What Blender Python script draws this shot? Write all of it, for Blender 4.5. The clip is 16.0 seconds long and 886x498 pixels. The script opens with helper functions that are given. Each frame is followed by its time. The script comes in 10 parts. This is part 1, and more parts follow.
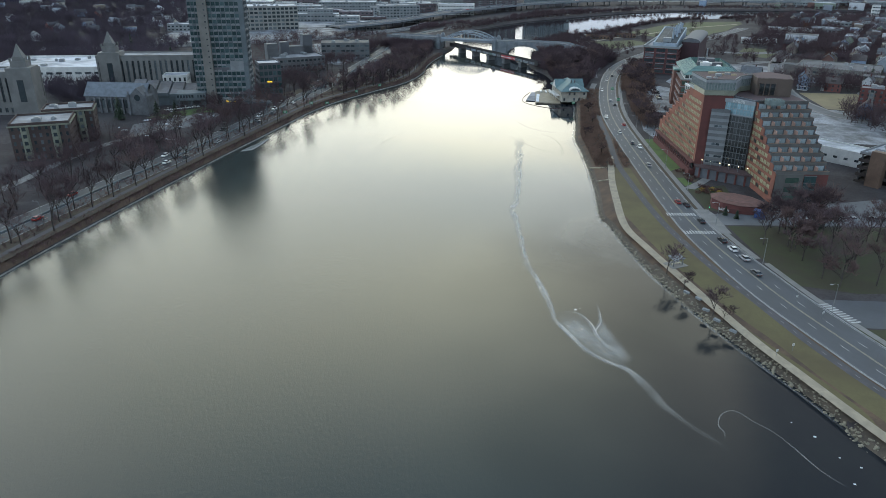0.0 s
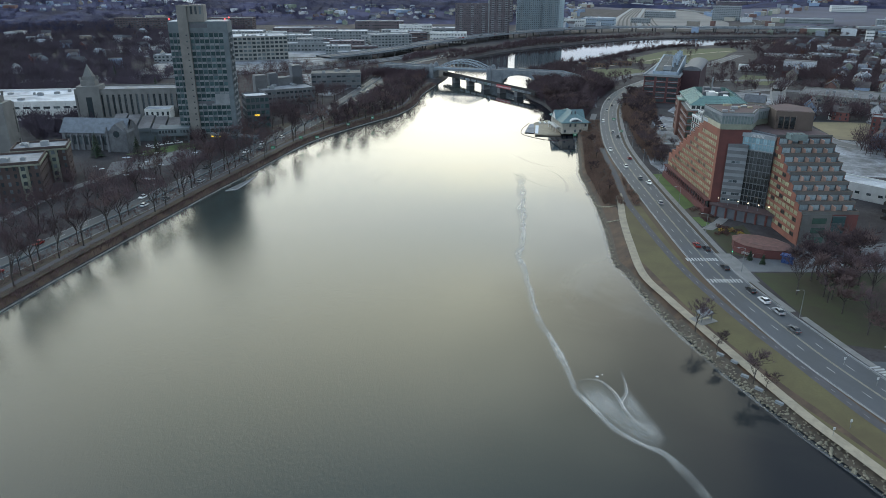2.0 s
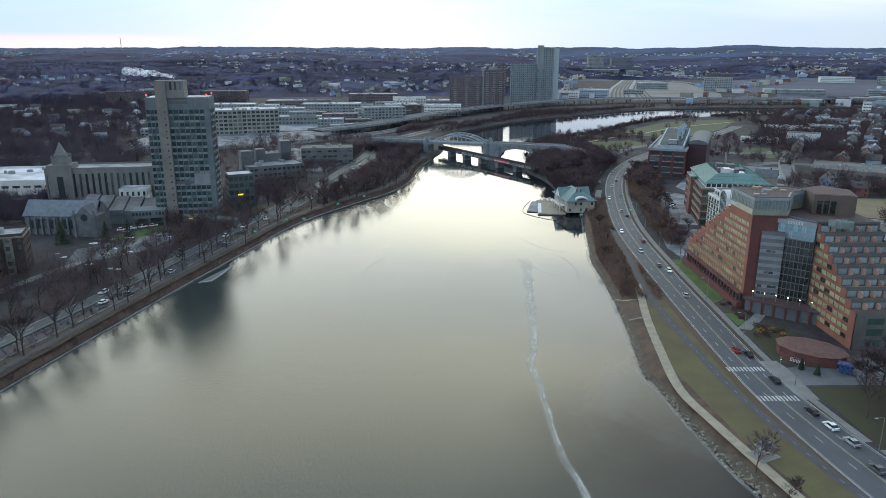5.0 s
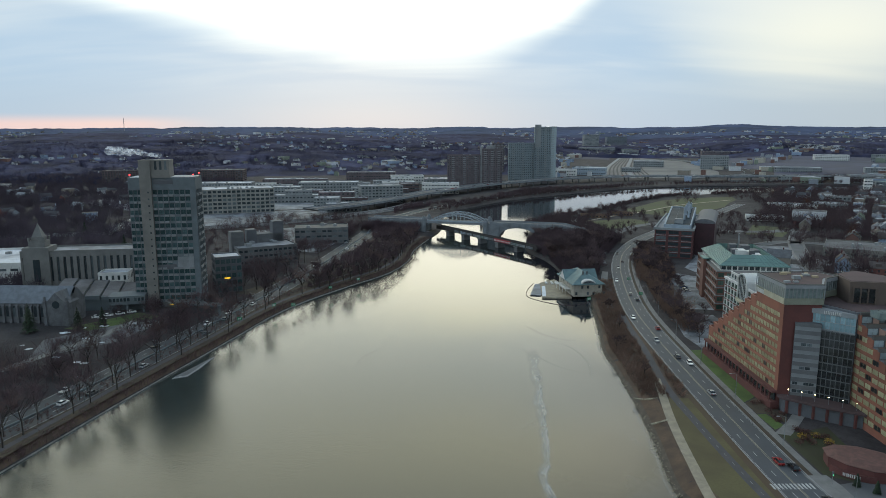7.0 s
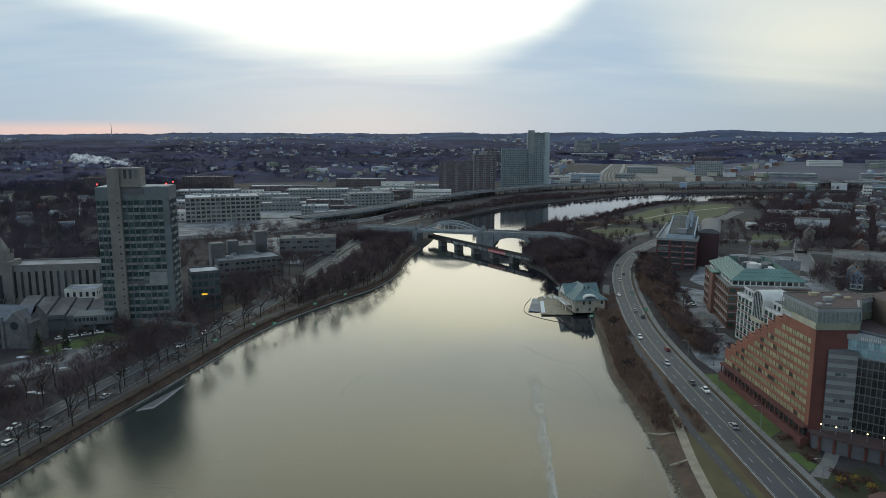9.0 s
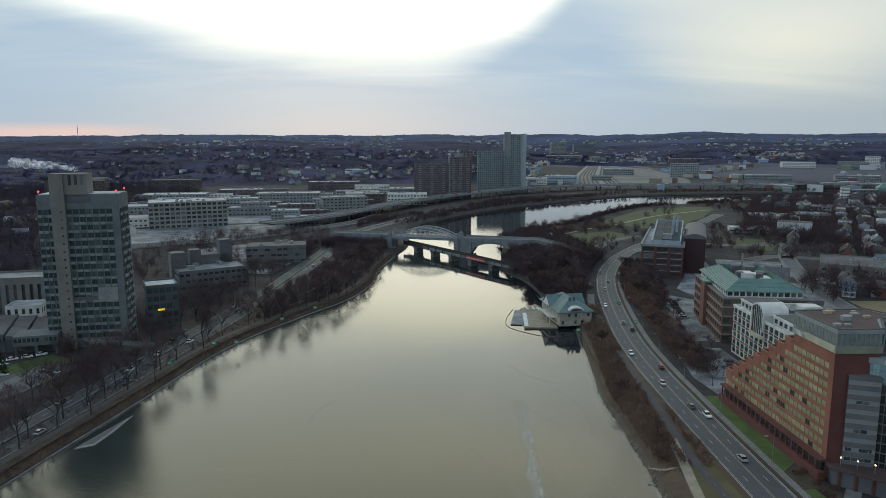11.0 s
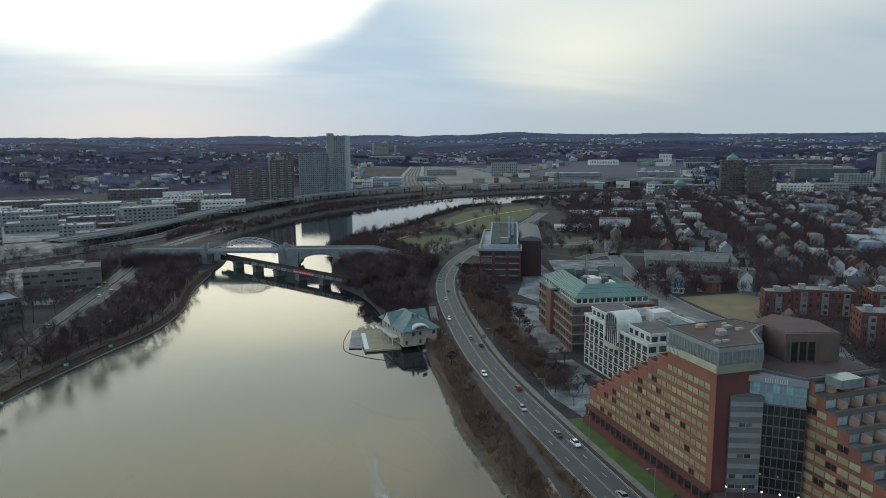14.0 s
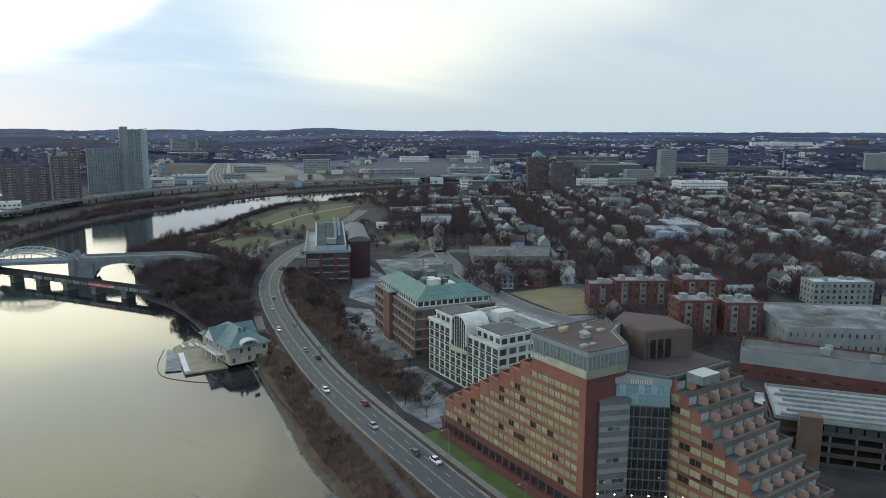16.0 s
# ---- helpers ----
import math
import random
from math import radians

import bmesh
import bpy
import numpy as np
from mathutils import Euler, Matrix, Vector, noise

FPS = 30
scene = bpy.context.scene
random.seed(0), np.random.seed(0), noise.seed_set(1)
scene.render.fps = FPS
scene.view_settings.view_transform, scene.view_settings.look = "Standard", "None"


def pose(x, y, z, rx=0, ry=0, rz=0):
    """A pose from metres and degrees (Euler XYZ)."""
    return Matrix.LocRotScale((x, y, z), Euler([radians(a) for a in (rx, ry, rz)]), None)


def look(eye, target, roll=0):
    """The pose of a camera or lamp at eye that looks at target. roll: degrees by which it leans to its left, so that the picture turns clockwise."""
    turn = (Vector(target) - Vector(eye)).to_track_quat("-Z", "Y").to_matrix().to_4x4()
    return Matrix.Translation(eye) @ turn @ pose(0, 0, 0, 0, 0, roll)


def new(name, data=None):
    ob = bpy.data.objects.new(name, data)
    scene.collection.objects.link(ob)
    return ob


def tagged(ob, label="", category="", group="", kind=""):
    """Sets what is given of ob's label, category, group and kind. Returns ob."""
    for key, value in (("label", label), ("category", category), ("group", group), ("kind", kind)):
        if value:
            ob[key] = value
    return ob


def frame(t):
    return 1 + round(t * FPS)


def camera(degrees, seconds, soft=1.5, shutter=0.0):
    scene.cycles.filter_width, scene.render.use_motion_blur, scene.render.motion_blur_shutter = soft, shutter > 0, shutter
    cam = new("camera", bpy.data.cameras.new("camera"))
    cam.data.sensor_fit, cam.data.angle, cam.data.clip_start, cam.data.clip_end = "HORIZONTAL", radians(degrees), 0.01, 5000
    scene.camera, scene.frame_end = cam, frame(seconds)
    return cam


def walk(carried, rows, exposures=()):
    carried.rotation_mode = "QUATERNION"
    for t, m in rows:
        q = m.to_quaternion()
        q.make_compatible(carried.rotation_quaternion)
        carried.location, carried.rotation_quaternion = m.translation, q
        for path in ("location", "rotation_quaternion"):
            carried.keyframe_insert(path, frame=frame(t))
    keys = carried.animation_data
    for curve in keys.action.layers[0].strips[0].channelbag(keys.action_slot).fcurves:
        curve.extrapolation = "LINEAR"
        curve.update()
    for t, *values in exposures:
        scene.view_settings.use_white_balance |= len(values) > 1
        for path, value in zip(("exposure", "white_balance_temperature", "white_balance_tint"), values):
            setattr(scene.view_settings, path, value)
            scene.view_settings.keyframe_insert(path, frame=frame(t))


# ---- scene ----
EXPOSURES = [(0.0, 0.58, 6400, 14), (4.0, 0.62, 6400, 14), (5.0, 0.6, 6400, 14), (7.5, 0.0, 6800, 11), (9.0, -0.08, 6800, 11), (12.0, -0.1, 6800, 11), (14.0, 0.02, 6800, 11), (15.0, 0.2, 6850, 11), (16.0, 0.37, 6850, 11)]
cam = camera(64.48, 16.0, soft=0.6)
PATH = [
    (0.0, pose(0.00, 0.00, 100.00, 66.531, -0.485, 0.765)),
    (0.5, pose(-1.07, 6.11, 99.88, 67.459, -0.413, 0.557)),
    (1.0, pose(-2.03, 12.31, 99.75, 68.587, -0.343, 0.328)),
    (1.5, pose(-2.81, 18.61, 99.63, 68.562, -0.255, 0.120)),
    (2.0, pose(-3.41, 24.92, 99.52, 68.560, -0.192, -0.051)),
    (2.5, pose(-3.86, 31.16, 99.44, 68.525, -0.122, -0.188)),
    (3.0, pose(-4.25, 37.38, 99.39, 68.481, -0.044, -0.308)),
    (3.5, pose(-4.56, 43.62, 99.39, 68.458, -0.010, -0.413)),
    (4.0, pose(-4.81, 49.87, 99.42, 69.056, -0.004, -0.483)),
    (4.5, pose(-5.07, 56.09, 99.43, 71.301, -0.001, -0.571)),
    (5.0, pose(-5.25, 62.30, 99.38, 73.953, -0.027, -0.625)),
    (7.5, pose(-5.34, 93.77, 98.32, 80.511, 0.120, -0.859)),
    (8.0, pose(-5.43, 100.19, 98.32, 80.557, 0.128, -0.889)),
    (8.5, pose(-5.47, 106.57, 98.34, 80.575, 0.080, -0.990)),
    (9.0, pose(-5.51, 112.99, 98.35, 80.596, 0.094, -1.535)),
    (11.5, pose(-5.17, 144.43, 98.45, 80.748, 0.099, -3.740)),
    (12.0, pose(-4.80, 150.75, 98.45, 80.754, 0.107, -4.282)),
    (12.5, pose(-4.32, 157.25, 98.44, 80.733, 0.202, -6.900)),
    (13.0, pose(-3.89, 163.91, 98.44, 80.731, 0.370, -9.456)),
    (13.5, pose(-3.29, 170.53, 98.44, 80.739, 0.412, -12.125)),
    (14.0, pose(-3.03, 177.30, 98.43, 80.760, 0.423, -17.970)),
    (14.5, pose(-2.74, 183.54, 98.36, 80.761, 0.160, -20.388)),
    (15.0, pose(-2.83, 189.35, 98.24, 80.712, -0.017, -26.274)),
    (15.5, pose(-3.62, 194.86, 98.12, 80.561, -0.079, -31.439)),
    (16.0, pose(-4.66, 200.12, 98.00, 80.436, -0.225, -33.389)),
]
walk(cam, PATH, EXPOSURES)

# ---------------------------------------------------------------- sky and sun
SUN_AZ, SUN_EL = radians(-5.0), radians(13.0)      # azimuth from +y towards +x
SUN_DIR = Vector((math.sin(SUN_AZ) * math.cos(SUN_EL), math.cos(SUN_AZ) * math.cos(SUN_EL), math.sin(SUN_EL)))


class Nodes:
    """Small helper to write node trees in one line a node."""

    def __init__(self, tree):
        self.t = tree
        tree.nodes.clear()

    def n(self, kind, inputs=None, **props):
        node = self.t.nodes.new(kind)
        for k, v in props.items():
            setattr(node, k, v)
        for k, v in (inputs or {}).items():
            sock = node.inputs[k]
            if hasattr(v, "is_output"):
                self.t.links.new(v, sock)
            else:
                sock.default_value = v
        return node

    def math(self, op, a, b=0.0, clamp=False):
        return self.n("ShaderNodeMath", {0: a, 1: b}, operation=op, use_clamp=clamp).outputs[0]

    def noise(self, vec, scale, detail=4.0, rough=0.55, dist=0.0):
        return self.n("ShaderNodeTexNoise", {"Vector": vec, "Scale": scale, "Detail": detail, "Roughness": rough, "Distortion": dist}).outputs["Fac"]

    def ramp(self, fac, a, b, lo=0.0, hi=1.0):
        return self.n("ShaderNodeMapRange", {0: fac, 1: a, 2: b, 3: lo, 4: hi}, interpolation_type="SMOOTHSTEP").outputs[0]

    def mix(self, fac, a, b, blend="MIX"):
        m = self.n("ShaderNodeMix", data_type="RGBA", blend_type=blend)
        for sock, v in ((m.inputs["Factor"], fac), (m.inputs[6], a), (m.inputs[7], b)):
            if hasattr(v, "is_output"):
                self.t.links.new(v, sock)
            else:
                sock.default_value = v if not isinstance(v, tuple) else (*v, 1.0)[:4]
        return m.outputs[2]


def build_world():
    """Evening cloud: a bright break over the river, blue-grey bands low down, a paler break to its right."""
    world = bpy.data.worlds.new("evening_sky")
    world.use_nodes = True
    k = Nodes(world.node_tree)
    d = k.n("ShaderNodeTexCoord").outputs["Generated"]
    sep = k.n("ShaderNodeSeparateXYZ", {0: d})
    x, y, z = sep.outputs
    az = k.math("MULTIPLY", k.math("ARCTAN2", x, y), 57.2958)
    el = k.math("MULTIPLY", k.math("ARCSINE", k.math("MAXIMUM", z, 0.0)), 57.2958)
    # clouds lie on a high flat layer, drawn out towards the horizon
    inv = k.math("DIVIDE", 1.0, k.math("ADD", k.math("MAXIMUM", z, 0.0), 0.17))
    plane = k.n("ShaderNodeCombineXYZ", {0: k.math("MULTIPLY", x, inv), 1: k.math("MULTIPLY", y, inv), 2: 0.0}).outputs[0]
    turned = k.n("ShaderNodeMapping", {0: plane, 2: (0, 0, radians(35)), 3: (0.45, 1.15, 1.0)}).outputs[0]
    c1 = k.noise(turned, 0.55, 4.0, 0.5, 0.5)
    c2 = k.noise(turned, 1.6, 4.0, 0.5, 0.6)
    wisp = k.math("SUBTRACT", k.math("ADD", k.math("MULTIPLY", c1, 0.65), k.math("MULTIPLY", c2, 0.35)), 0.5)
    w = k.math("MULTIPLY", wisp, 9.0)

    def lobe(centre, foot, kl, kr, soft, amount):
        """How far a place lies inside a break in the cloud, whose lower edge is a bow."""
        dz = k.math("SUBTRACT", az, centre)
        bow = k.math("ADD", k.math("MULTIPLY", k.math("POWER", k.math("MAXIMUM", dz, 0.0), 2.0), kr), k.math("MULTIPLY", k.math("POWER", k.math("MAXIMUM", k.math("MULTIPLY", dz, -1.0), 0.0), 2.0), kl))
        h = k.math("SUBTRACT", el, k.math("ADD", bow, foot))
        return k.math("MULTIPLY", k.ramp(k.math("ADD", h, k.math("MULTIPLY", w, 0.55)), -soft * 0.25, soft), amount)

    low = k.ramp(el, 0.3, 5.5)
    base = k.mix(low, (0.385, 0.51, 0.655), (0.38, 0.525, 0.70))
    base = k.mix(k.ramp(el, 5.0, 16.0), base, (0.60, 0.68, 0.76))
    streak = k.math("MULTIPLY", k.ramp(wisp, -0.08, 0.10), k.ramp(el, 0.8, 6.0))
    base = k.mix(k.math("MULTIPLY", streak, 0.34), base, (0.86, 0.85, 0.82))
    west = k.ramp(k.n("ShaderNodeVectorMath", {0: d, 1: (-0.95, -0.30, 0.0)}, operation="DOT_PRODUCT").outputs["Value"], 0.30, 0.9)
    base = k.mix(1.0, base, k.n("ShaderNodeCombineColor", {i: k.math("ADD", 1.0, k.math("MULTIPLY", west, (0.9, 0.98, 1.0)[i])) for i in range(3)}).outputs[0], "MULTIPLY")
    base = k.mix(k.math("MULTIPLY", k.ramp(az, 14.0, 34.0), 0.7), base, (0.45, 0.50, 0.545))
    col = k.mix(lobe(29.0, 2.6, 0.032, 0.012, 7.0, 0.56), base, (0.97, 0.935, 0.85))
    glint = k.math("MULTIPLY", k.ramp(k.math("ABSOLUTE", k.math("SUBTRACT", az, 29.0)), 13.0, 0.0), k.ramp(k.math("ABSOLUTE", k.math("SUBTRACT", k.math("ADD", el, k.math("MULTIPLY", w, 0.5)), 6.0)), 4.5, 0.0))
    col = k.mix(k.math("MULTIPLY", glint, 0.5), col, (1.08, 1.0, 0.80))
    glow = k.mix(k.ramp(el, 6.5, 13.5), (1.62, 1.55, 1.34), (2.6, 2.45, 2.02))
    col = k.mix(lobe(1.5, 4.3, 0.0058, 0.040, 4.2, 1.0), col, glow)
    off = k.math("ABSOLUTE", k.math("ADD", az, 8.0))
    up = k.math("MULTIPLY", k.ramp(el, 9.0, 20.0), k.ramp(k.math("ADD", off, w), 42.0, 10.0))
    col = k.mix(k.math("MULTIPLY", up, 0.9), col, (2.32, 2.2, 1.58))
    # a greyer, broken layer above the bright break
    c3 = k.noise(plane, 0.9, 4.0, 0.5, 0.7)
    lift = k.math("ADD", el, k.math("MULTIPLY", k.math("SUBTRACT", c3, 0.5), 16.0))
    veil = k.math("MULTIPLY", k.ramp(lift, 14.8, 17.2), k.ramp(lift, 27.0, 20.0))
    col = k.mix(k.math("MULTIPLY", veil, 0.62), col, (1.22, 1.40, 1.48))
    top = k.ramp(el, 26.0, 50.0)
    col = k.mix(top, col, (0.41, 0.555, 0.73))
    pink = k.math("MULTIPLY", k.ramp(el, 1.1, 0.2), k.ramp(az, -15.0, -25.0))
    col = k.mix(k.math("MULTIPLY", pink, 0.65), col, (0.98, 0.62, 0.55))
    col = k.mix(1.0, col, (0.92, 1.0, 1.02), "MULTIPLY")
    sky = k.n("ShaderNodeTexSky", sky_type="NISHITA", sun_disc=False, sun_elevation=SUN_EL, sun_rotation=SUN_AZ)
    bg1 = k.n("ShaderNodeBackground", {0: col, 1: SKY_STRENGTH})
    bg2 = k.n("ShaderNodeBackground", {0: sky.outputs[0], 1: 0.005})
    add = k.n("ShaderNodeAddShader", {0: bg1.outputs[0], 1: bg2.outputs[0]})
    k.n("ShaderNodeOutputWorld", {0: add.outputs[0]})
    scene.world = world


SKY_STRENGTH = 1.0
build_world()
sun_data = bpy.data.lights.new("sun", "SUN")
sun_data.energy, sun_data.angle, sun_data.color = 0.15, radians(50), (1.0, 0.93, 0.82)
sun = new("sun", sun_data)
sun.matrix_world = look(SUN_DIR * 100, (0, 0, 0))

# ---------------------------------------------------------------- materials
MATS = {}


def mat(name, color, rough=0.8, var=0.25, scale=0.6, fine=8.0, bump=0.15, metal=0.0, spec=0.4, other=None, rnd=0.0, coord="Object", bdist=0.03, soft_top=0.0):
    """A surface with stains at one scale and grain at another. other: the colour of its stains; rnd: how far single pieces differ."""
    m = bpy.data.materials.new(name)
    m.use_nodes = True
    k = Nodes(m.node_tree)
    tc = k.n("ShaderNodeTexCoord").outputs["Object"] if coord == "Object" else k.n("ShaderNodeNewGeometry").outputs["Position"]
    n1 = k.noise(tc, scale, 5.0, 0.6, 0.4)
    n2 = k.noise(tc, fine, 3.0, 0.6)
    dark = tuple(c * (1 - var) for c in color)
    lite = tuple(min(1.0, c * (1 + var)) for c in color)
    col = k.mix(k.ramp(n1, 0.3, 0.7), dark, other or lite)
    col = k.mix(k.math("MULTIPLY", k.ramp(n2, 0.35, 0.75), 0.45), col, tuple(c * (1 - var * 0.8) for c in color))
    if rnd:
        r = k.n("ShaderNodeObjectInfo").outputs["Random"]
        col = k.mix(1.0, col, k.n("ShaderNodeCombineColor", {i: k.ramp(r, 0, 1, 1 - rnd, 1 + rnd) for i in range(3)}).outputs[0], "MULTIPLY")
    b = k.n("ShaderNodeBump", {"Strength": bump, "Distance": bdist, "Height": n2})
    nrm = b.outputs[0]
    if soft_top:
        # a cloud of twigs scatters light like a soft crown, not like single flat blades
        up = k.n("ShaderNodeMix", {0: soft_top, 4: nrm, 5: (0.0, 0.0, 1.0)}, data_type="VECTOR").outputs[1]
        nrm = k.n("ShaderNodeVectorMath", {0: up}, operation="NORMALIZE").outputs[0]
    bs = k.n("ShaderNodeBsdfPrincipled", {"Base Color": col, "Metallic": metal, "Specular IOR Level": spec, "Normal": nrm,
                                          "Roughness": k.ramp(n1, 0.2, 0.8, max(0.02, rough - 0.1), min(1.0, rough + 0.1))})
    k.n("ShaderNodeOutputMaterial", {0: bs.outputs[0]})
    MATS[name] = m
    return m


def glass_mat(name, color, rough=0.06, spread=0.8, spec=0.6, dark=0.0):
    """Window glass seen from outside: dark, glossy, each pane a little different behind (blinds, rooms)."""
    m = bpy.data.materials.new(name)
    m.use_nodes = True
    k = Nodes(m.node_tree)
    r = k.n("ShaderNodeObjectInfo").outputs["Random"]
    isl = k.n("ShaderNodeNewGeometry").outputs["Random Per Island"]
    v = k.math("FRACT", k.math("ADD", r, isl))
    tc = k.n("ShaderNodeTexCoord").outputs["Object"]
    n = k.noise(tc, 0.7, 3.0)
    f = k.math("MULTIPLY", k.ramp(v, 0.45, 1.0), spread)
    col = k.mix(f, color, tuple(min(1, c * 2.6 + 0.05) for c in color))
    col = k.mix(k.math("MULTIPLY", k.ramp(n, 0.4, 0.7), 0.3), col, tuple(c * 0.5 for c in color))
    if dark:
        col = k.mix(k.math("LESS_THAN", v, dark), col, (0.02, 0.022, 0.022))
    bs = k.n("ShaderNodeBsdfPrincipled", {"Base Color": col, "Roughness": rough, "Specular IOR Level": spec})
    k.n("ShaderNodeOutputMaterial", {0: bs.outputs[0]})
    MATS[name] = m
    return m


def glow_mat(name, color, power):
    m = bpy.data.materials.new(name)
    m.use_nodes = True
    k = Nodes(m.node_tree)
    e = k.n("ShaderNodeEmission", {0: (*color, 1), 1: power})
    k.n("ShaderNodeOutputMaterial", {0: e.outputs[0]})
    MATS[name] = m
    return m


def ground_mat():
    m = bpy.data.materials.new("winter_ground")
    m.use_nodes = True
    k = Nodes(m.node_tree)
    p = k.n("ShaderNodeNewGeometry").outputs["Position"]
    big, mid, fine = k.noise(p, 0.006, 4, 0.6), k.noise(p, 0.05, 5, 0.65, 0.5), k.noise(p, 0.9, 4, 0.7)
    col = k.mix(k.ramp(mid, 0.35, 0.65), (0.036, 0.032, 0.034), (0.062, 0.056, 0.058))
    col = k.mix(k.math("MULTIPLY", k.ramp(big, 0.5, 0.7), 0.6), col, (0.046, 0.045, 0.045))
    col = k.mix(k.math("MULTIPLY", k.ramp(fine, 0.45, 0.7), 0.5), col, (0.030, 0.024, 0.022))
    snow = k.math("MULTIPLY", k.ramp(k.noise(p, 0.021, 5, 0.7, 0.6), 0.68, 0.72), 0.35)
    col = k.mix(snow, col, (0.42, 0.44, 0.48))
    b = k.n("ShaderNodeBump", {"Strength": 0.4, "Distance": 0.25, "Height": fine})
    bs = k.n("ShaderNodeBsdfPrincipled", {"Base Color": col, "Roughness": 0.95, "Specular IOR Level": 0.15, "Normal": b.outputs[0]})
    k.n("ShaderNodeOutputMaterial", {0: bs.outputs[0]})
    MATS["ground"] = m


def water_mat():
    m = bpy.data.materials.new("river_water")
    m.use_nodes = True
    k = Nodes(m.node_tree)
    p = k.n("ShaderNodeNewGeometry").outputs["Position"]
    x, y = k.n("ShaderNodeSeparateXYZ", {0: p}).outputs[:2]
    # thin still ice along the right bank, wind ripples along the left one
    edge = k.math("ADD", x, k.math("MULTIPLY", k.math("SUBTRACT", k.noise(p, 0.012, 3, 0.5), 0.5), 60))
    calm = k.ramp(edge, -70, 30)
    warp = k.n("ShaderNodeMapping", {0: p, 3: (1.0, 0.55, 1.0)}).outputs[0]
    rip = k.noise(warp, 1.3, 3, 0.6, 0.3)
    fine = k.noise(warp, 4.2, 3, 0.6)
    h = k.math("ADD", rip, k.math("MULTIPLY", fine, 0.5))
    s = k.n("ShaderNodeMapRange", {0: calm, 1: 0, 2: 1, 3: 0.20, 4: 0.04}).outputs[0]
    s = k.math("MULTIPLY", s, k.ramp(k.math("ADD", y, k.math("MULTIPLY", k.noise(p, 0.01, 3, 0.5), 120)), 170, 460, 1.0, 0.5))
    b = k.n("ShaderNodeBump", {"Strength": s, "Distance": 0.35, "Height": h})
    patch = k.noise(p, 0.018, 4, 0.6, 0.8)
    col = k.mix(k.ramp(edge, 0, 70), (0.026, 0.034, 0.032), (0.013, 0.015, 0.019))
    col = k.mix(k.math("MULTIPLY", k.ramp(patch, 0.45, 0.75), 0.35), col, (0.030, 0.034, 0.030))
    swirl = k.noise(k.n("ShaderNodeMapping", {0: p, 3: (1.0, 0.6, 1.0)}).outputs[0], 0.022, 5, 0.55, 1.6)
    sheet = k.math("MULTIPLY", k.math("MULTIPLY", k.ramp(swirl, 0.50, 0.66), k.ramp(edge, 5, 40)), k.math("MULTIPLY", k.ramp(y, 460, 380), k.ramp(y, 170, 240)))
    col = k.mix(k.math("MULTIPLY", sheet, 0.5), col, (0.055, 0.059, 0.062))
    wet = k.n("ShaderNodeMapRange", {0: calm, 1: 0, 2: 1, 3: 0.125, 4: 0.055}).outputs[0]
    # sky reflection is toned down by position towards the near right bank
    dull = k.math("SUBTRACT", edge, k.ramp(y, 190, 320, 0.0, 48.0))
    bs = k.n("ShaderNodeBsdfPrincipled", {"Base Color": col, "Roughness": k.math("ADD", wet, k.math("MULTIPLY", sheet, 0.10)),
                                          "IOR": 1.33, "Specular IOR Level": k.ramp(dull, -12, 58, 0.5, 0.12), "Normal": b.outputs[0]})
    k.n("ShaderNodeOutputMaterial", {0: bs.outputs[0]})
    MATS["water"] = m


ground_mat()
water_mat()
mat("asphalt", (0.056, 0.061, 0.069), 0.75, 0.25, 0.08, 3.0, 0.1, coord="World")
mat("parkway_asphalt", (0.040, 0.044, 0.050), 0.7, 0.25, 0.08, 3.0, 0.1, coord="World")
mat("roof_streak", (0.045, 0.045, 0.05), 0.85, 0.3, 0.045, 0.5, 0.2, other=(0.26, 0.27, 0.29))
mat("garage_wall", (0.052, 0.043, 0.040), 0.85, 0.2, 0.2, 3.0)
mat("asphalt_old", (0.098, 0.100, 0.106), 0.85, 0.3, 0.05, 2.0, 0.1, coord="World")
mat("lot_snow", (0.070, 0.072, 0.078), 0.8, 0.3, 0.09, 0.9, 0.1, coord="World", other=(0.27, 0.285, 0.31))
mat("brick_rust", (0.135, 0.066, 0.052), 0.85, 0.2, 0.15, 5.0, 0.2)
mat("plant_brown", (0.088, 0.066, 0.055), 0.85, 0.2, 0.15, 4.0)
mat("bike_asphalt", (0.058, 0.055, 0.061), 0.85, 0.25, 0.2, 3.0, 0.1, coord="World")
mat("gravel", (0.255, 0.22, 0.165), 0.95, 0.2, 0.3, 6.0, 0.3, coord="World")
mat("paving", (0.155, 0.152, 0.148), 0.85, 0.2, 0.3, 3.0, 0.1, coord="World")
mat("kerb", (0.25, 0.25, 0.255), 0.8, 0.2, 0.5, 5.0)
mat("road_paint", (0.33, 0.335, 0.335), 0.7, 0.3, 0.6, 6.0, coord="World")
mat("yellow_paint", (0.22, 0.20, 0.15), 0.7, 0.25, 0.6, 6.0, coord="World")
mat("lawn_dark", (0.047, 0.039, 0.021), 0.95, 0.4, 0.07, 1.6, 0.4, coord="World", other=(0.038, 0.046, 0.018))
mat("dry_grass", (0.100, 0.079, 0.037), 0.95, 0.35, 0.07, 1.6, 0.4, coord="World", other=(0.098, 0.088, 0.040))
mat("green_grass", (0.058, 0.092, 0.024), 0.95, 0.3, 0.1, 1.6, 0.4, coord="World")
mat("brush", (0.078, 0.049, 0.035), 0.95, 0.45, 0.12, 1.2, 0.6, coord="World", other=(0.105, 0.068, 0.044))
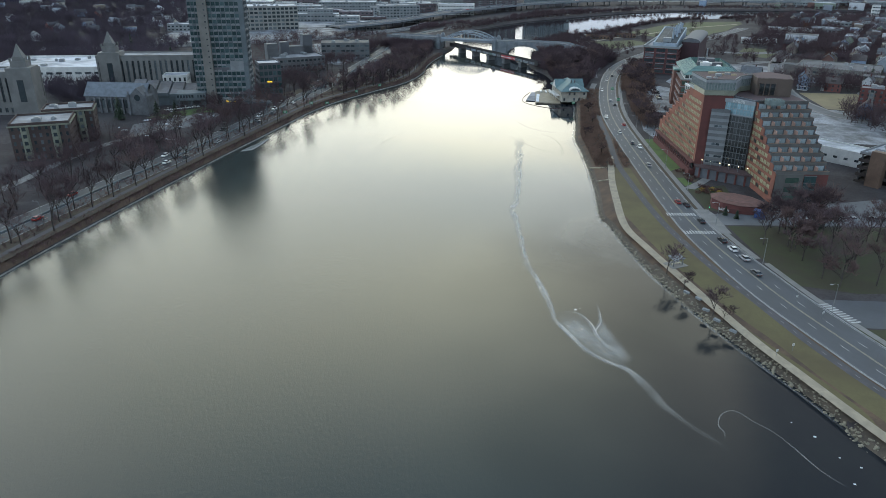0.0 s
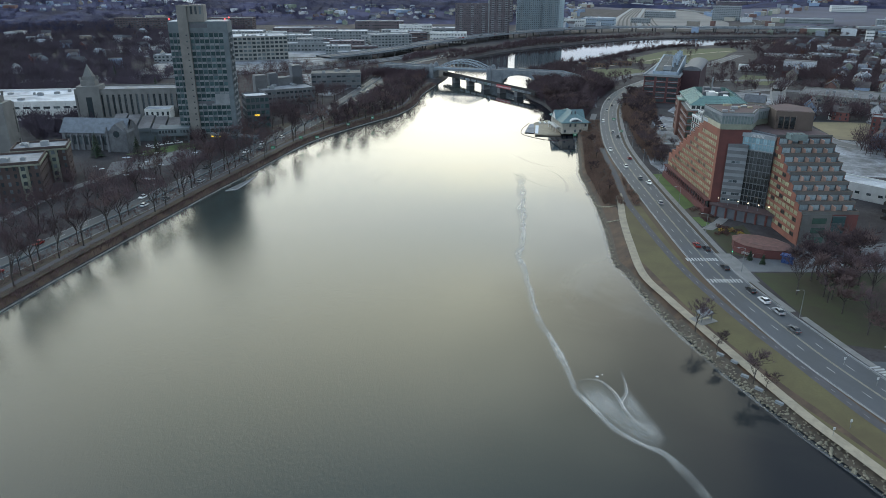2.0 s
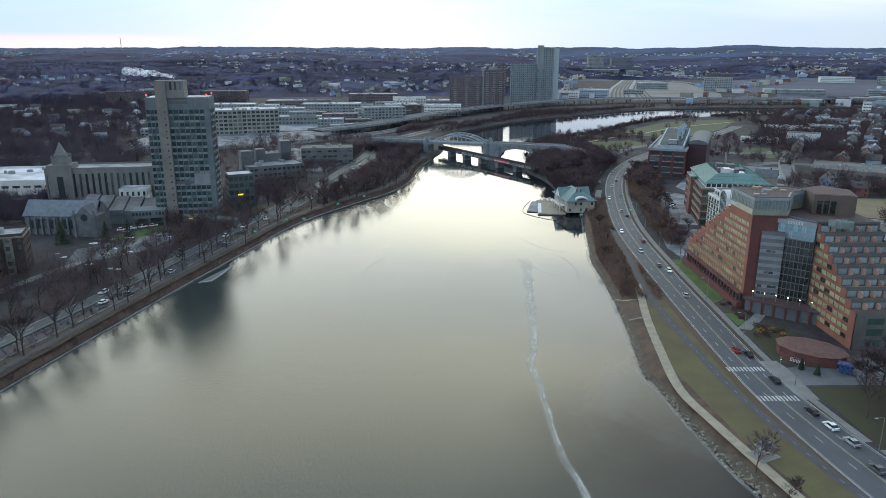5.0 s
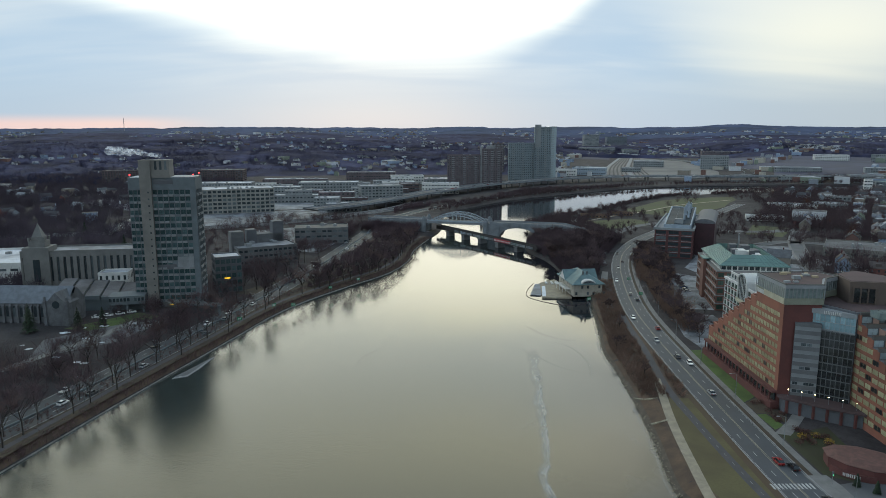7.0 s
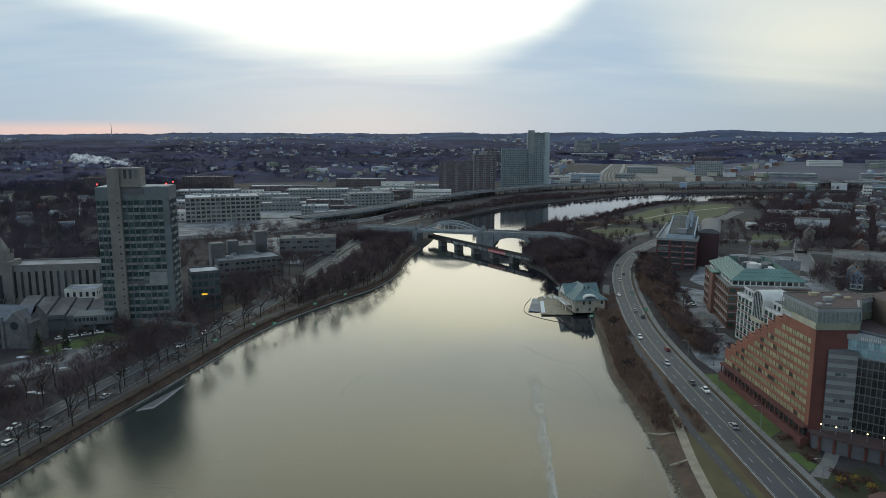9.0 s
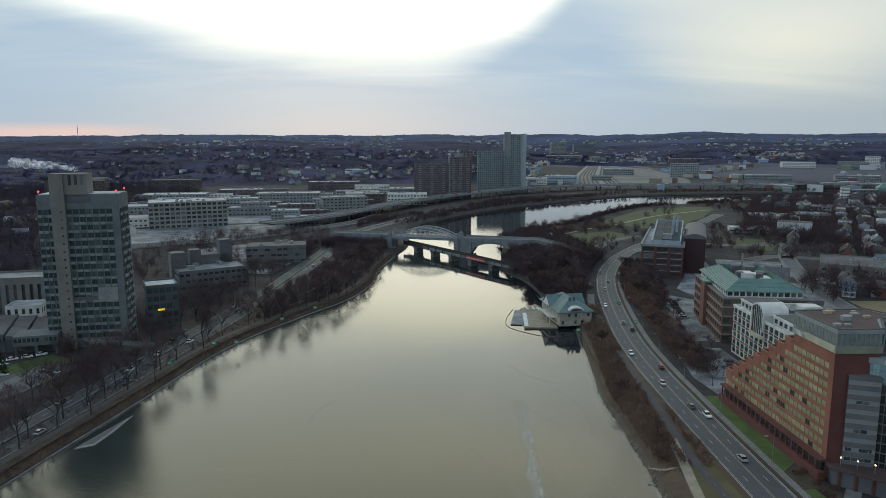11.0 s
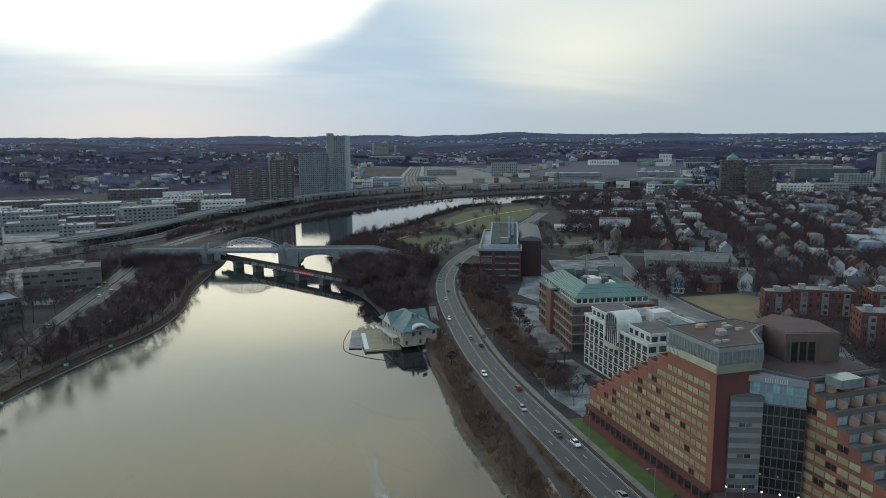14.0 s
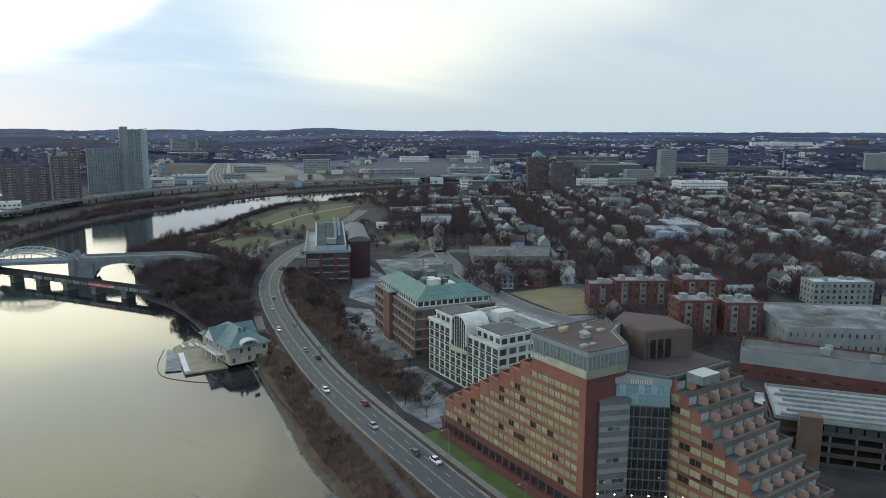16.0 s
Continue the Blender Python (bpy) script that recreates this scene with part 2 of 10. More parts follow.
mat("field", (0.165, 0.132, 0.075), 0.95, 0.2, 0.05, 1.0, 0.3, coord="World")
mat("rubble", (0.070, 0.056, 0.043), 0.95, 0.4, 0.3, 2.0, 0.5, coord="World")
# bluish haze of the distance is mixed into this far ground colour
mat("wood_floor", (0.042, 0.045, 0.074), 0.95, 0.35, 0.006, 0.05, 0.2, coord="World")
mat("rock", (0.275, 0.245, 0.18), 0.9, 0.35, 0.5, 4.0, 0.5, rnd=0.35)
mat("ice_rim", (0.24, 0.235, 0.22), 0.6, 0.35, 0.4, 3.0, 0.3, coord="World")
mat("snow", (0.50, 0.53, 0.57), 0.7, 0.2, 0.05, 0.5, 0.3, coord="World")
mat("earth", (0.050, 0.038, 0.031), 0.95, 0.4, 0.1, 1.5, 0.5, coord="World", other=(0.075, 0.058, 0.038))
mat("verge", (0.060, 0.046, 0.029), 0.95, 0.35, 0.1, 1.5, 0.4, coord="World", other=(0.062, 0.044, 0.032))
mat("concrete", (0.106, 0.126, 0.137), 0.85, 0.2, 0.12, 3.0, 0.1)
mat("concrete_pale", (0.185, 0.198, 0.205), 0.85, 0.2, 0.12, 3.0, 0.1)
mat("bridge_stone", (0.16, 0.178, 0.195), 0.85, 0.25, 0.2, 3.0, 0.1)
mat("ballast", (0.135, 0.13, 0.128), 0.95, 0.3, 0.012, 0.3, 0.3, coord="World", other=(0.185, 0.178, 0.168))
mat("twigs_violet", (0.088, 0.070, 0.088), 0.95, 0.35, 0.02, 4.0, 0.0, coord="World", spec=0.05, soft_top=0.8)
mat("twigs_rust", (0.10, 0.048, 0.034), 0.95, 0.3, 0.4, 4.0, 0.0, spec=0.05, soft_top=0.7)
mat("scrub_russet", (0.185, 0.116, 0.088), 0.95, 0.35, 0.1, 2.0, 0.0, coord="World", spec=0.05, soft_top=0.7)
mat("tower_blue", (0.150, 0.185, 0.205), 0.7, 0.2, 0.12, 3.0, 0.1)
# distant brick: purplish haze and blue shading are mixed into both brick colours
mat("brick_mauve", (0.105, 0.084, 0.092), 0.85, 0.2, 0.1, 3.0, 0.1)
mat("brick_far", (0.080, 0.060, 0.064), 0.85, 0.2, 0.1, 3.0, 0.1)
mat("meadow", (0.080, 0.082, 0.036), 0.95, 0.35, 0.03, 1.0, 0.4, coord="World", other=(0.070, 0.082, 0.032))
mat("concrete_dark", (0.105, 0.108, 0.113), 0.85, 0.25, 0.12, 3.0, 0.1)
mat("shaft_stone", (0.152, 0.146, 0.135), 0.85, 0.2, 0.12, 3.0, 0.1)
mat("loft_stone", (0.21, 0.21, 0.195), 0.85, 0.2, 0.12, 3.0, 0.1)
mat("limestone", (0.142, 0.142, 0.138), 0.85, 0.2, 0.12, 3.0, 0.1)
mat("chapel_stone", (0.104, 0.108, 0.116), 0.85, 0.3, 0.3, 3.0, 0.2)
mat("tile_red", (0.115, 0.058, 0.048), 0.85, 0.3, 0.5, 5.0, 0.2)
mat("leaf_litter", (0.105, 0.066, 0.038), 0.95, 0.4, 0.25, 2.0, 0.4, coord="World", other=(0.075, 0.052, 0.036))
mat("slate", (0.115, 0.13, 0.15), 0.7, 0.25, 0.4, 3.0, 0.1)
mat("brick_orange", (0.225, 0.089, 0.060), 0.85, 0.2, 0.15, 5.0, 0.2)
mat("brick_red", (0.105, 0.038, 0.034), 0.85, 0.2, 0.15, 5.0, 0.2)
mat("brick_dark", (0.088, 0.034, 0.034), 0.85, 0.25, 0.15, 5.0, 0.2)
mat("rear_brick", (0.045, 0.022, 0.026), 0.85, 0.25, 0.15, 5.0, 0.2)
mat("brick_brown", (0.13, 0.085, 0.062), 0.85, 0.25, 0.15, 5.0, 0.2)
mat("brick_umber", (0.062, 0.045, 0.042), 0.85, 0.25, 0.15, 5.0, 0.2)
mat("stone_olive", (0.17, 0.18, 0.14), 0.85, 0.2, 0.2, 4.0)
mat("boathouse_plaster", (0.285, 0.262, 0.222), 0.8, 0.2, 0.3, 4.0)
mat("cream", (0.36, 0.335, 0.25), 0.8, 0.15, 0.2, 4.0)
mat("white_paint", (0.50, 0.50, 0.485), 0.7, 0.15, 0.2, 4.0)
mat("grey_panel", (0.20, 0.215, 0.225), 0.6, 0.15, 0.15, 4.0)
mat("grey_dark", (0.085, 0.09, 0.10), 0.7, 0.2, 0.15, 4.0)
mat("tan_wall", (0.30, 0.245, 0.165), 0.85, 0.2, 0.12, 3.0)
mat("roof_dark", (0.075, 0.075, 0.082), 0.9, 0.35, 0.08, 2.0, other=(0.13, 0.13, 0.14))
mat("glazing_bar", (0.075, 0.08, 0.083), 0.6, 0.15, 0.4, 4.0)
mat("parapet_brown", (0.095, 0.092, 0.087), 0.85, 0.2, 0.2, 4.0)
mat("roof_grey", (0.17, 0.175, 0.185), 0.9, 0.3, 0.06, 2.0, other=(0.33, 0.34, 0.36))
mat("roof_snow", (0.30, 0.315, 0.34), 0.8, 0.4, 0.05, 1.0, other=(0.56, 0.58, 0.62))
mat("roof_red", (0.078, 0.050, 0.050), 0.9, 0.3, 0.1, 2.0)
mat("copper_green", (0.105, 0.19, 0.172), 0.6, 0.2, 0.15, 3.0)
mat("teal_roof", (0.095, 0.152, 0.158), 0.7, 0.25, 0.3, 4.0)
mat("steel_blue", (0.23, 0.28, 0.33), 0.6, 0.15, 0.4, 4.0)
mat("rust_steel", (0.034, 0.030, 0.030), 0.8, 0.3, 0.4, 4.0)
mat("bark", (0.055, 0.045, 0.041), 0.95, 0.3, 1.5, 8.0, 0.4)
mat("twigs", (0.084, 0.058, 0.061), 0.95, 0.3, 0.4, 4.0, 0.0, rnd=0.3, spec=0.05, soft_top=0.6)
mat("twigs_red", (0.100, 0.066, 0.062), 0.95, 0.3, 0.4, 4.0, 0.0, rnd=0.3, spec=0.05, soft_top=0.6)
# blue of distant haze is put into the next three twig colours
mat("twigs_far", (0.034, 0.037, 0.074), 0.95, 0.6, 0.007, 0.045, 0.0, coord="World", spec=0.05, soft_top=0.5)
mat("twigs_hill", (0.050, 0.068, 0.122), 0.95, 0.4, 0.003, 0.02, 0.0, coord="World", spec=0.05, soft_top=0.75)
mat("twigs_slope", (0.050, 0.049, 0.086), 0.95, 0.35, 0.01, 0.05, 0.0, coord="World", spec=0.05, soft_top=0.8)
mat("twigs_plum", (0.090, 0.061, 0.068), 0.95, 0.3, 0.03, 4.0, 0.0, coord="World", spec=0.05, soft_top=0.7)
mat("needles", (0.022, 0.036, 0.02), 0.95, 0.35, 0.6, 4.0, 0.3, rnd=0.2)
mat("rubber", (0.02, 0.02, 0.021), 0.8, 0.2)
mat("pole_metal", (0.22, 0.23, 0.24), 0.5, 0.2, 1.0, 6.0, 0.05, 0.6)
for nm, c in (("white", (0.7, 0.7, 0.7)), ("black", (0.018, 0.018, 0.02)), ("silver", (0.32, 0.33, 0.34)), ("red", (0.25, 0.02, 0.018)), ("blue", (0.03, 0.06, 0.16)), ("grey", (0.10, 0.105, 0.11))):
    mat("car_" + nm, c, 0.3, 0.06, 2.0, 20.0, 0.0, 0.2, 0.6)
glass_mat("glass", (0.035, 0.045, 0.05))
glass_mat("glass_teal", (0.032, 0.062, 0.066), 0.08, 0.5)
glass_mat("glass_roof", (0.022, 0.034, 0.046), 0.45, 0.25, 0.03)
glass_mat("glass_dark", (0.016, 0.018, 0.019), 0.06, 0.25)
glass_mat("glass_green", (0.042, 0.072, 0.060), 0.08, 0.35)
glass_mat("glass_pale", (0.19, 0.235, 0.25), 0.15, 0.35)
glass_mat("glass_cream", (0.245, 0.23, 0.135), 0.3, 0.25, 0.4, dark=0.07)
glass_mat("glass_tower", (0.115, 0.145, 0.140), 0.1, 0.3)
glass_mat("glass_sky", (0.15, 0.245, 0.275), 0.12, 0.3)
glass_mat("car_glass", (0.012, 0.014, 0.016), 0.05, 0.1)
glow_mat("lamp_warm", (1.0, 0.78, 0.42), 5.0)
glow_mat("sign_glow", (1.0, 0.66, 0.06), 0.9)
glow_mat("lamp_red", (1.0, 0.06, 0.06), 3.0)
glow_mat("lamp_green", (0.1, 1.0, 0.45), 1.5)
M = MATS

# ---------------------------------------------------------------- mesh tools
class MB:
    """Collects faces and makes one mesh of them."""

    def __init__(self):
        self.v, self.f, self.m = [], [], []

    def face(self, pts, mi=0):
        i = len(self.v)
        self.v.extend(tuple(p) for p in pts)
        self.f.append(tuple(range(i, i + len(pts))))
        self.m.append(mi)

    def box(self, x0, y0, z0, x1, y1, z1, mi=0, mtx=None, bottom=True):
        c = [(x0, y0, z0), (x1, y0, z0), (x1, y1, z0), (x0, y1, z0), (x0, y0, z1), (x1, y0, z1), (x1, y1, z1), (x0, y1, z1)]
        if mtx is not None:
            c = [tuple(mtx @ Vector(p)) for p in c]
        i = len(self.v)
        self.v.extend(c)
        fs = [(4, 5, 6, 7), (0, 1, 5, 4), (1, 2, 6, 5), (2, 3, 7, 6), (3, 0, 4, 7)] + ([(3, 2, 1, 0)] if bottom else [])
        self.f.extend(tuple(i + a for a in f) for f in fs)
        self.m.extend([mi] * len(fs))

    def prism(self, poly, z0, z1, mi=0, top=None, mtx=None, close=True):
        """A column over a counter-clockwise outline."""
        n = len(poly)
        lo, hi = [(x, y, z0) for x, y in poly], [(x, y, z1) for x, y in poly]
        if mtx is not None:
            lo, hi = [tuple(mtx @ Vector(p)) for p in lo], [tuple(mtx @ Vector(p)) for p in hi]
        i = len(self.v)
        self.v.extend(lo + hi)
        for a in range(n):
            b = (a + 1) % n
            self.f.append((i + a, i + b, i + n + b, i + n + a))
            self.m.append(mi)
        if close:
            self.f.append(tuple(i + n + a for a in range(n)))
            self.m.append(mi if top is None else top)
            self.f.append(tuple(i + n - 1 - a for a in range(n)))
            self.m.append(mi)

    def tube(self, a, b, ra, rb, sides=5, mi=0):
        a, b = Vector(a), Vector(b)
        d = (b - a).normalized()
        u = d.orthogonal().normalized()
        w = d.cross(u)
        i = len(self.v)
        for p, r in ((a, ra), (b, rb)):
            for s in range(sides):
                t = 2 * math.pi * s / sides
                self.v.append(tuple(p + (u * math.cos(t) + w * math.sin(t)) * r))
        for s in range(sides):
            q = (s + 1) % sides
            self.f.append((i + s, i + q, i + sides + q, i + sides + s))
            self.m.append(mi)
        self.f.append(tuple(i + sides + s for s in range(sides)))
        self.m.append(mi)
        self.f.append(tuple(i + sides - 1 - s for s in range(sides)))
        self.m.append(mi)

    def mesh(self, name, mats):
        me = bpy.data.meshes.new(name)
        me.from_pydata(self.v, [], self.f)
        for m in mats if isinstance(mats, (list, tuple)) else [mats]:
            me.materials.append(m)
        if any(self.m):
            me.polygons.foreach_set("material_index", self.m)
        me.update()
        return me


def part(name, mb, mats, parent=None, label="", mtx=None):
    """One mesh object, under a thing or a part."""
    me = mb.mesh(name, mats) if isinstance(mb, MB) else mb
    ob = new(name, me)
    if parent is not None:
        ob.parent = parent
    if mtx is not None:
        ob.matrix_basis = mtx
    if label:
        ob["label"] = label
    return ob


def thing(name, m, label, category, group="", kind=""):
    """An Empty at the base of a thing."""
    ob = new(name)
    ob.empty_display_size = 0.5
    ob.matrix_basis = m
    return tagged(ob, label, category, group, kind)


def setting(name, mb, mats, label, category="", kind="structure"):
    return tagged(part(name, mb, mats), label, category or name.split("_")[0], kind=kind)


def big_mesh(name, verts, faces, mats, idx=None):
    """A mesh from numpy arrays of triangles or quads."""
    me = bpy.data.meshes.new(name)
    verts, faces = np.asarray(verts, np.float32), np.asarray(faces, np.int32)
    nf, k = faces.shape
    me.vertices.add(len(verts))
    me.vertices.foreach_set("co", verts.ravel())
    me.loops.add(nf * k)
    me.loops.foreach_set("vertex_index", faces.ravel())
    me.polygons.add(nf)
    me.polygons.foreach_set("loop_start", np.arange(nf, dtype=np.int32) * k)
    for m in mats if isinstance(mats, (list, tuple)) else [mats]:
        me.materials.append(m)
    if idx is not None:
        me.polygons.foreach_set("material_index", np.asarray(idx, np.int32))
    me.update(calc_edges=True)
    return me


def smooth_line(pts, step=4.0):
    """Points at even steps along a smooth line through those given."""
    p = [Vector((*q, 0.0)[:3]) for q in pts]
    p = [2 * p[0] - p[1], *p, 2 * p[-1] - p[-2]]
    out = []
    for i in range(1, len(p) - 2):
        a, b, c, d = p[i - 1:i + 3]
        n = max(1, round((c - b).length / step))
        for s in range(n):
            t = s / n
            out.append(0.5 * ((2 * b) + (c - a) * t + (2 * a - 5 * b + 4 * c - d) * t * t + (3 * b - a - 3 * c + d) * t ** 3))
    out.append(p[-2])
    return out


def side(line, i):
    a, b = line[max(0, i - 1)], line[min(len(line) - 1, i + 1)]
    t = (b - a).normalized()
    return Vector((t.y, -t.x, 0))       # to the right of the way


def ribbon(mb, line, left, right, z, mi=0, thick=0.0):
    """A strip along a line, from left to right of it (metres, right is positive), with its edges down to z - thick."""
    rows = []
    for i, p in enumerate(line):
        s = side(line, i)
        l0, r0 = (v(p) if callable(v) else v for v in (left, right))
        rows.append((p + s * l0, p + s * r0))
    for (a, b), (c, d) in zip(rows, rows[1:]):
        mb.face([(a.x, a.y, z), (b.x, b.y, z), (d.x, d.y, z), (c.x, c.y, z)], mi)
        if thick:
            mb.face([(a.x, a.y, z - thick), (a.x, a.y, z), (c.x, c.y, z), (c.x, c.y, z - thick)], mi)
            mb.face([(b.x, b.y, z), (b.x, b.y, z - thick), (d.x, d.y, z - thick), (d.x, d.y, z)], mi)


def dashes(mb, line, off, length, gap, width, z, start=0.0, end=1e9):
    acc, nxt = 0.0, start
    for i in range(len(line) - 1):
        a, b = line[i], line[i + 1]
        seg = (b - a).length
        while nxt < acc + seg and nxt < end:
            t = (nxt - acc) / seg
            p = a.lerp(b, t)
            d = (b - a).normalized()
            s = Vector((d.y, -d.x, 0))
            q = p + d * length
            p, q = p + s * off, q + s * off
            w = s * width / 2
            mb.face([(*(p - w).xy, z), (*(p + w).xy, z), (*(q + w).xy, z), (*(q - w).xy, z)])
            nxt += length + gap
        acc += seg


def at_length(line, s):
    """Place and heading (degrees) s metres along a line."""
    for a, b in zip(line, line[1:]):
        seg = (b - a).length
        if s <= seg:
            d = (b - a).normalized()
            return a.lerp(b, s / seg), math.degrees(math.atan2(d.y, d.x))
        s -= seg
    d = (line[-1] - line[-2]).normalized()
    return line[-1], math.degrees(math.atan2(d.y, d.x))

# ---------------------------------------------------------------- ground and river
from mathutils.geometry import delaunay_2d_cdt
SHORE_LEFT = [(-215, -500), (-190, -200), (-170, 0), (-153, 150), (-145, 203), (-138, 241), (-127, 293), (-115, 346), (-106, 382), (-98, 415), (-90, 448), (-78, 480),
              (-57, 519), (-36, 556), (-24.5, 598), (-20.5, 648), (-9, 705), (3, 765), (10, 883), (71, 993), (123, 1054), (166, 1092), (234, 1150), (302, 1200), (400, 1243), (578, 1262), (800, 1255), (960, 1215)]
SHORE_RIGHT = [(260, -500), (215, -200), (165, -20), (120, 65), (93, 120), (90, 134), (84.5, 151), (77, 172.5), (71.2, 194), (65.9, 220), (61.6, 256), (60, 265), (64, 296), (67, 330), (69, 366), (69.5, 386), (74, 412), (80, 451),
               (84, 476), (84, 505), (80, 540), (80, 570), (77, 602), (69, 640), (75, 690), (84, 740), (98, 790), (119, 838), (134, 857), (162, 881), (200, 928), (242, 987), (289, 1046), (324, 1075), (376, 1092),
               (466, 1130), (577, 1152), (740, 1158), (960, 1140)]
LAND = 2.5


def hill_height(x, y):
    """The far land rises to low wooded hills."""
    r = math.hypot(x, y - 100)
    if r < 1500:
        return LAND
    az = math.degrees(math.atan2(x, y - 100))
    flat = math.exp(-((az - 16.5) / 7.5) ** 4)          # the valley with the rail yard
    start = 1500 + 950 * flat
    if r < start:
        return LAND
    n = noise.noise(Vector((az * 0.09, 3.1, 0))) * 6 + noise.noise(Vector((az * 0.35, 7.7, 0))) * 3
    bump = 15 * math.exp(-((az - 22.5) / 3.5) ** 2) + 8 * math.exp(-((az + 11.5) / 2.0) ** 2)
    crest = 87 + n + bump
    s = min(1.0, (r - start) / (4500 - start))
    roll = noise.noise(Vector((x / 420, y / 420, 2))) * 14 * min(1, (r - start) / 900) * (1 - s)
    lift = 0.55 * s + 0.45 * s * s
    if az < -2:
        lift += 0.16 * math.sin(math.pi * s) * min(1, (-2 - az) / 10)
    return LAND + (crest - LAND) * lift + roll


def build_ground():
    left, right = smooth_line(SHORE_LEFT, 9), smooth_line(SHORE_RIGHT, 7)
    pts, z, edges = [], [], []

    def add(line, off, h):
        i0 = len(pts)
        for i, p in enumerate(line):
            q = p + side(line, i) * off
            pts.append(Vector((q.x, q.y)))
            z.append(h)
        edges.extend((i0 + i, i0 + i + 1) for i in range(len(line) - 1))

    # left bank: a low wall and a short grassy slope; right bank: a stony slope
    for line, sgn, rows in ((left, -1, ((-3, -3.0), (0, -0.4), (0.35, 0.7), (5, LAND))), (right, 1, ((-3, -3.0), (0, -0.4), (1.6, 0.8), (5.5, LAND)))):
        for off, h in rows:
            add(line, sgn * off, h)
    for r in list(range(1500, 2600, 160)) + list(range(2600, 4760, 200)):
        for a in range(-62, 76, 3 if r > 2500 else 4):
            b = math.radians(a)
            x, y = r * math.sin(b), 100 + r * math.cos(b)
            pts.append(Vector((x, y)))
            z.append(hill_height(x, y))
    i0 = len(pts)
    for a in range(0, 360, 6):
        b = math.radians(a)
        x, y = 4790 * math.sin(b), 100 + 4790 * math.cos(b)
        pts.append(Vector((x, y)))
        z.append(LAND if 80 < a < 290 else hill_height(x, y) * 0.55)
    rnd = random.Random(4)
    v, _, f, ov, _, _ = delaunay_2d_cdt(pts, edges, [], 0, 0.01)
    verts = []
    for k, p in enumerate(v):
        src = ov[k]
        verts.append((p.x, p.y, z[src[0]] if src else LAND))
    me = bpy.data.meshes.new("ground")
    me.from_pydata(verts, [], [tuple(q) for q in f])
    me.materials.append(M["ground"])
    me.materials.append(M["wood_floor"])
    me.update()
    ob = new("ground", me)
    # faces of the far rise take the haze-tinted floor
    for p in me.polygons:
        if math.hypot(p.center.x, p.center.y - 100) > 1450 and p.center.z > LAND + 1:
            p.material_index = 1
        if p.normal.z < 0:
            p.flip()
    return tagged(ob, "brown winter ground with dead grass and thin old snow", "ground", kind="structure")


build_ground()
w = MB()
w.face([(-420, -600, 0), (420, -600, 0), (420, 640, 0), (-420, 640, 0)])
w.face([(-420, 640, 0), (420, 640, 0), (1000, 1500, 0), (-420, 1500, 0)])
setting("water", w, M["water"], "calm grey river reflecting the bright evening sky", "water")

# ---------------------------------------------------------------- roads and paths
MEMORIAL = [(160, 40), (132, 98), (114, 143), (108, 163), (101.6, 188), (98.2, 207), (94.8, 230), (93.0, 250), (92.8, 272), (93.6, 305), (94.9, 345), (96.5, 381), (98.3, 412), (101.5, 446), (107, 481), (115.5, 525), (126, 570), (140, 615), (158, 656), (177, 690), (208, 735), (232, 762), (300, 850), (380, 960)]
STORROW = [(-208, -60), (-185, 100), (-165, 220), (-149, 285), (-139, 320), (-128, 366), (-117, 412), (-106, 465), (-94, 525), (-84, 580), (-76, 640), (-66, 720), (-60, 800), (-20, 900), (45, 1000), (140, 1110), (300, 1235)]
BIKE = [(118, 100), (104, 141), (97.5, 163), (94.8, 175), (91.2, 193), (87.4, 211), (84, 234), (81.8, 255), (81.0, 280), (81.0, 306), (81.4, 332), (84.6, 362), (87.2, 385), (89.6, 415), (92.6, 440)]
GRAVEL = [(104, 100), (94.5, 127), (87.4, 150), (82.8, 165), (77.6, 189), (73.8, 207), (69.3, 230), (66.6, 249), (69.4, 277), (73.4, 306), (78.6, 333), (80.6, 345)]
road_line, storrow_line = smooth_line(MEMORIAL), smooth_line(STORROW)
bike_line, gravel_line = smooth_line(BIKE), smooth_line(GRAVEL)
G = LAND


def half(extra, sign=1):
    """Half the riverside road's width: wider before the crossing, plus a margin."""
    return lambda p: sign * (float(np.interp(p.y, [205, 262], [7.6, 5.75])) + extra)


r = MB()
ribbon(r, road_line, half(0, -1), half(0), G + 0.06)
setting("road", r, M["asphalt"], "dark grey asphalt riverside road with four lanes")
r = MB()
ribbon(r, road_line, half(0.27, -1), half(0.03, -1), G + 0.2, 0, 0.25)
ribbon(r, road_line, half(0.03), half(0.27), G + 0.2, 0, 0.25)
setting("kerb", r, M["kerb"], "pale granite kerb along the riverside road", "kerb")
r = MB()
for o in (-2.9, 2.9):
    dashes(r, road_line, o, 3.0, 9.0, 0.18, G + 0.075)
ribbon(r, road_line, half(-0.32, -1), half(-0.44, -1), G + 0.075)
ribbon(r, road_line, half(-0.44), half(-0.32), G + 0.075)
setting("lane_marking", r, M["road_paint"], "white lane markings painted on the asphalt", "road marking")
r = MB()
for o in (-0.2, 0.2):
    ribbon(r, road_line, o - 0.1, o + 0.1, G + 0.075)
setting("centre_line", r, M["yellow_paint"], "double yellow centre line on the asphalt", "road marking")
r = MB()
ribbon(r, [p for p in road_line if 215 < p.y < 640], 7.7, 10.0, G + 0.05)
ribbon(r, [p for p in road_line if p.y < 218], 8.6, 10.8, G + 0.05)
setting("pavement", r, M["paving"], "grey concrete pavement beside the road")
r = MB()
ribbon(r, bike_line, -1.4, 1.4, G + 0.05)
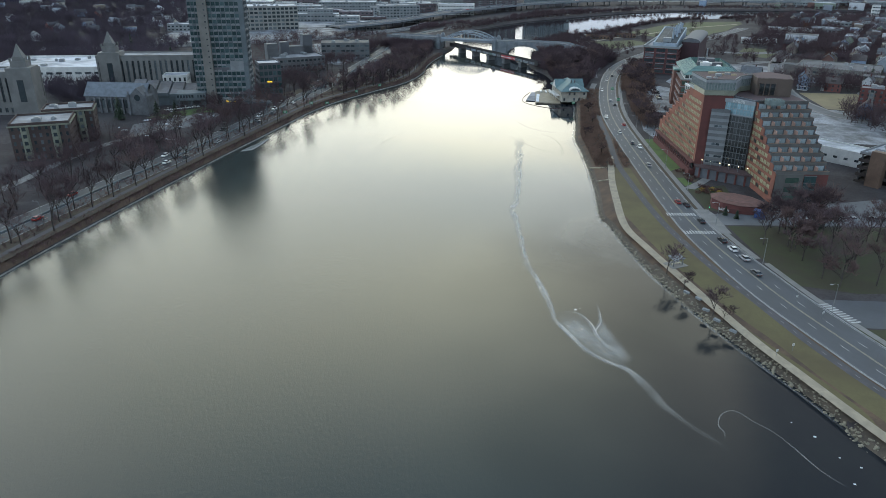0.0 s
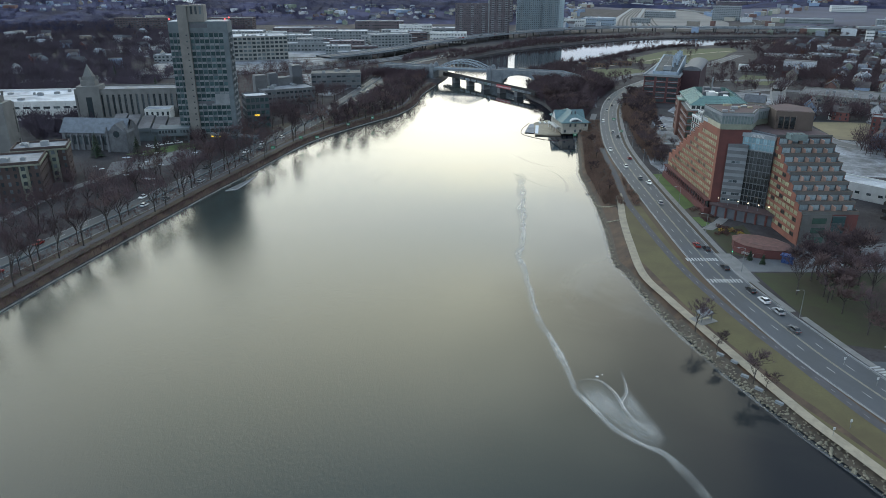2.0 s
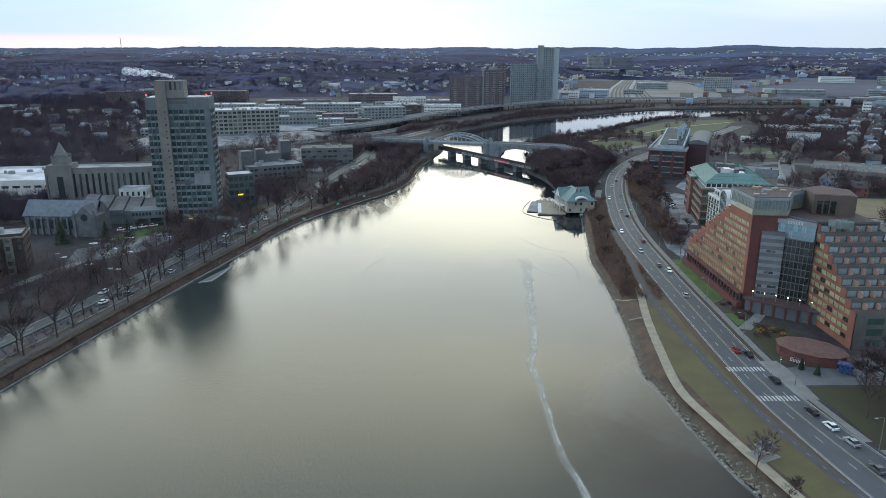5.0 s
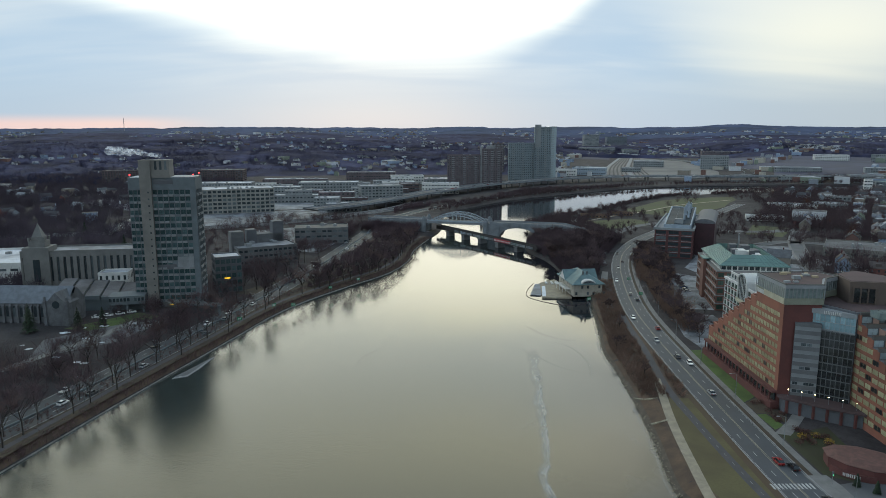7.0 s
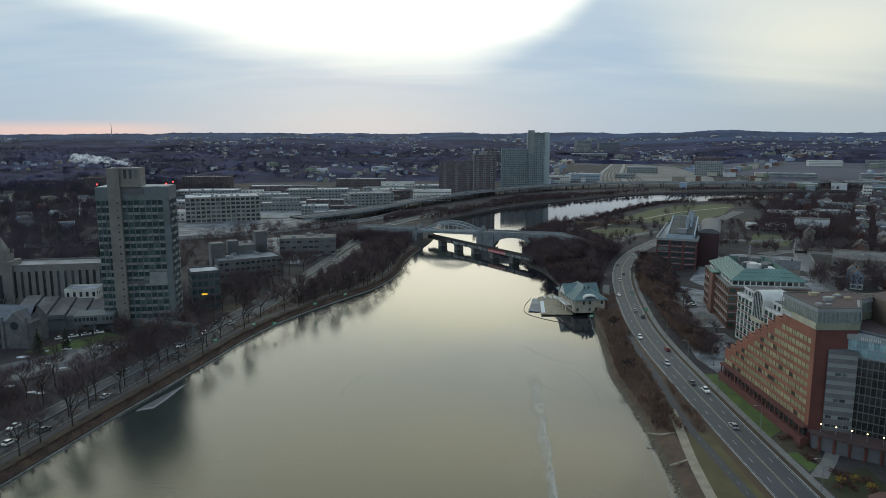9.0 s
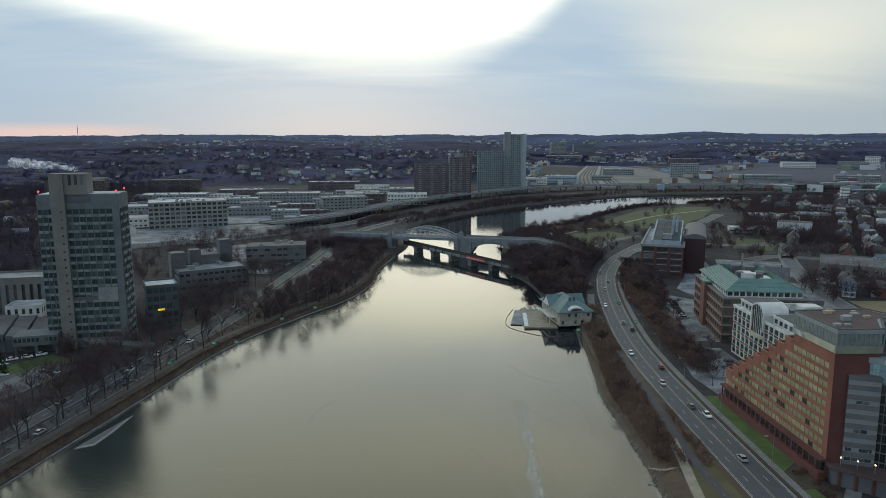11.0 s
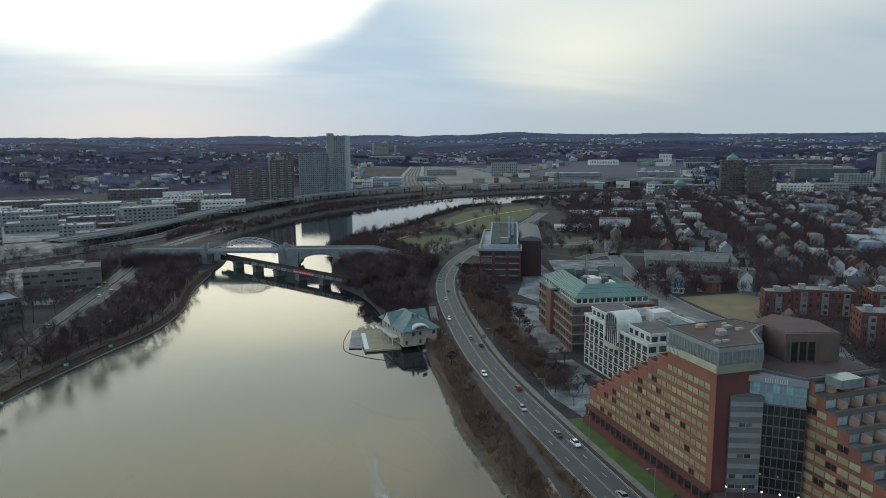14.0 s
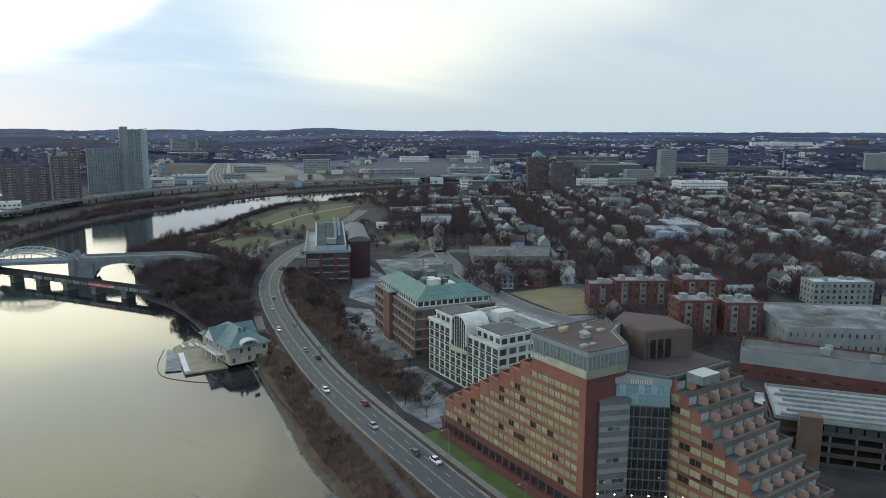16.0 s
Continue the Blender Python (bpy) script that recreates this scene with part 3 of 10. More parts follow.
setting("bike_path", r, M["bike_asphalt"], "narrow dark asphalt bicycle path", "path")
r = MB()
dashes(r, [p for p in bike_line if p.y < 325], 0, 1.6, 4.0, 0.14, G + 0.065)
setting("path_marking", r, M["concrete_pale"], "short worn dashes on the bicycle path", "road marking")
r = MB()
ribbon(r, gravel_line, -1.5, 1.5, G + 0.06)
setting("gravel_path", r, M["gravel"], "pale gravel footpath along the river bank", "path")
r = MB()
ribbon(r, storrow_line, -7.6, -0.6, G + 0.06)
ribbon(r, storrow_line, 0.6, 7.6, G + 0.06)
setting("parkway", r, M["parkway_asphalt"], "grey asphalt parkway along the far bank", "road")
r = MB()
ribbon(r, storrow_line, -0.35, 0.35, G + 0.75, 0, 0.8)
setting("median_barrier", r, M["concrete"], "low concrete barrier between the parkway lanes", "barrier")
r = MB()
for o in (-4.1, 4.1):
    dashes(r, storrow_line, o, 3.0, 9.0, 0.2, G + 0.075)
for o in (-7.4, -0.9, 0.9, 7.4):
    ribbon(r, storrow_line, o - 0.1, o + 0.1, G + 0.075)
setting("parkway_marking", r, M["road_paint"], "white lines on the parkway", "road marking")
# low stone edge along the far bank
left_line = smooth_line(SHORE_LEFT[3:17], 4)
r = MB()
ribbon(r, left_line, -0.5, -0.1, 0.45, 0, 1.1)
setting("bank_edge", r, M["ice_rim"], "pale frosted stone edge of the river bank", "bank edge")
r = MB()
for i in range(len(left_line) - 1):
    a, c = [[left_line[k] + side(left_line, k) * o for o in (-0.5, -5.2)] for k in (i, i + 1)]
    r.face([(a[0].x, a[0].y, 0.84), (c[0].x, c[0].y, 0.84), (c[1].x, c[1].y, LAND + 0.08), (a[1].x, a[1].y, LAND + 0.08)])
setting("bank_slope", r, M["brush"], "reddish brown brush on the bank slope", "brush")
r = MB()
ribbon(r, left_line, -19.5, -3.2, G + 0.02)
ribbon(r, [p for p in left_line if 470 < p.y < 690], -44, -19.5, G + 0.02)
setting("bank_earth", r, M["earth"], "dark brown earth and dead leaves under bare trees", "verge")
r = MB()
ribbon(r, left_line, -9.0, -6.6, G + 0.05)
setting("river_path", r, M["bike_asphalt"], "narrow asphalt path under bare trees", "path")
r = MB()
ribbon(r, [p for p in left_line if 500 < p.y < 690], -17.5, -15.8, G + 0.05)
ribbon(r, [p for p in left_line if 530 < p.y < 690], -29.5, -28, G + 0.05)
setting("grove_path", r, M["paving"], "pale path winding under bare trees", "path")
# strips of grass and brush on the near bank
r = MB()
ribbon(r, [p for p in road_line if 95 < p.y < 330], -19, half(0.3, -1), G + 0.02)
setting("grass_strip", r, M["dry_grass"], "yellowish dry grass between path and road", "grass")
r = MB()
ribbon(r, [p for p in road_line if 322 < p.y < 520], -21, half(0.3, -1), G + 0.024)
setting("brush_strip", r, M["brush"], "reddish brown brush on the river bank", "brush")
# verge between kerb and pavement
r = MB()
ribbon(r, [p for p in road_line if 225 < p.y < 640], 6.05, 7.65, G + 0.018)
setting("verge", r, M["verge"], "brown dead grass verge beside the pavement", "verge")

# ---------------------------------------------------------------- buildings
PANES = {}


def pane_mesh(w, h, m, t=0.08):
    key = (round(w, 2), round(h, 2), m.name)
    if key not in PANES:
        b = MB()
        b.box(-w / 2, 0, -h / 2, w / 2, t, h / 2)
        b.box(-0.04, -0.04, -h / 2, 0.04, 0, h / 2)
        PANES[key] = b.mesh("window", m)
    return PANES[key]


def facade(mb, windows, o, ux, width, z0, floors, bays, ww, wh, recess=0.25, mi=0, skip=None, sill=0.5):
    """A wall with real openings from o along ux (unit, to the right seen from outside). floors: list of heights. windows collects (pose, w, h)."""
    ux = Vector(ux)
    nrm = Vector((ux.y, -ux.x, 0))      # outward
    o = Vector(o)
    cw = width / bays

    def P(s, z, dep=0.0):
        q = o + ux * s - nrm * dep
        return (q.x, q.y, z)

    z = z0
    for fi, fh in enumerate(floors):
        y0 = z + (fh - wh) * sill
        y1 = y0 + wh
        for b in range(bays):
            s0, s1 = b * cw, (b + 1) * cw
            if skip and skip(b, fi):
                mb.face([P(s0, z), P(s1, z), P(s1, z + fh), P(s0, z + fh)], mi)
                continue
            a, c = (s0 + s1 - ww) / 2, (s0 + s1 + ww) / 2
            mb.face([P(s0, z), P(s1, z), P(s1, y0), P(s0, y0)], mi)
            mb.face([P(s0, y1), P(s1, y1), P(s1, z + fh), P(s0, z + fh)], mi)
            if a - s0 > 1e-3:
                mb.face([P(s0, y0), P(a, y0), P(a, y1), P(s0, y1)], mi)
                mb.face([P(c, y0), P(s1, y0), P(s1, y1), P(c, y1)], mi)
            mb.face([P(a, y0), P(c, y0), P(c, y0, recess), P(a, y0, recess)], mi)
            mb.face([P(a, y1, recess), P(c, y1, recess), P(c, y1), P(a, y1)], mi)
            mb.face([P(a, y0, recess), P(a, y1, recess), P(a, y1), P(a, y0)], mi)
            mb.face([P(c, y0), P(c, y1), P(c, y1, recess), P(c, y0, recess)], mi)
            q = o + ux * ((a + c) / 2) - nrm * recess
            windows.append((Matrix.Translation((q.x, q.y, (y0 + y1) / 2)) @ Matrix(((ux.x, -nrm.x, 0, 0), (ux.y, -nrm.y, 0, 0), (0, 0, 1, 0), (0, 0, 0, 1))), ww, wh))
        z += fh
    return z


def put_windows(parent, windows, glass, single=True, name="window"):
    """Each pane an object of its own, or, far off, all in one."""
    if not windows:
        return
    if single:
        for m, w, h in windows:
            part(name, pane_mesh(w, h, glass), None, parent, "", m)
    else:
        b = MB()
        for m, w, h in windows:
            b.box(-w / 2, 0, -h / 2, w / 2, 0.08, h / 2, 0, m)
        tagged(part("glazing", b, glass, parent), kind="stuff")


def roof_slab(w, d, z, parapet, wallm, roofm, parent, inset=0.35, mtx=None):
    b = MB()
    b.box(-w / 2 + inset, -d / 2 + inset, z - 0.4, w / 2 - inset, d / 2 - inset, z + 0.05)
    part("roof", b, roofm, parent, "", mtx)
    b = MB()
    for x0, y0, x1, y1 in ((-w / 2, -d / 2, w / 2, -d / 2 + inset), (-w / 2, d / 2 - inset, w / 2, d / 2), (-w / 2, -d / 2 + inset, -w / 2 + inset, d / 2 - inset), (w / 2 - inset, -d / 2 + inset, w / 2, d / 2 - inset)):
        b.box(x0, y0, z, x1, y1, z + parapet)
    part("parapet", b, wallm, parent, "", mtx)


def block(name, label, x, y, w, d, rot, h, floors, bw, bd, wall, glass, roof, ww=1.6, wh=1.7, z0=None, single=True, parapet=0.8, units=0, category="building", group="", recess=0.25, sill=0.5, seed=0):
    """A flat-roofed building: walls with openings on four sides, panes, roof, parapet and roof units. Its centre is (x, y)."""
    z0 = LAND - 0.3 if z0 is None else z0
    e = thing(name, pose(x, y, z0, 0, 0, rot), label, category, group)
    fl = [h / floors] * floors
    b, wins = MB(), []
    hw, hd = w / 2, d / 2
    for o, u, ln, bays in (((-hw, -hd, 0), (1, 0, 0), w, bw), ((hw, -hd, 0), (0, 1, 0), d, bd), ((hw, hd, 0), (-1, 0, 0), w, bw), ((-hw, hd, 0), (0, -1, 0), d, bd)):
        facade(b, wins, o, u, ln, 0, fl, bays, min(ww, ln / bays * 0.92), wh, recess, sill=sill)
    part("wall", b, wall, e)
    put_windows(e, wins, glass, single)
    roof_slab(w, d, h, parapet, wall, roof, e)
    rr = random.Random(seed or int(abs(x) * 7 + abs(y) * 3))
    for _ in range(units):
        b = MB()
        uw, ud, uh = rr.uniform(1.5, 4), rr.uniform(1.5, 4), rr.uniform(1, 2.4)
        ux, uy = rr.uniform(-hw * 0.7, hw * 0.7), rr.uniform(-hd * 0.7, hd * 0.7)
        b.box(ux - uw / 2, uy - ud / 2, h + 0.05, ux + uw / 2, uy + ud / 2, h + uh)
        b.box(ux - uw * 0.3, uy - ud * 0.3, h + uh, ux + uw * 0.3, uy + ud * 0.3, h + uh + 0.3)
        part("roof_unit", b, M["grey_panel"], e)
    return e

# ---------------------------------------------------------------- stepped brick hotel
def bars(parent, name, cx, cz, w, h, n, m, mtx):
    """A row of upright bars in place of lettering, on a wall whose outside is -y of mtx."""
    cw = w / n
    for i in range(n):
        b = MB()
        x = cx - w / 2 + (i + 0.5) * cw
        b.box(x - cw * 0.34, -0.22, cz - h / 2, x - cw * 0.12, -0.05, cz + h / 2)
        b.box(x + cw * 0.12, -0.22, cz - h / 2, x + cw * 0.34, -0.05, cz + h / 2)
        part(name, b, m, parent, "", mtx)


def west_frame(x, y):
    """A wall frame that looks west: its x runs towards -y."""
    return Matrix.Translation((x, y, 0)) @ Matrix.Rotation(radians(-90), 4, "Z")


def hotel():
    e = thing("hotel", pose(0, 0, 0), "stepped red brick hotel with terraces and a glass core", "hotel")
    FH, P0 = 2.8, 8.7
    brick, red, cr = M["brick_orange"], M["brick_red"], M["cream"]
    # --- river wing: nine steps up to the corner tower, facade on x = 112.5
    X0, X1, STEP = 112.5, 126.0, 4.55
    wins = []
    wall = MB()
    wall.face([(X0, 376, 2), (X0, 315, 2), (X0, 315, 5.2), (X0, 376, 5.2)])
    for s in range(9):
        y1 = 376 - s * STEP
        y0 = y1 - STEP
        n = 2 + s
        facade(wall, wins, (X0, y1, 0), (0, -1, 0), STEP, P0, [FH] * n, 2, 2.14, 1.68, 0.12, skip=lambda b, f, n=n: f > n - 2, sill=0.35)
        top = P0 + FH * n
        wall.box(X0, y0, top, X1, y1, top + 0.02)
        wall.face([(X0, y1, 2), (X1, y1, 2), (X1, y1, top), (X0, y1, top)][::-1])
        wall.face([(X1, y1, 2), (X1, y0, 2), (X1, y0, top), (X1, y1, top)][::-1])
        c = MB()
        c.box(X0 - 0.15, y0 + 0.1, top + 0.02, X0 + 0.55, y1, top + 0.6)
        c.box(X0 + 0.55, y1 - 0.5, top + 0.02, X1, y1, top + 0.75)
        part("coping", c, brick, e, "brick coping of a roof step")
        c = MB()
        c.box(X0 + 0.6, y0 + 0.1, top + 0.03, X1 - 0.1, y1 - 0.55, top + 0.12)
        part("terrace_roof", c, M["roof_red"], e)
        part("wall", wall, brick, e)
        wall = MB()
    facade(wall, wins, (X0, 335.05, 0), (0, -1, 0), 20.05, P0, [FH] * 11, 9, 2.1, 1.68, 0.12, skip=lambda b, f: f > 9 or (b > 7), sill=0.35)
    part("wall", wall, brick, e)
    put_windows(e, wins, M["glass_cream"])
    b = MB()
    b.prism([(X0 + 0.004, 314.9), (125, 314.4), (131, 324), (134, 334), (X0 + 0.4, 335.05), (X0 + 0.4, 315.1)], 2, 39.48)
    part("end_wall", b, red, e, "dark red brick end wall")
    # arcade along the foot
    arc = MB()
    for i in range(20):
        y = 375.2 - i * 3.05
        arc.box(X0 - 1.6, y - 0.25, 5.2, X0 - 1.2, y + 0.25, P0 - 0.4)
    arc.box(X0 - 1.9, 314.6, P0 - 0.4, X0 - 0.002, 376, P0 + 0.25)
    arc.box(X0 - 2.2, 314.6, 2, X0 - 0.002, 376, 5.2)
    part("arcade", arc, red, e, "brick arcade along the foot")
    arc = MB()
    arc.box(X0 - 0.5, 316, 5.3, X0 - 0.05, 375.5, P0 - 0.5)
    part("arcade_glazing", arc, M["glass"], e)
    # --- glazed top of the corner tower
    top = MB()
    ring = [(X0 - 0.25, 314.5), (125.2, 313.9), (131.3, 324), (138, 328), (134.5, 336), (X0 - 0.25, 335.4)]
    top.prism(ring, 39.5, 41.7)
    part("tower_band", top, M["stone_olive"], e, "olive-grey band under the tower glazing")
    top = MB()
    top.box(X0 - 0.42, 314.9, 39.6, X0 - 0.26, 329.0, 41.6)
    part("cream_panel", top, cr, e, "cream panel on the tower band")
    top = MB()
    inner = [(X0 + 0.1, 314.9), (125, 314.4), (131, 324.3), (137.4, 328.2), (134.2, 335.6), (X0 + 0.1, 335.0)]
    top.prism(inner, 41.7, 45.0)
    part("tower_glazing", top, M["glass_tower"], e, "pale green glazing round the tower top")
    for (ax, ay), (bx, by) in zip(ring, ring[1:] + ring[:1]):
        a, c = Vector((ax, ay, 0)), Vector((bx, by, 0))
        n = max(2, round((c - a).length / 1.3))
        for i in range(n):
            p = a.lerp(c, i / n)
            m = MB()
            m.box(-0.11, -0.11, 41.7, 0.11, 0.11, 45.0)
            part("mullion", m if i == 0 and (ax, ay) == ring[0] else PANES.setdefault("mull", m.mesh("mullion", M["grey_panel"])), M["grey_panel"], e, "", Matrix.Translation(p))
    top = MB()
    top.prism(ring, 45.0, 46.2)
    part("cornice", top, M["grey_panel"], e)
    for (ax, ay), (bx, by) in zip(ring, ring[1:] + ring[:1]):
        a, c = Vector((ax, ay, 0)), Vector((bx, by, 0))
        s = (c - a).normalized().cross(Vector((0, 0, 1))) * -0.5
        rim = MB()
        rim.prism([(ax, ay), (bx, by), (bx + s.x, by + s.y), (ax + s.x, ay + s.y)], 46.2, 46.55)
        part("roof_rim", rim, M["parapet_brown"], e, "brown metal roof edge")
    top = MB()
    top.prism([(X0 + 0.5, 315.6), (124.6, 315.1), (130.2, 324.6), (136.4, 328.5), (133.6, 335), (X0 + 0.5, 334.3)], 46.2, 46.3)
    part("tower_roof", top, M["roof_red"], e, "dark reddish roof with plant")
    rr = random.Random(2)
    for i in range(9):
        m = MB()
        x, y = rr.uniform(114, 129), rr.uniform(318, 333)
        s, h = rr.uniform(0.5, 1.5), rr.uniform(0.4, 1.2)
        m.box(x - s, y - s * 0.7, 46.3, x + s, y + s * 0.7, 46.3 + h)
        part("roof_unit", m, M["grey_panel"] if i % 2 else M["tan_wall"], e)
    bars(e, "sign_bar", 3.2, 40.4, 6.0, 1.5, 5, M["white_paint"], west_frame(X0 - 0.26, 335.2))
    # --- lift tower with grey bands
    m = Matrix.Translation((116.3, 313.9, 0)) @ Matrix.Rotation(radians(-22.3), 4, "Z")
    lift, lw = MB(), []
    facade(lift, lw, (0, 0, 0), (1, 0, 0), 7.9, 5.5, [2.75] * 10, 1, 7.86, 1.3, 0.10)
    lift.box(0, 0.4, 2, 7.9, 7, 33.0)
    lift.box(-0.1, -0.1, 33.0, 8, 7, 33.5)
    lo = part("lift_tower", lift, M["concrete_dark"], e, "grey banded lift tower", m)
    put_windows(lo, lw, M["concrete_pale"], name="band")
    for f, xs in ((1, (0.9, 2.6, 4.3, 5.9)), (2, (0.9, 4.3, 5.9)), (4, (2.6, 4.3)), (7, (2.6, 4.3))):
        for x in xs:
            part("window", pane_mesh(1.5, 0.95, M["glass"]), None, lo, "", Matrix.Translation((x + 0.4, 0.02, 5.5 + 2.75 * f + 1.375)))
    # --- dark glass atrium and its pale top
    m = Matrix.Translation((122.6, 312.6, 0)) @ Matrix.Rotation(radians(-40), 4, "Z")
    at, aw = MB(), []
    facade(at, aw, (0, 0, 0), (1, 0, 0), 11.6, 4.0, [2.75] * 10, 8, 1.25, 2.4, 0.12)
    at.box(0, 0.3, 2, 11.6, 9, 31.5)
    ao = part("atrium", at, M["glazing_bar"], e, "dark glass atrium wall with a fine grid", m)
    put_windows(ao, aw, M["glass_dark"])
    m = Matrix.Translation((119.6, 317.0, 0)) @ Matrix.Rotation(radians(-43), 4, "Z")
    at, aw = MB(), []
    facade(at, aw, (0, 0, 0), (1, 0, 0), 16.5, 31.8, [2.5, 2.5], 11, 1.38, 2.3, 0.1)
    at.box(0, 0.3, 31.6, 16.5, 8, 36.8)
    at.box(-0.3, -0.3, 36.8, 16.8, 8.2, 38.3)
    at.box(-0.1, -0.2, 31.2, 16.6, 8, 31.8)
    ao = part("atrium_top", at, M["grey_panel"], e, "pale glass storey over the atrium", m)
    put_windows(ao, aw, M["glass_sky"])
    bars(ao, "sign_bar", 9.6, 37.6, 5.4, 1.1, 5, M["white_paint"], Matrix.Translation((0, -0.3, 0)))
    # --- terraced wing, facade on x = 132.5, stepping down towards -y
    XB, XE, H, D = 132.5, 154.0, 2.85, 3.55
    wall, wins = MB(), []
    for j in range(9):
        zt = 38.4 - H * j
        zb = zt - H if j < 8 else 2.0
        y0 = 304.6 - D * j
        wall.face([(XB, 306.2, zb), (XB, y0, zb), (XB, y0, zt), (XB, 306.2, zt)]) if j == 0 else None
        if j:
            nb = max(1, round((306.2 - y0) / 3.4))
            if j < 8:
                facade(wall, wins, (XB, 306.2, 0), (0, -1, 0), 306.2 - y0, zb, [H], nb, 3.05, 1.68, 0.12, skip=lambda b, f, nb=nb: b >= nb - 1, sill=0.4)
            else:
                facade(wall, wins, (XB, 306.2, 0), (0, -1, 0), 306.2 - y0, 4.4, [H] * 4, nb, 3.05, 1.68, 0.12, skip=lambda b, f, nb=nb: b >= nb - 1, sill=0.4)
                wall.face([(XB, 306.2, 2), (XB, y0, 2), (XB, y0, 4.4), (XB, 306.2, 4.4)])
        wall.face([(XE, y0, zb), (XE, 306.2, zb), (XE, 306.2, zt), (XE, y0, zt)])
        part("wall", wall, brick, e)
        wall = MB()
    put_windows(e, wins, M["glass_cream"])
    salmon = mat("salmon_stucco", (0.34, 0.215, 0.17), 0.85, 0.12, 0.4, 5.0)
    for j in range(8):
        zt = 38.4 - H * j
        y0 = 304.6 - D * j
        zf = zt - H                      # floor of the terrace before this storey
        b = MB()
        b.box(XB + 0.01, y0 + 0.4, zf, XE - 0.01, y0 + 0.6, zt)
        st = part("terrace_front", b, M["grey_dark"], e, "dark glazed front behind a terrace")
        b = MB()
        b.box(XB, y0 - D, zf - 0.05, XE, y0 + 0.4, zf + 0.03)
        part("terrace_floor", b, M["roof_dark"], e)
        b = MB()
        b.box(XB - 0.1, y0 - D - 0.12, zf - 0.35, XE + 0.1, y0 - D + 0.25, zf + 0.95)
        b.box(XE - 0.2, y0 - D + 0.25, zf - 0.2, XE + 0.1, y0 + 0.4, zf + 0.95)
        part("parapet", b, M["parapet_brown"], e, "brown-grey terrace parapet")
        b = MB()
        b.box(XB - 0.15, y0 - D - 0.17, zf + 0.95, XE + 0.15, y0 - D + 0.3, zf + 1.05)
        part("coping", b, M["brick_brown"], e)
        b = MB()
        b.box(XB - 0.1, y0 + 0.3, zt - 0.25, XE + 0.1, y0 + 0.75, zt + 0.95)
        part("roof_edge", b, M["parapet_brown"], e)
        for i in range(1, 5):
            x = XB + i * (XE - XB) / 5
            b = MB()
            n = 0.14
            pr = [(y0 - D * 0.68, zf), (y0 + 0.4, zf), (y0 + 0.4, zf + 2.3), (y0 - D * 0.68, zf + 2.15)]
            b.face([(x - n, y, z) for y, z in pr][::-1])
            b.face([(x + n, y, z) for y, z in pr])
            for (ya, za), (yb, zb2) in zip(pr, pr[1:] + pr[:1]):
                b.face([(x - n, ya, za), (x - n, yb, zb2), (x + n, yb, zb2), (x + n, ya, za)])
            part("divider", b, salmon, e, "salmon stucco wall between terraces")
        for i in range(5):
            x = XB + (i + 0.5) * (XE - XB) / 5
            part("window", pane_mesh(3.0, 2.0, M["glass_pale"]), None, e, "", Matrix.Translation((x, y0 + 0.32, zf + 1.2)))
        b = MB()
        b.box(XB - 0.05, y0 - 0.05, zf, XB + 0.25, y0 + 0.5, zt)
        part("step_pier", b, brick, e)
    # lower front of the terraced wing
    y0 = 304.6 - D * 8
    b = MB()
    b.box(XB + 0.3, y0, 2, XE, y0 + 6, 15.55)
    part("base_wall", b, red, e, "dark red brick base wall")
    g = MB()
    g.box(XB + 0.3, y0 - 0.35, 2, XB + 11.4, y0 - 0.01, 15.3)
    part("base_panel", g, M["parapet_brown"], e, "brown-grey concrete base")
    x = XB + 14.2
    g = MB()
    g.box(x - 2.4, y0 - 0.5, 3, x + 2.4, y0 - 0.01, 14.6)
    bay = part("glazed_bay", g, M["glass_teal"], e, "teal glazed bay in the base")
    for k in range(5):
        g = MB()
        g.box(x - 2.5, y0 - 0.65, 3 + k * 2.85, x + 2.5, y0 - 0.02, 3.25 + k * 2.85)
        part("ledge", g, M["glazing_bar"], bay)
    for k in range(3):
        g = MB()
        g.box(XB + 4.2, y0 - 0.45, 4.0 + k * 3.8, XB + 9.6, y0 - 0.34, 6.2 + k * 3.8)
        part("base_window", g, M["glass_green"], e, "dull green window in the base")
    # roofs and plant of the core
    b = MB()
    b.prism([(126, 316), (131.6, 306.2), (154, 306.2), (154, 330), (134, 334)], 2, 38.9)
    part("core", b, M["grey_dark"], e)
    b = MB()
    b.prism([(127.5, 317), (132.4, 307), (153.5, 306.8), (153.5, 329.5), (134.5, 333)], 38.9, 39.05)
    part("core_roof", b, M["roof_red"], e, "dark reddish flat roof")
    b = MB()
    b.prism([(136, 318), (150, 314), (154, 326), (148, 336), (138, 331)], 39.0, 46.6)
    part("plant_room", b, M["plant_brown"], e, "brown brick plant room on the roof")
    b = MB()
    b.prism([(136.5, 318.6), (149.6, 314.8), (153.3, 326), (147.8, 335.2), (138.5, 330.6)], 46.6, 46.75)
    part("plant_roof", b, M["roof_red"], e)
    # dark glass panel on the plant room wall stands in for its shaded notch
    b = MB()
    b.prism([(137.0, 317.65), (143.6, 315.77), (143.5, 315.42), (136.9, 317.3)], 39.6, 44.4)
    bay = part("plant_glazing", b, M["glass_dark"], e, "dark glass panel for the shaded notch of the plant room")
    for t in (0.0, 0.33, 0.66, 1.0):
        p = Vector((136.9, 317.25)).lerp(Vector((143.5, 315.35)), t)
        b = MB()
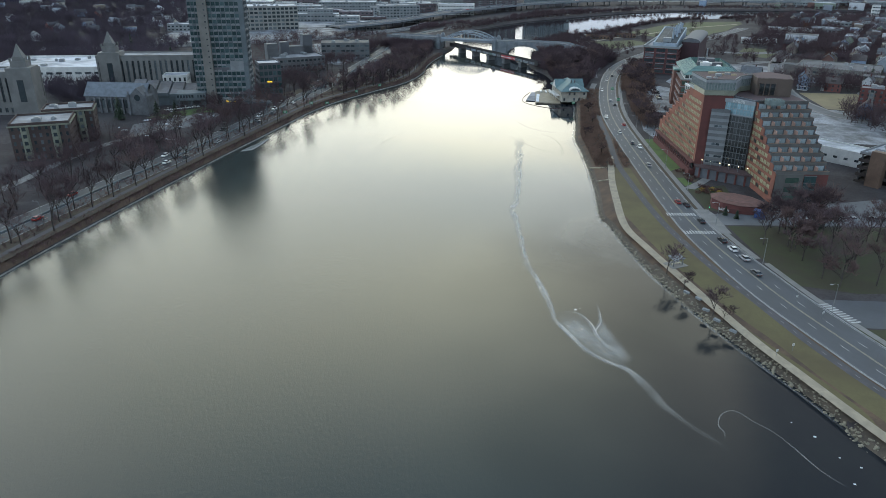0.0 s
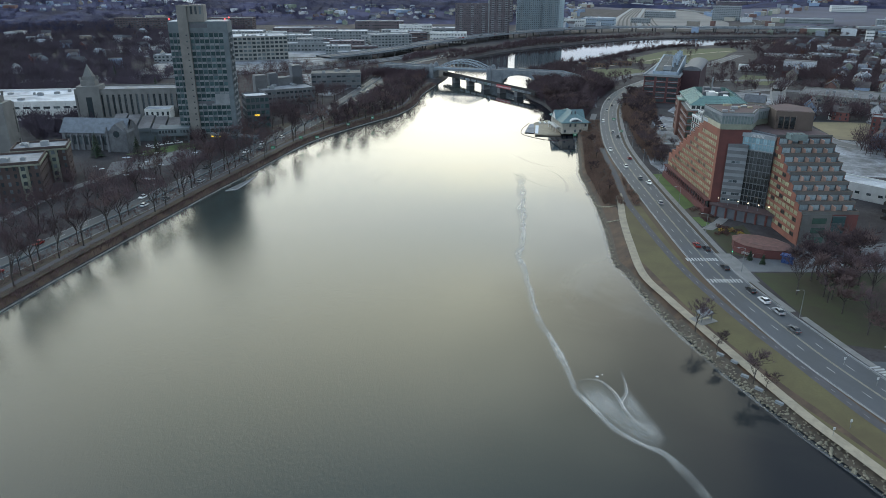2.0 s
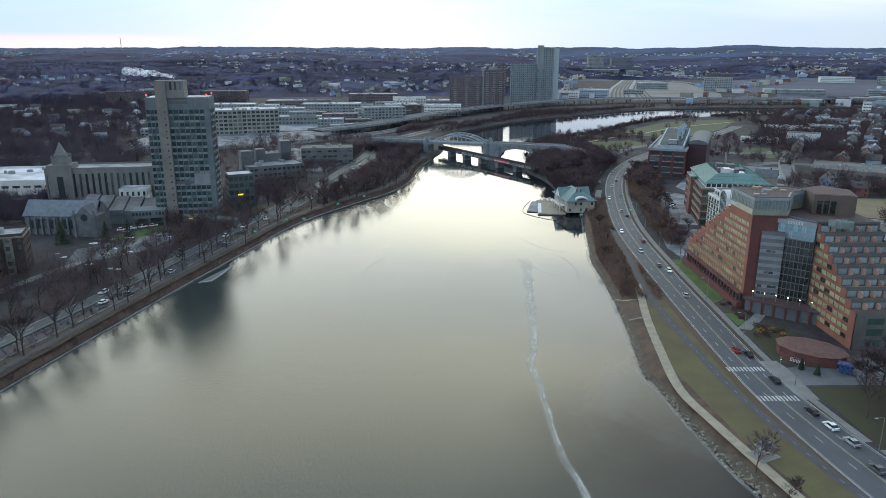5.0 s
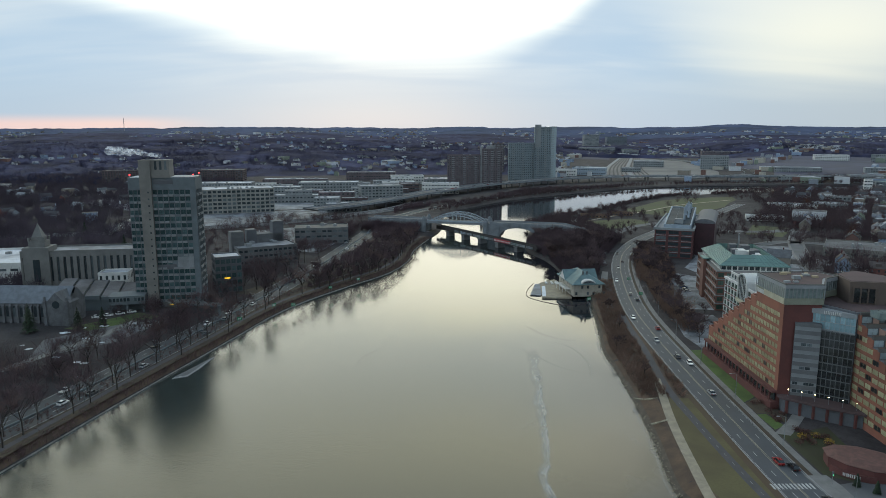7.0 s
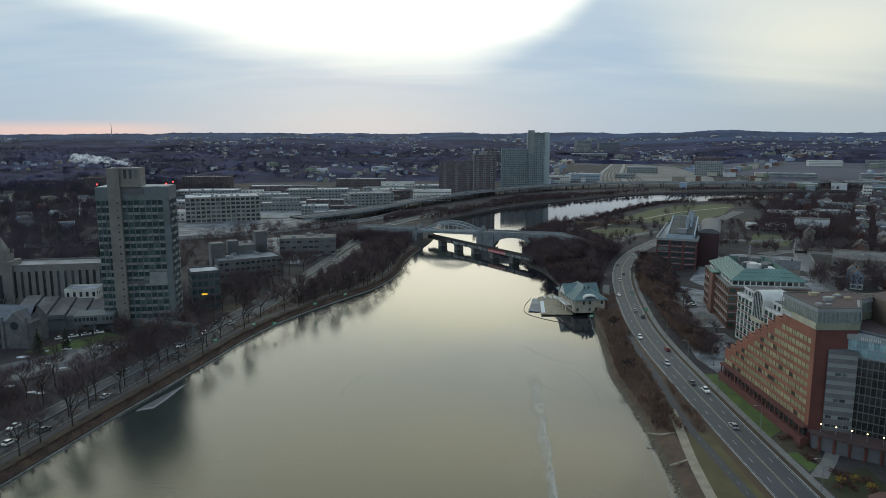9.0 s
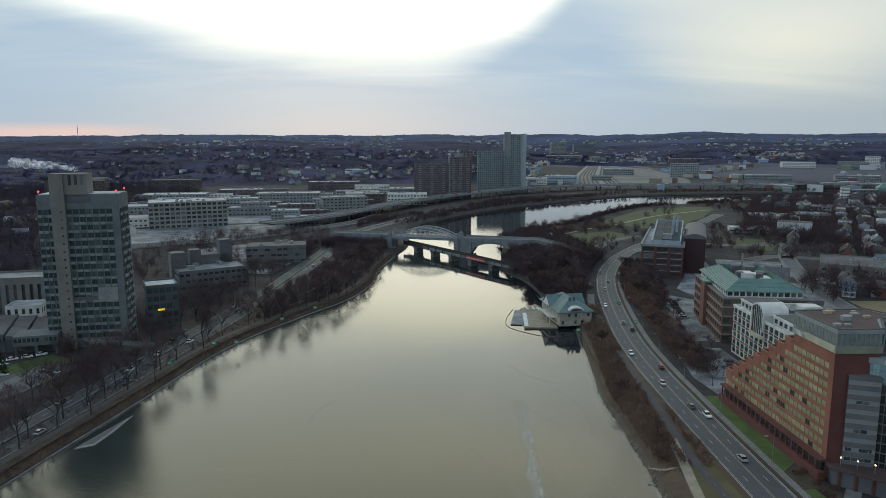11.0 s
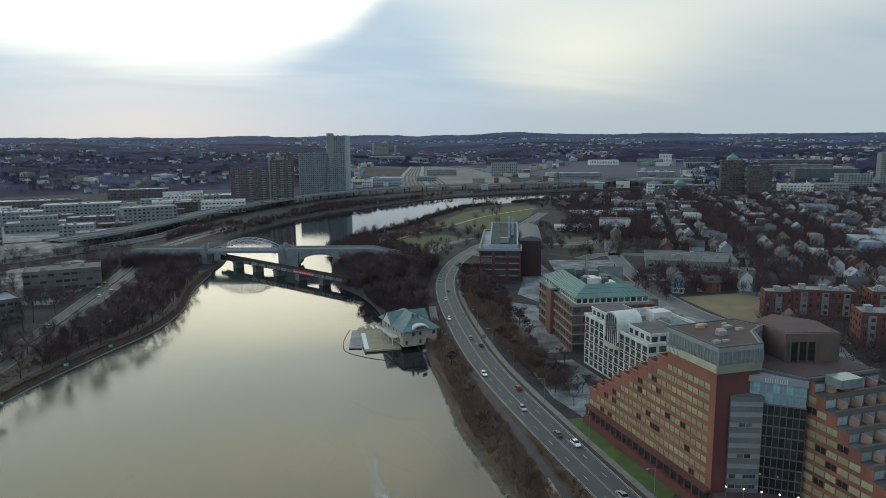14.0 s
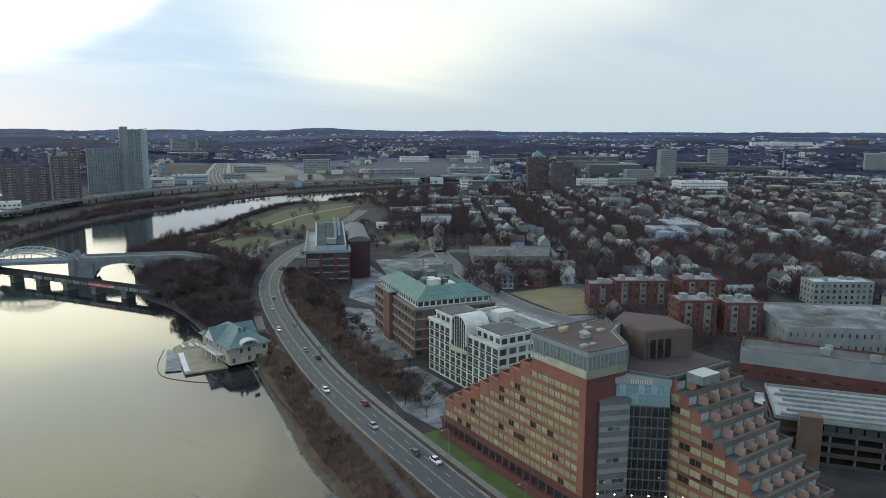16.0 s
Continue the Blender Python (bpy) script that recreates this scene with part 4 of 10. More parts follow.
        b.box(p.x - 0.2, p.y - 0.2, 39.1, p.x + 0.2, p.y + 0.2, 44.8)
        part("post", b, M["plant_brown"], bay)
    b = MB()
    b.box(134.5, 298.8, 38.4, 141.0, 303.5, 40.6)
    part("roof_box", b, M["glass_tower"], e, "blue-grey glass box on the roof")
    b = MB()
    b.box(XB + 0.3, 304.9, 38.3, XE - 0.3, 306.2, 38.5)
    part("wing_roof", b, M["roof_red"], e)
    # --- low terrace building before the core
    b = MB()
    b.prism([(113.5, 314.9), (113.2, 312.6), (122.5, 304.6), (132.4, 298.0), (132.4, 305), (122, 312)], 2, 7.2)
    part("podium", b, M["grey_dark"], e, "low dark podium before the core")
    b = MB()
    b.prism([(112.4, 314.9), (112.3, 312.0), (122, 303.4), (132.4, 296.4), (132.4, 305.5), (122.4, 312.4)], 7.2, 8.0)
    part("podium_roof", b, M["roof_red"], e, "reddish roof terrace")
    for t in range(6):
        p = Vector((112.6, 312.4, 0)).lerp(Vector((131.8, 297.2, 0)), (t + 0.5) / 6)
        b = MB()
        b.box(p.x - 0.35, p.y - 0.35, 2, p.x + 0.35, p.y + 0.35, 7.2)
        part("column", b, red, e)
        b = MB()
        b.tube((p.x + 0.8, p.y + 1.2, 8), (p.x + 0.8, p.y + 1.2, 10.4), 0.08, 0.06)
        lp = part("terrace_lamp", b, M["pole_metal"], e)
        b = MB()
        b.box(p.x + 0.65, p.y + 1.05, 10.4, p.x + 0.95, p.y + 1.35, 10.65)
        part("lamp_head", b, M["lamp_warm"], lp, "lit warm lamp head")
    return e


hotel()


def entrance_pavilion():
    e = thing("entrance_pavilion", pose(116.4, 270.8, 2.4, 0, 0, -40), "low brick entrance pavilion with a wide reddish roof", "pavilion")
    ring = [(10.5 * math.cos(a), 7.4 * math.sin(a)) for a in (2 * math.pi * i / 10 for i in range(10))]
    b = MB()
    b.prism(ring, 0, 3.6)
    part("wall", b, M["brick_red"], e)
    b = MB()
    out = [(x * 1.05, y * 1.05) for x, y in ring]
    inn = [(x * 0.75, y * 0.75) for x, y in ring]
    n = len(ring)
    for i in range(n):
        j = (i + 1) % n
        b.face([(*out[i], 3.6), (*out[j], 3.6), (*inn[j], 4.3), (*inn[i], 4.3)])
        b.face([(*out[j], 3.6), (*out[i], 3.6), (*ring[i], 3.3), (*ring[j], 3.3)])
    b.face([(*p, 4.3) for p in inn])
    part("roof", b, M["tile_red"], e, "dull reddish roof")
    b = MB()
    b.box(9.5, -6.8, 0, 13.5, -6.4, 3.0)
    b.box(9.0, -7.6, 3.0, 14, -4.5, 3.3)
    part("canopy", b, M["car_blue"], e, "small blue canopy over the door")


entrance_pavilion()
sw = thing("sign_wall", pose(110.0, 266.0, 2.4, 0, 0, -44), "low curved red brick wall with white sign bars", "wall")
b = MB()
for i in range(8):
    a0, a1 = -0.5 + i * 0.125, -0.5 + (i + 1) * 0.125
    p = [(12 * math.sin(a), -12 * math.cos(a) + 12) for a in (a0, a1)]
    q = [(12.5 * math.sin(a), -12.5 * math.cos(a) + 12) for a in (a0, a1)]
    b.prism([q[0], q[1], p[1], p[0]], 0, 1.9)
part("wall", b, M["brick_red"], sw)
bars(sw, "sign_bar", 0, 1.1, 4.6, 0.9, 5, M["white_paint"], Matrix.Translation((0, -0.55, 0)))

# ---------------------------------------------------------------- offices beside the hotel
def white_office():
    W, D = 34.0, 47.0                        # along x, along y
    e = thing("white_office", pose(140.6, 385, 2.2, 0, 0, -1.5), "white concrete office with an arched glass bay", "office")
    wt = M["white_paint"]
    wall, wins = MB(), []
    fl = [3.5] * 6
    facade(wall, wins, (0, D, 0), (0, -1, 0), D, 0, fl, 12, 3.2, 2.35, 0.35, sill=0.72)
    facade(wall, wins, (0, 0, 0), (1, 0, 0), W, 0, fl, 8, 3.2, 2.35, 0.35, sill=0.72)
    facade(wall, wins, (W, 0, 0), (0, 1, 0), D, 0, fl, 12, 3.2, 2.35, 0.35, sill=0.72)
    facade(wall, wins, (W, D, 0), (-1, 0, 0), W, 0, fl, 8, 3.2, 2.35, 0.35, sill=0.72)
    part("wall", wall, wt, e)
    put_windows(e, wins, M["glass_green"])
    # red spandrels under the windows of the river front
    sp = MB()
    sp.box(-0.045, -0.28, -0.0, 0.05, 0.28, 0.0)
    pier = MB()
    for i in range(12):
        for f in range(1, 6):
            y = D - (i + 0.5) * D / 12
            k = "spandrel"
            if k not in PANES:
                s = MB()
                s.box(-0.06, -1.6, 0.0, -0.004, 1.6, 0.8)
                PANES[k] = s.mesh("spandrel", M["brick_red"])
            part("spandrel", PANES[k], None, e, "", Matrix.Translation((0, y, f * 3.5)))
    rf = MB()
    rf.box(0.4, 0.4, 20.6, W - 0.4, D - 0.4, 21.05)
    part("roof", rf, M["roof_grey"], e)
    pp = MB()
    for x0, y0, x1, y1 in ((-0.3, -0.3, W + 0.3, 0.4), (-0.3, D - 0.4, W + 0.3, D + 0.3), (-0.3, 0.4, 0.4, D - 0.4), (W - 0.4, 0.4, W + 0.3, D - 0.4)):
        pp.box(x0, y0, 21.0, x1, y1, 22.0)
    part("cornice", pp, wt, e)
    # set-back storeys
    for y0, y1 in ((2.0, 17.0), (31.5, 45.5)):
        up, uw = MB(), []
        facade(up, uw, (2.4, y1, 0), (0, -1, 0), y1 - y0, 21.0, [3.4], 4, 2.6, 2.0, 0.25)
        facade(up, uw, (2.4, y0, 0), (1, 0, 0), 14, 21.0, [3.4], 4, 2.6, 2.0, 0.25)
        up.box(2.75, y0 + 0.35, 21, 16.4, y1 - 0.02, 24.4)
        up.box(2.1, y0 - 0.3, 24.4, 16.6, y1 + 0.2, 24.9)
        u = part("upper_storey", up, wt, e)
        put_windows(u, uw, M["glass"])
        c = MB()
        c.box(2.6, y0 + 0.2, 24.9, 16.1, y1 - 0.3, 25.0)
        part("upper_roof", c, M["roof_dark"], u)
    # barrel-vaulted bay
    yc, R = 24.2, 5.4
    arch, gl = MB(), MB()
    N = 12
    pts = [(R * math.cos(math.pi * i / N), 2.0 * 0 + R * 0.75 * math.sin(math.pi * i / N)) for i in range(N + 1)]
    for (a, za), (c, zc) in zip(pts, pts[1:]):
        arch.face([(-0.9, yc + a, 24 + za), (9.5, yc + a, 24 + za), (9.5, yc + c, 24 + zc), (-0.9, yc + c, 24 + zc)])
        arch.face([(-0.9, yc + a, 24 + za), (-0.9, yc + c, 24 + zc), (-0.9, yc + c * 0.86, 24 + zc * 0.84), (-0.9, yc + a * 0.86, 24 + za * 0.84)])
        gl.face([(-0.4, yc, 24), (-0.4, yc + a * 0.86, 24 + za * 0.84), (-0.4, yc + c * 0.86, 24 + zc * 0.84)])
        arch.face([(9.5, yc, 24), (9.5, yc + a, 24 + za), (9.5, yc + c, 24 + zc)])
    arch.box(-0.9, yc - R, 17, 0.1, yc - R * 0.86, 24)
    arch.box(-0.9, yc + R * 0.86, 17, 0.1, yc + R, 24)
    arch.box(0.1, yc - R, 21, 9.5, yc - R + 0.3, 24)
    arch.box(0.1, yc + R - 0.3, 21, 9.5, yc + R, 24)
    gl.box(-0.4, yc - R * 0.86, 15, -0.05, yc + R * 0.86, 24)
    part("vault", arch, wt, e, "white barrel vault over the bay")
    g = part("bay_glazing", gl, M["glass"], e, "dark arched glazing")
    for i in range(1, 6):
        m = MB()
        y = yc - R * 0.86 + i * R * 1.72 / 6
        m.box(-0.55, y - 0.08, 15, -0.41, y + 0.08, 24 + R * 0.6)
        part("mullion", m, wt, g)
    bal = MB()
    for i in range(10):
        a0, a1 = math.pi * (0.5 + i / 10), math.pi * (0.5 + (i + 1) / 10)
        p = [(2.6 * math.cos(a), yc + 6.2 * math.sin(a)) for a in (a0, a1)]
        bal.prism([(0, yc), p[0], p[1]] if True else p, 14.2, 15.2)
    part("balcony", bal, M["cream"], e, "curved balcony under the arch")
    rr = random.Random(11)
    for i in range(7):
        u = MB()
        x, y, s, h = rr.uniform(17, 31), rr.uniform(5, 43), rr.uniform(1, 2.6), rr.uniform(1, 2.4)
        u.box(x - s, y - s * 0.8, 21.05, x + s, y + s * 0.8, 21.05 + h)
        u.tube((x, y, 21 + h), (x, y, 21.5 + h), s * 0.4, s * 0.4, 8)
        part("roof_unit", u, M["grey_panel"], e)
    d = MB()
    d.tube((19, 12, 22.2), (28, 12, 22.2), 0.7, 0.7, 8)
    d.tube((19, 12, 22.2), (19, 12, 21), 0.7, 0.7, 8)
    d.tube((28, 12, 22.2), (28, 12, 21), 0.7, 0.7, 8)
    part("duct", d, M["pole_metal"], e, "silver roof duct")
    u = MB()
    u.box(20, 27, 21, 28, 33, 25.2)
    part("plant_room", u, wt, e)


def green_office():
    W, D = 38.0, 56.0
    e = thing("green_roofed_office", pose(143.4, 446, 2.2, 0, 0, -10.8), "brick office with a green glazed hipped roof", "office")
    wall, wins = MB(), []
    fl = [4.3] * 5
    for o, u, ln, nb in (((0, 0, 0), (1, 0, 0), W, 9), ((W, 0, 0), (0, 1, 0), D, 13), ((W, D, 0), (-1, 0, 0), W, 9), ((0, D, 0), (0, -1, 0), D, 13)):
        facade(wall, wins, o, u, ln, 0, fl, nb, 2.9, 2.2, 0.3, sill=0.55)
    part("wall", wall, M["brick_rust"], e, "rusty red brick wall")
    put_windows(e, wins, M["glass_green"])
    for f in range(1, 6):
        b = MB()
        for x0, y0, x1, y1 in ((-0.12, -0.12, W + 0.12, 0), (-0.12, D, W + 0.12, D + 0.12), (-0.12, 0, 0, D), (W, 0, W + 0.12, D)):
            b.box(x0, y0, f * 4.3 - 0.35, x1, y1, f * 4.3 + 0.25)
        part("stone_band", b, M["concrete_pale"], e, "pale stone band")
    # the wall breaks forward in the middle of the river front, with a small green cap
    b = MB()
    b.box(-1.6, 29, 0, 0, 37, 22.6)
    bay = part("bay", b, M["brick_rust"], e)
    b = MB()
    b.box(-2.0, 28.6, 22.6, 2.5, 37.4, 23.3)
    part("bay_cap", b, M["copper_green"], bay)
    up, uw = MB(), []
    ins = 2.2
    w2, d2 = W - 2 * ins, D - 2 * ins
    for o, u, ln, nb in (((ins, ins, 0), (1, 0, 0), w2, 12), ((W - ins, ins, 0), (0, 1, 0), d2, 17), ((W - ins, D - ins, 0), (-1, 0, 0), w2, 12), ((ins, D - ins, 0), (0, -1, 0), d2, 17)):
        facade(up, uw, o, u, ln, 21.5, [3.0], nb, 2.2, 1.9, 0.2)
    u = part("upper_storey", up, M["white_paint"], e, "white glazed top storey")
    put_windows(u, uw, M["glass"])
    b = MB()
    b.box(0.2, 0.2, 21.0, W - 0.2, D - 0.2, 21.6)
    part("ledge", b, M["limestone"], e)
    # hipped green roof round an open middle
    o0, o1 = [(ins - 0.8, ins - 0.8), (W - ins + 0.8, ins - 0.8), (W - ins + 0.8, D - ins + 0.8), (ins - 0.8, D - ins + 0.8)], [(9.5, 9.5), (W - 9.5, 9.5), (W - 9.5, D - 9.5), (9.5, D - 9.5)]
    b = MB()
    for i in range(4):
        j = (i + 1) % 4
        b.face([(*o0[i], 24.5), (*o0[j], 24.5), (*o1[j], 29.0), (*o1[i], 29.0)])
        b.face([(*o1[i], 29.0), (*o1[j], 29.0), (*o1[j], 25.0), (*o1[i], 25.0)])
        b.face([(*o0[j], 24.5), (*o0[i], 24.5), (*o0[i], 24.2), (*o0[j], 24.2)])
    b.face([(*p, 24.2) for p in o0][::-1])
    rf = part("roof", b, M["copper_green"], e, "green copper hipped roof with ribs")
    for i in range(4):
        j = (i + 1) % 4
        a0, a1, c0, c1 = (Vector((*o0[i], 24.5)), Vector((*o0[j], 24.5)), Vector((*o1[i], 29.0)), Vector((*o1[j], 29.0)))
        n = 14 if i % 2 == 0 else 20
        for s in range(n + 1):
            t = s / n
            m = MB()
            m.tube(a0.lerp(a1, t) + Vector((0, 0, 0.06)), c0.lerp(c1, t) + Vector((0, 0, 0.06)), 0.1, 0.1, 4)
            part("rib", m, M["teal_roof"], rf)
        for t in (0.33, 0.66):
            m = MB()
            m.tube(a0.lerp(c0, t) + Vector((0, 0, 0.06)), a1.lerp(c1, t) + Vector((0, 0, 0.06)), 0.08, 0.08, 4)
            part("rib", m, M["teal_roof"], rf)
    b = MB()
    b.box(9.6, 9.6, 24.9, W - 9.6, D - 9.6, 25.1)
    part("plant_deck", b, M["roof_grey"], e)
    rr = random.Random(5)
    for i in range(9):
        u = MB()
        x, y, s, h = rr.uniform(12, W - 12), rr.uniform(13, D - 13), rr.uniform(1.2, 2.8), rr.uniform(3, 5.5)
        u.box(x - s, y - s * 1.3, 25, x + s, y + s * 1.3, 25 + h)
        part("roof_unit", u, M["white_paint"] if i % 2 else M["grey_dark"], e)
    u = MB()
    u.tube((19, 40, 25), (19, 40, 36), 0.5, 0.45, 8)
    part("flue", u, M["pole_metal"], e)


def brick_office():
    W, D = 27.0, 92.0
    e = thing("brick_office", pose(159.5, 602.5, 2.2, 0, 0, -23.5), "dark red brick office with pale bands and rooftop glass", "office")
    wall, wins = MB(), []
    fl = [4.2] * 5
    for o, u, ln, nb in (((0, 0, 0), (1, 0, 0), W, 3), ((W, 0, 0), (0, 1, 0), D, 12), ((W, D, 0), (-1, 0, 0), W, 3), ((0, D, 0), (0, -1, 0), D, 12)):
        facade(wall, wins, o, u, ln, 0, fl, nb, ln / nb * 0.8, 2.5, 0.5, sill=0.6)
    part("wall", wall, M["brick_dark"], e, "dark red brick wall")
    put_windows(e, wins, M["glass"])
    for f in range(1, 5):
        for i in range(3):
            b = MB()
            x = (i + 0.5) * W / 3
            b.box(x - 3.4, -0.3, f * 4.2 + 0.05, x + 3.7, -0.02, f * 4.2 + 0.4)
            part("spandrel", b, M["grey_panel"], e)
        for i in range(12):
            b = MB()
            y = (i + 0.5) * D / 12
            b.box(-0.3, y - 3.0, f * 4.2 + 0.05, -0.02, y + 3.2, f * 4.2 + 0.4)
            part("spandrel", b, M["grey_panel"], e)
    b = MB()
    b.box(-0.8, -0.8, 21, W + 0.8, 0.5, 22.6)
    b.box(-0.8, 0.5, 21, 0.5, D + 0.8, 22.6)
    b.box(W - 0.5, 0.5, 21, W + 0.8, D + 0.8, 22.6)
    b.box(0.5, D - 0.5, 21, W - 0.5, D + 0.8, 22.6)
    part("cornice", b, M["concrete_pale"], e, "pale projecting cornice")
    b = MB()
    b.box(0.5, 0.5, 21, W - 0.5, D - 0.5, 21.5)
    part("roof", b, M["roof_grey"], e)
    # raised monitor: glass that slopes up towards the back between pale edges
    def rise(y):
        return 24.2 + (y - 3) * 0.125
    b = MB()
    b.box(6, 2.2, 21.5, 25, 3.0, 25.0)
    part("screen_wall", b, M["steel_blue"], e, "blue-grey screen wall on the roof")
    for x0, x1 in ((6.0, 7.0), (24.4, 25.2)):
        b = MB()
        q = [(3.0, 21.5), (62, 21.5), (62, rise(62) + 0.5), (3.0, rise(3) + 0.5)]
        b.face([(x0, y, z) for y, z in q][::-1])
        b.face([(x1, y, z) for y, z in q])
        for (ya, za), (yb, zb) in zip(q, q[1:] + q[:1]):
            b.face([(x0, ya, za), (x0, yb, zb), (x1, yb, zb), (x1, ya, za)])
        part("screen_wall", b, M["steel_blue"], e, "blue-grey screen wall on the roof")
    b = MB()
    b.box(7, 61.2, 21.5, 24.4, 62, rise(62) + 0.5)
    part("screen_wall", b, M["steel_blue"], e, "blue-grey screen wall on the roof")
    for i in range(8):
        for j in range(3):
            g = MB()
            y0, x0 = 3.2 + i * 7.25, 7.1 + j * 5.8
            y1, x1 = y0 + 7.0, x0 + 5.6
            g.face([(x0, y0, rise(y0)), (x1, y0, rise(y0)), (x1, y1, rise(y1)), (x0, y1, rise(y1))])
            g.face([(x0, y0, rise(y0) - 0.12), (x0, y1, rise(y1) - 0.12), (x1, y1, rise(y1) - 0.12), (x1, y0, rise(y0) - 0.12)])
            part("skylight", g, M["glass_roof"], e, "dark blue sloping rooftop glass")
    for i in range(7):
        t = MB()
        y = 10 + i * 7.2
        t.tube((19 + (i % 2) * 2.5, y + 12, 24), (19 + (i % 2) * 2.5, y + 12, 36), 0.8, 0.7, 8)
        part("flue", t, M["steel_blue"], e, "blue-grey metal flue")
    b = MB()
    b.box(13, 9.0, 25.0, 19, 13, 28.4)
    part("plant_room", b, M["grey_panel"], e)
    b = MB()
    b.box(W, 20, 0, W + 14, D, 24.5)
    part("rear_wing", b, M["rear_brick"], e, "dark maroon rear wing")
    b = MB()
    N = 8
    for i in range(N):
        a0, a1 = math.pi * i / N, math.pi * (i + 1) / N
        p = [(W + 7 - 7.6 * math.cos(a), 24.5 + 3.4 * math.sin(a)) for a in (a0, a1)]
        b.face([(p[0][0], 19.5, p[0][1]), (p[0][0], D, p[0][1]), (p[1][0], D, p[1][1]), (p[1][0], 19.5, p[1][1])][::-1])
        b.face([(W + 7, 19.6, 24.5), (p[0][0], 19.6, p[0][1]), (p[1][0], 19.6, p[1][1])])
    part("vault_roof", b, M["grey_dark"], e, "dark vaulted roof")


white_office()
green_office()
brick_office()


def boathouse():
    e = thing("boathouse", pose(75.5, 481, 1.6, 0, 0, 6), "cream boathouse with a teal hipped roof by the dock", "boathouse")
    W, D, H = 17.0, 30.0, 7.4
    wall, wins = MB(), []
    for o, u, ln, nb in (((0, 0, 0), (1, 0, 0), W, 5), ((W, 0, 0), (0, 1, 0), D, 8), ((W, D, 0), (-1, 0, 0), W, 5), ((0, D, 0), (0, -1, 0), D, 8)):
        facade(wall, wins, o, u, ln, 0, [3.7, 3.7], nb, 1.3, 1.8, 0.2, skip=lambda b, f: (b + f) % 3 == 1)
    part("wall", wall, M["boathouse_plaster"], e)
    put_windows(e, wins, M["glass"])
    b = MB()
    o = 1.3
    ring = [(-o, -o), (W + o, -o), (W + o, D + o), (-o, D + o)]
    r0, r1 = (W / 2, 8.5, H + 5.6), (W / 2, D - 8.5, H + 5.6)
    b.face([(*ring[0], H), (*ring[1], H), r0])
    b.face([(*ring[1], H), (*ring[2], H), r1, r0])
    b.face([(*ring[2], H), (*ring[3], H), r1])
    b.face([(*ring[3], H), (*ring[0], H), r0, r1])
    b.face([(*p, H - 0.25) for p in ring][::-1])
    for i in range(4):
        j = (i + 1) % 4
        b.face([(*ring[i], H - 0.25), (*ring[j], H - 0.25), (*ring[j], H), (*ring[i], H)])
    rf = part("roof", b, M["teal_roof"], e, "teal hipped roof")
    # cross gables
    b = MB()
    for sgn, x0, x1 in ((-1, -1.6, W / 2), (1, W / 2, W + 1.6)):
        yc = D * 0.62
        b.face([(x0, yc - 6, H), (x1, yc - 6, H), (x1, yc, H + 5.2), (x0, yc, H + 5.2)])
        b.face([(x1, yc + 6, H), (x0, yc + 6, H), (x0, yc, H + 5.2), (x1, yc, H + 5.2)])
    part("cross_gable", b, M["teal_roof"], rf)
    b = MB()
    yc = D * 0.62
    b.face([(-1.4, yc + 5.4, H), (-1.4, yc - 5.4, H), (-1.4, yc, H + 4.6)])
    part("gable_wall", b, M["white_paint"], e)
    # eyebrow window on the front slope
    b, g = MB(), MB()
    N = 8
    for i in range(N):
        a0, a1 = math.pi * i / N, math.pi * (i + 1) / N
        p = [(W / 2 - 4.2 * math.cos(a), H + 0.5 + 2.0 * math.sin(a)) for a in (a0, a1)]
        q = [(W / 2 - 3.2 * math.cos(a), H + 0.6 + 1.3 * math.sin(a)) for a in (a0, a1)]
        b.face([(p[0][0], -1.0, p[0][1]), (p[1][0], -1.0, p[1][1]), (q[1][0], -1.0, q[1][1]), (q[0][0], -1.0, q[0][1])][::-1])
        b.face([(p[0][0], -1.0, p[0][1]), (p[0][0], 4, p[0][1]), (p[1][0], 4, p[1][1]), (p[1][0], -1.0, p[1][1])])
        g.face([(W / 2, -0.9, H + 0.6), (q[0][0], -0.9, q[0][1]), (q[1][0], -0.9, q[1][1])][::-1])
    part("eyebrow", b, M["white_paint"], rf, "white arched eyebrow dormer")
    part("eyebrow_window", g, M["glass"], rf)
    for x in (W / 2 - 1.2, W / 2 + 1.2):
        c = MB()
        c.box(x - 0.4, 6.2, H + 3, x + 0.4, 7.0, H + 6.2)
        part("vent", c, M["grey_dark"], rf)
    c = MB()
    c.box(-3.4, 6, 3.2, -0.05, 24, 3.5)
    c.box(-3.4, 6, 3.5, -3.25, 24, 4.5)
    for y in (6.2, 12, 18, 23.8):
        c.box(-3.3, y - 0.12, 0, -3.06, y + 0.12, 3.2)
    part("balcony", c, M["white_paint"], e, "white balcony over the dock")
    c = MB()
    c.box(W + 0.05, 2, 0, W + 3, 8, 1.2)
    c.box(W + 0.05, 2, 1.2, W + 3, 2.2, 2.2)
    part("stair_landing", c, M["concrete"], e)


boathouse()
d = thing("dock", pose(0, 0, 0), "grey wooden floating dock with ramps before the boathouse", "dock")
b = MB()
b.prism([(58, 483.5), (75, 482.5), (76, 516), (73, 532), (62, 522)], 0.15, 0.9)
part("deck", b, M["gravel"], d, "pale concrete apron")
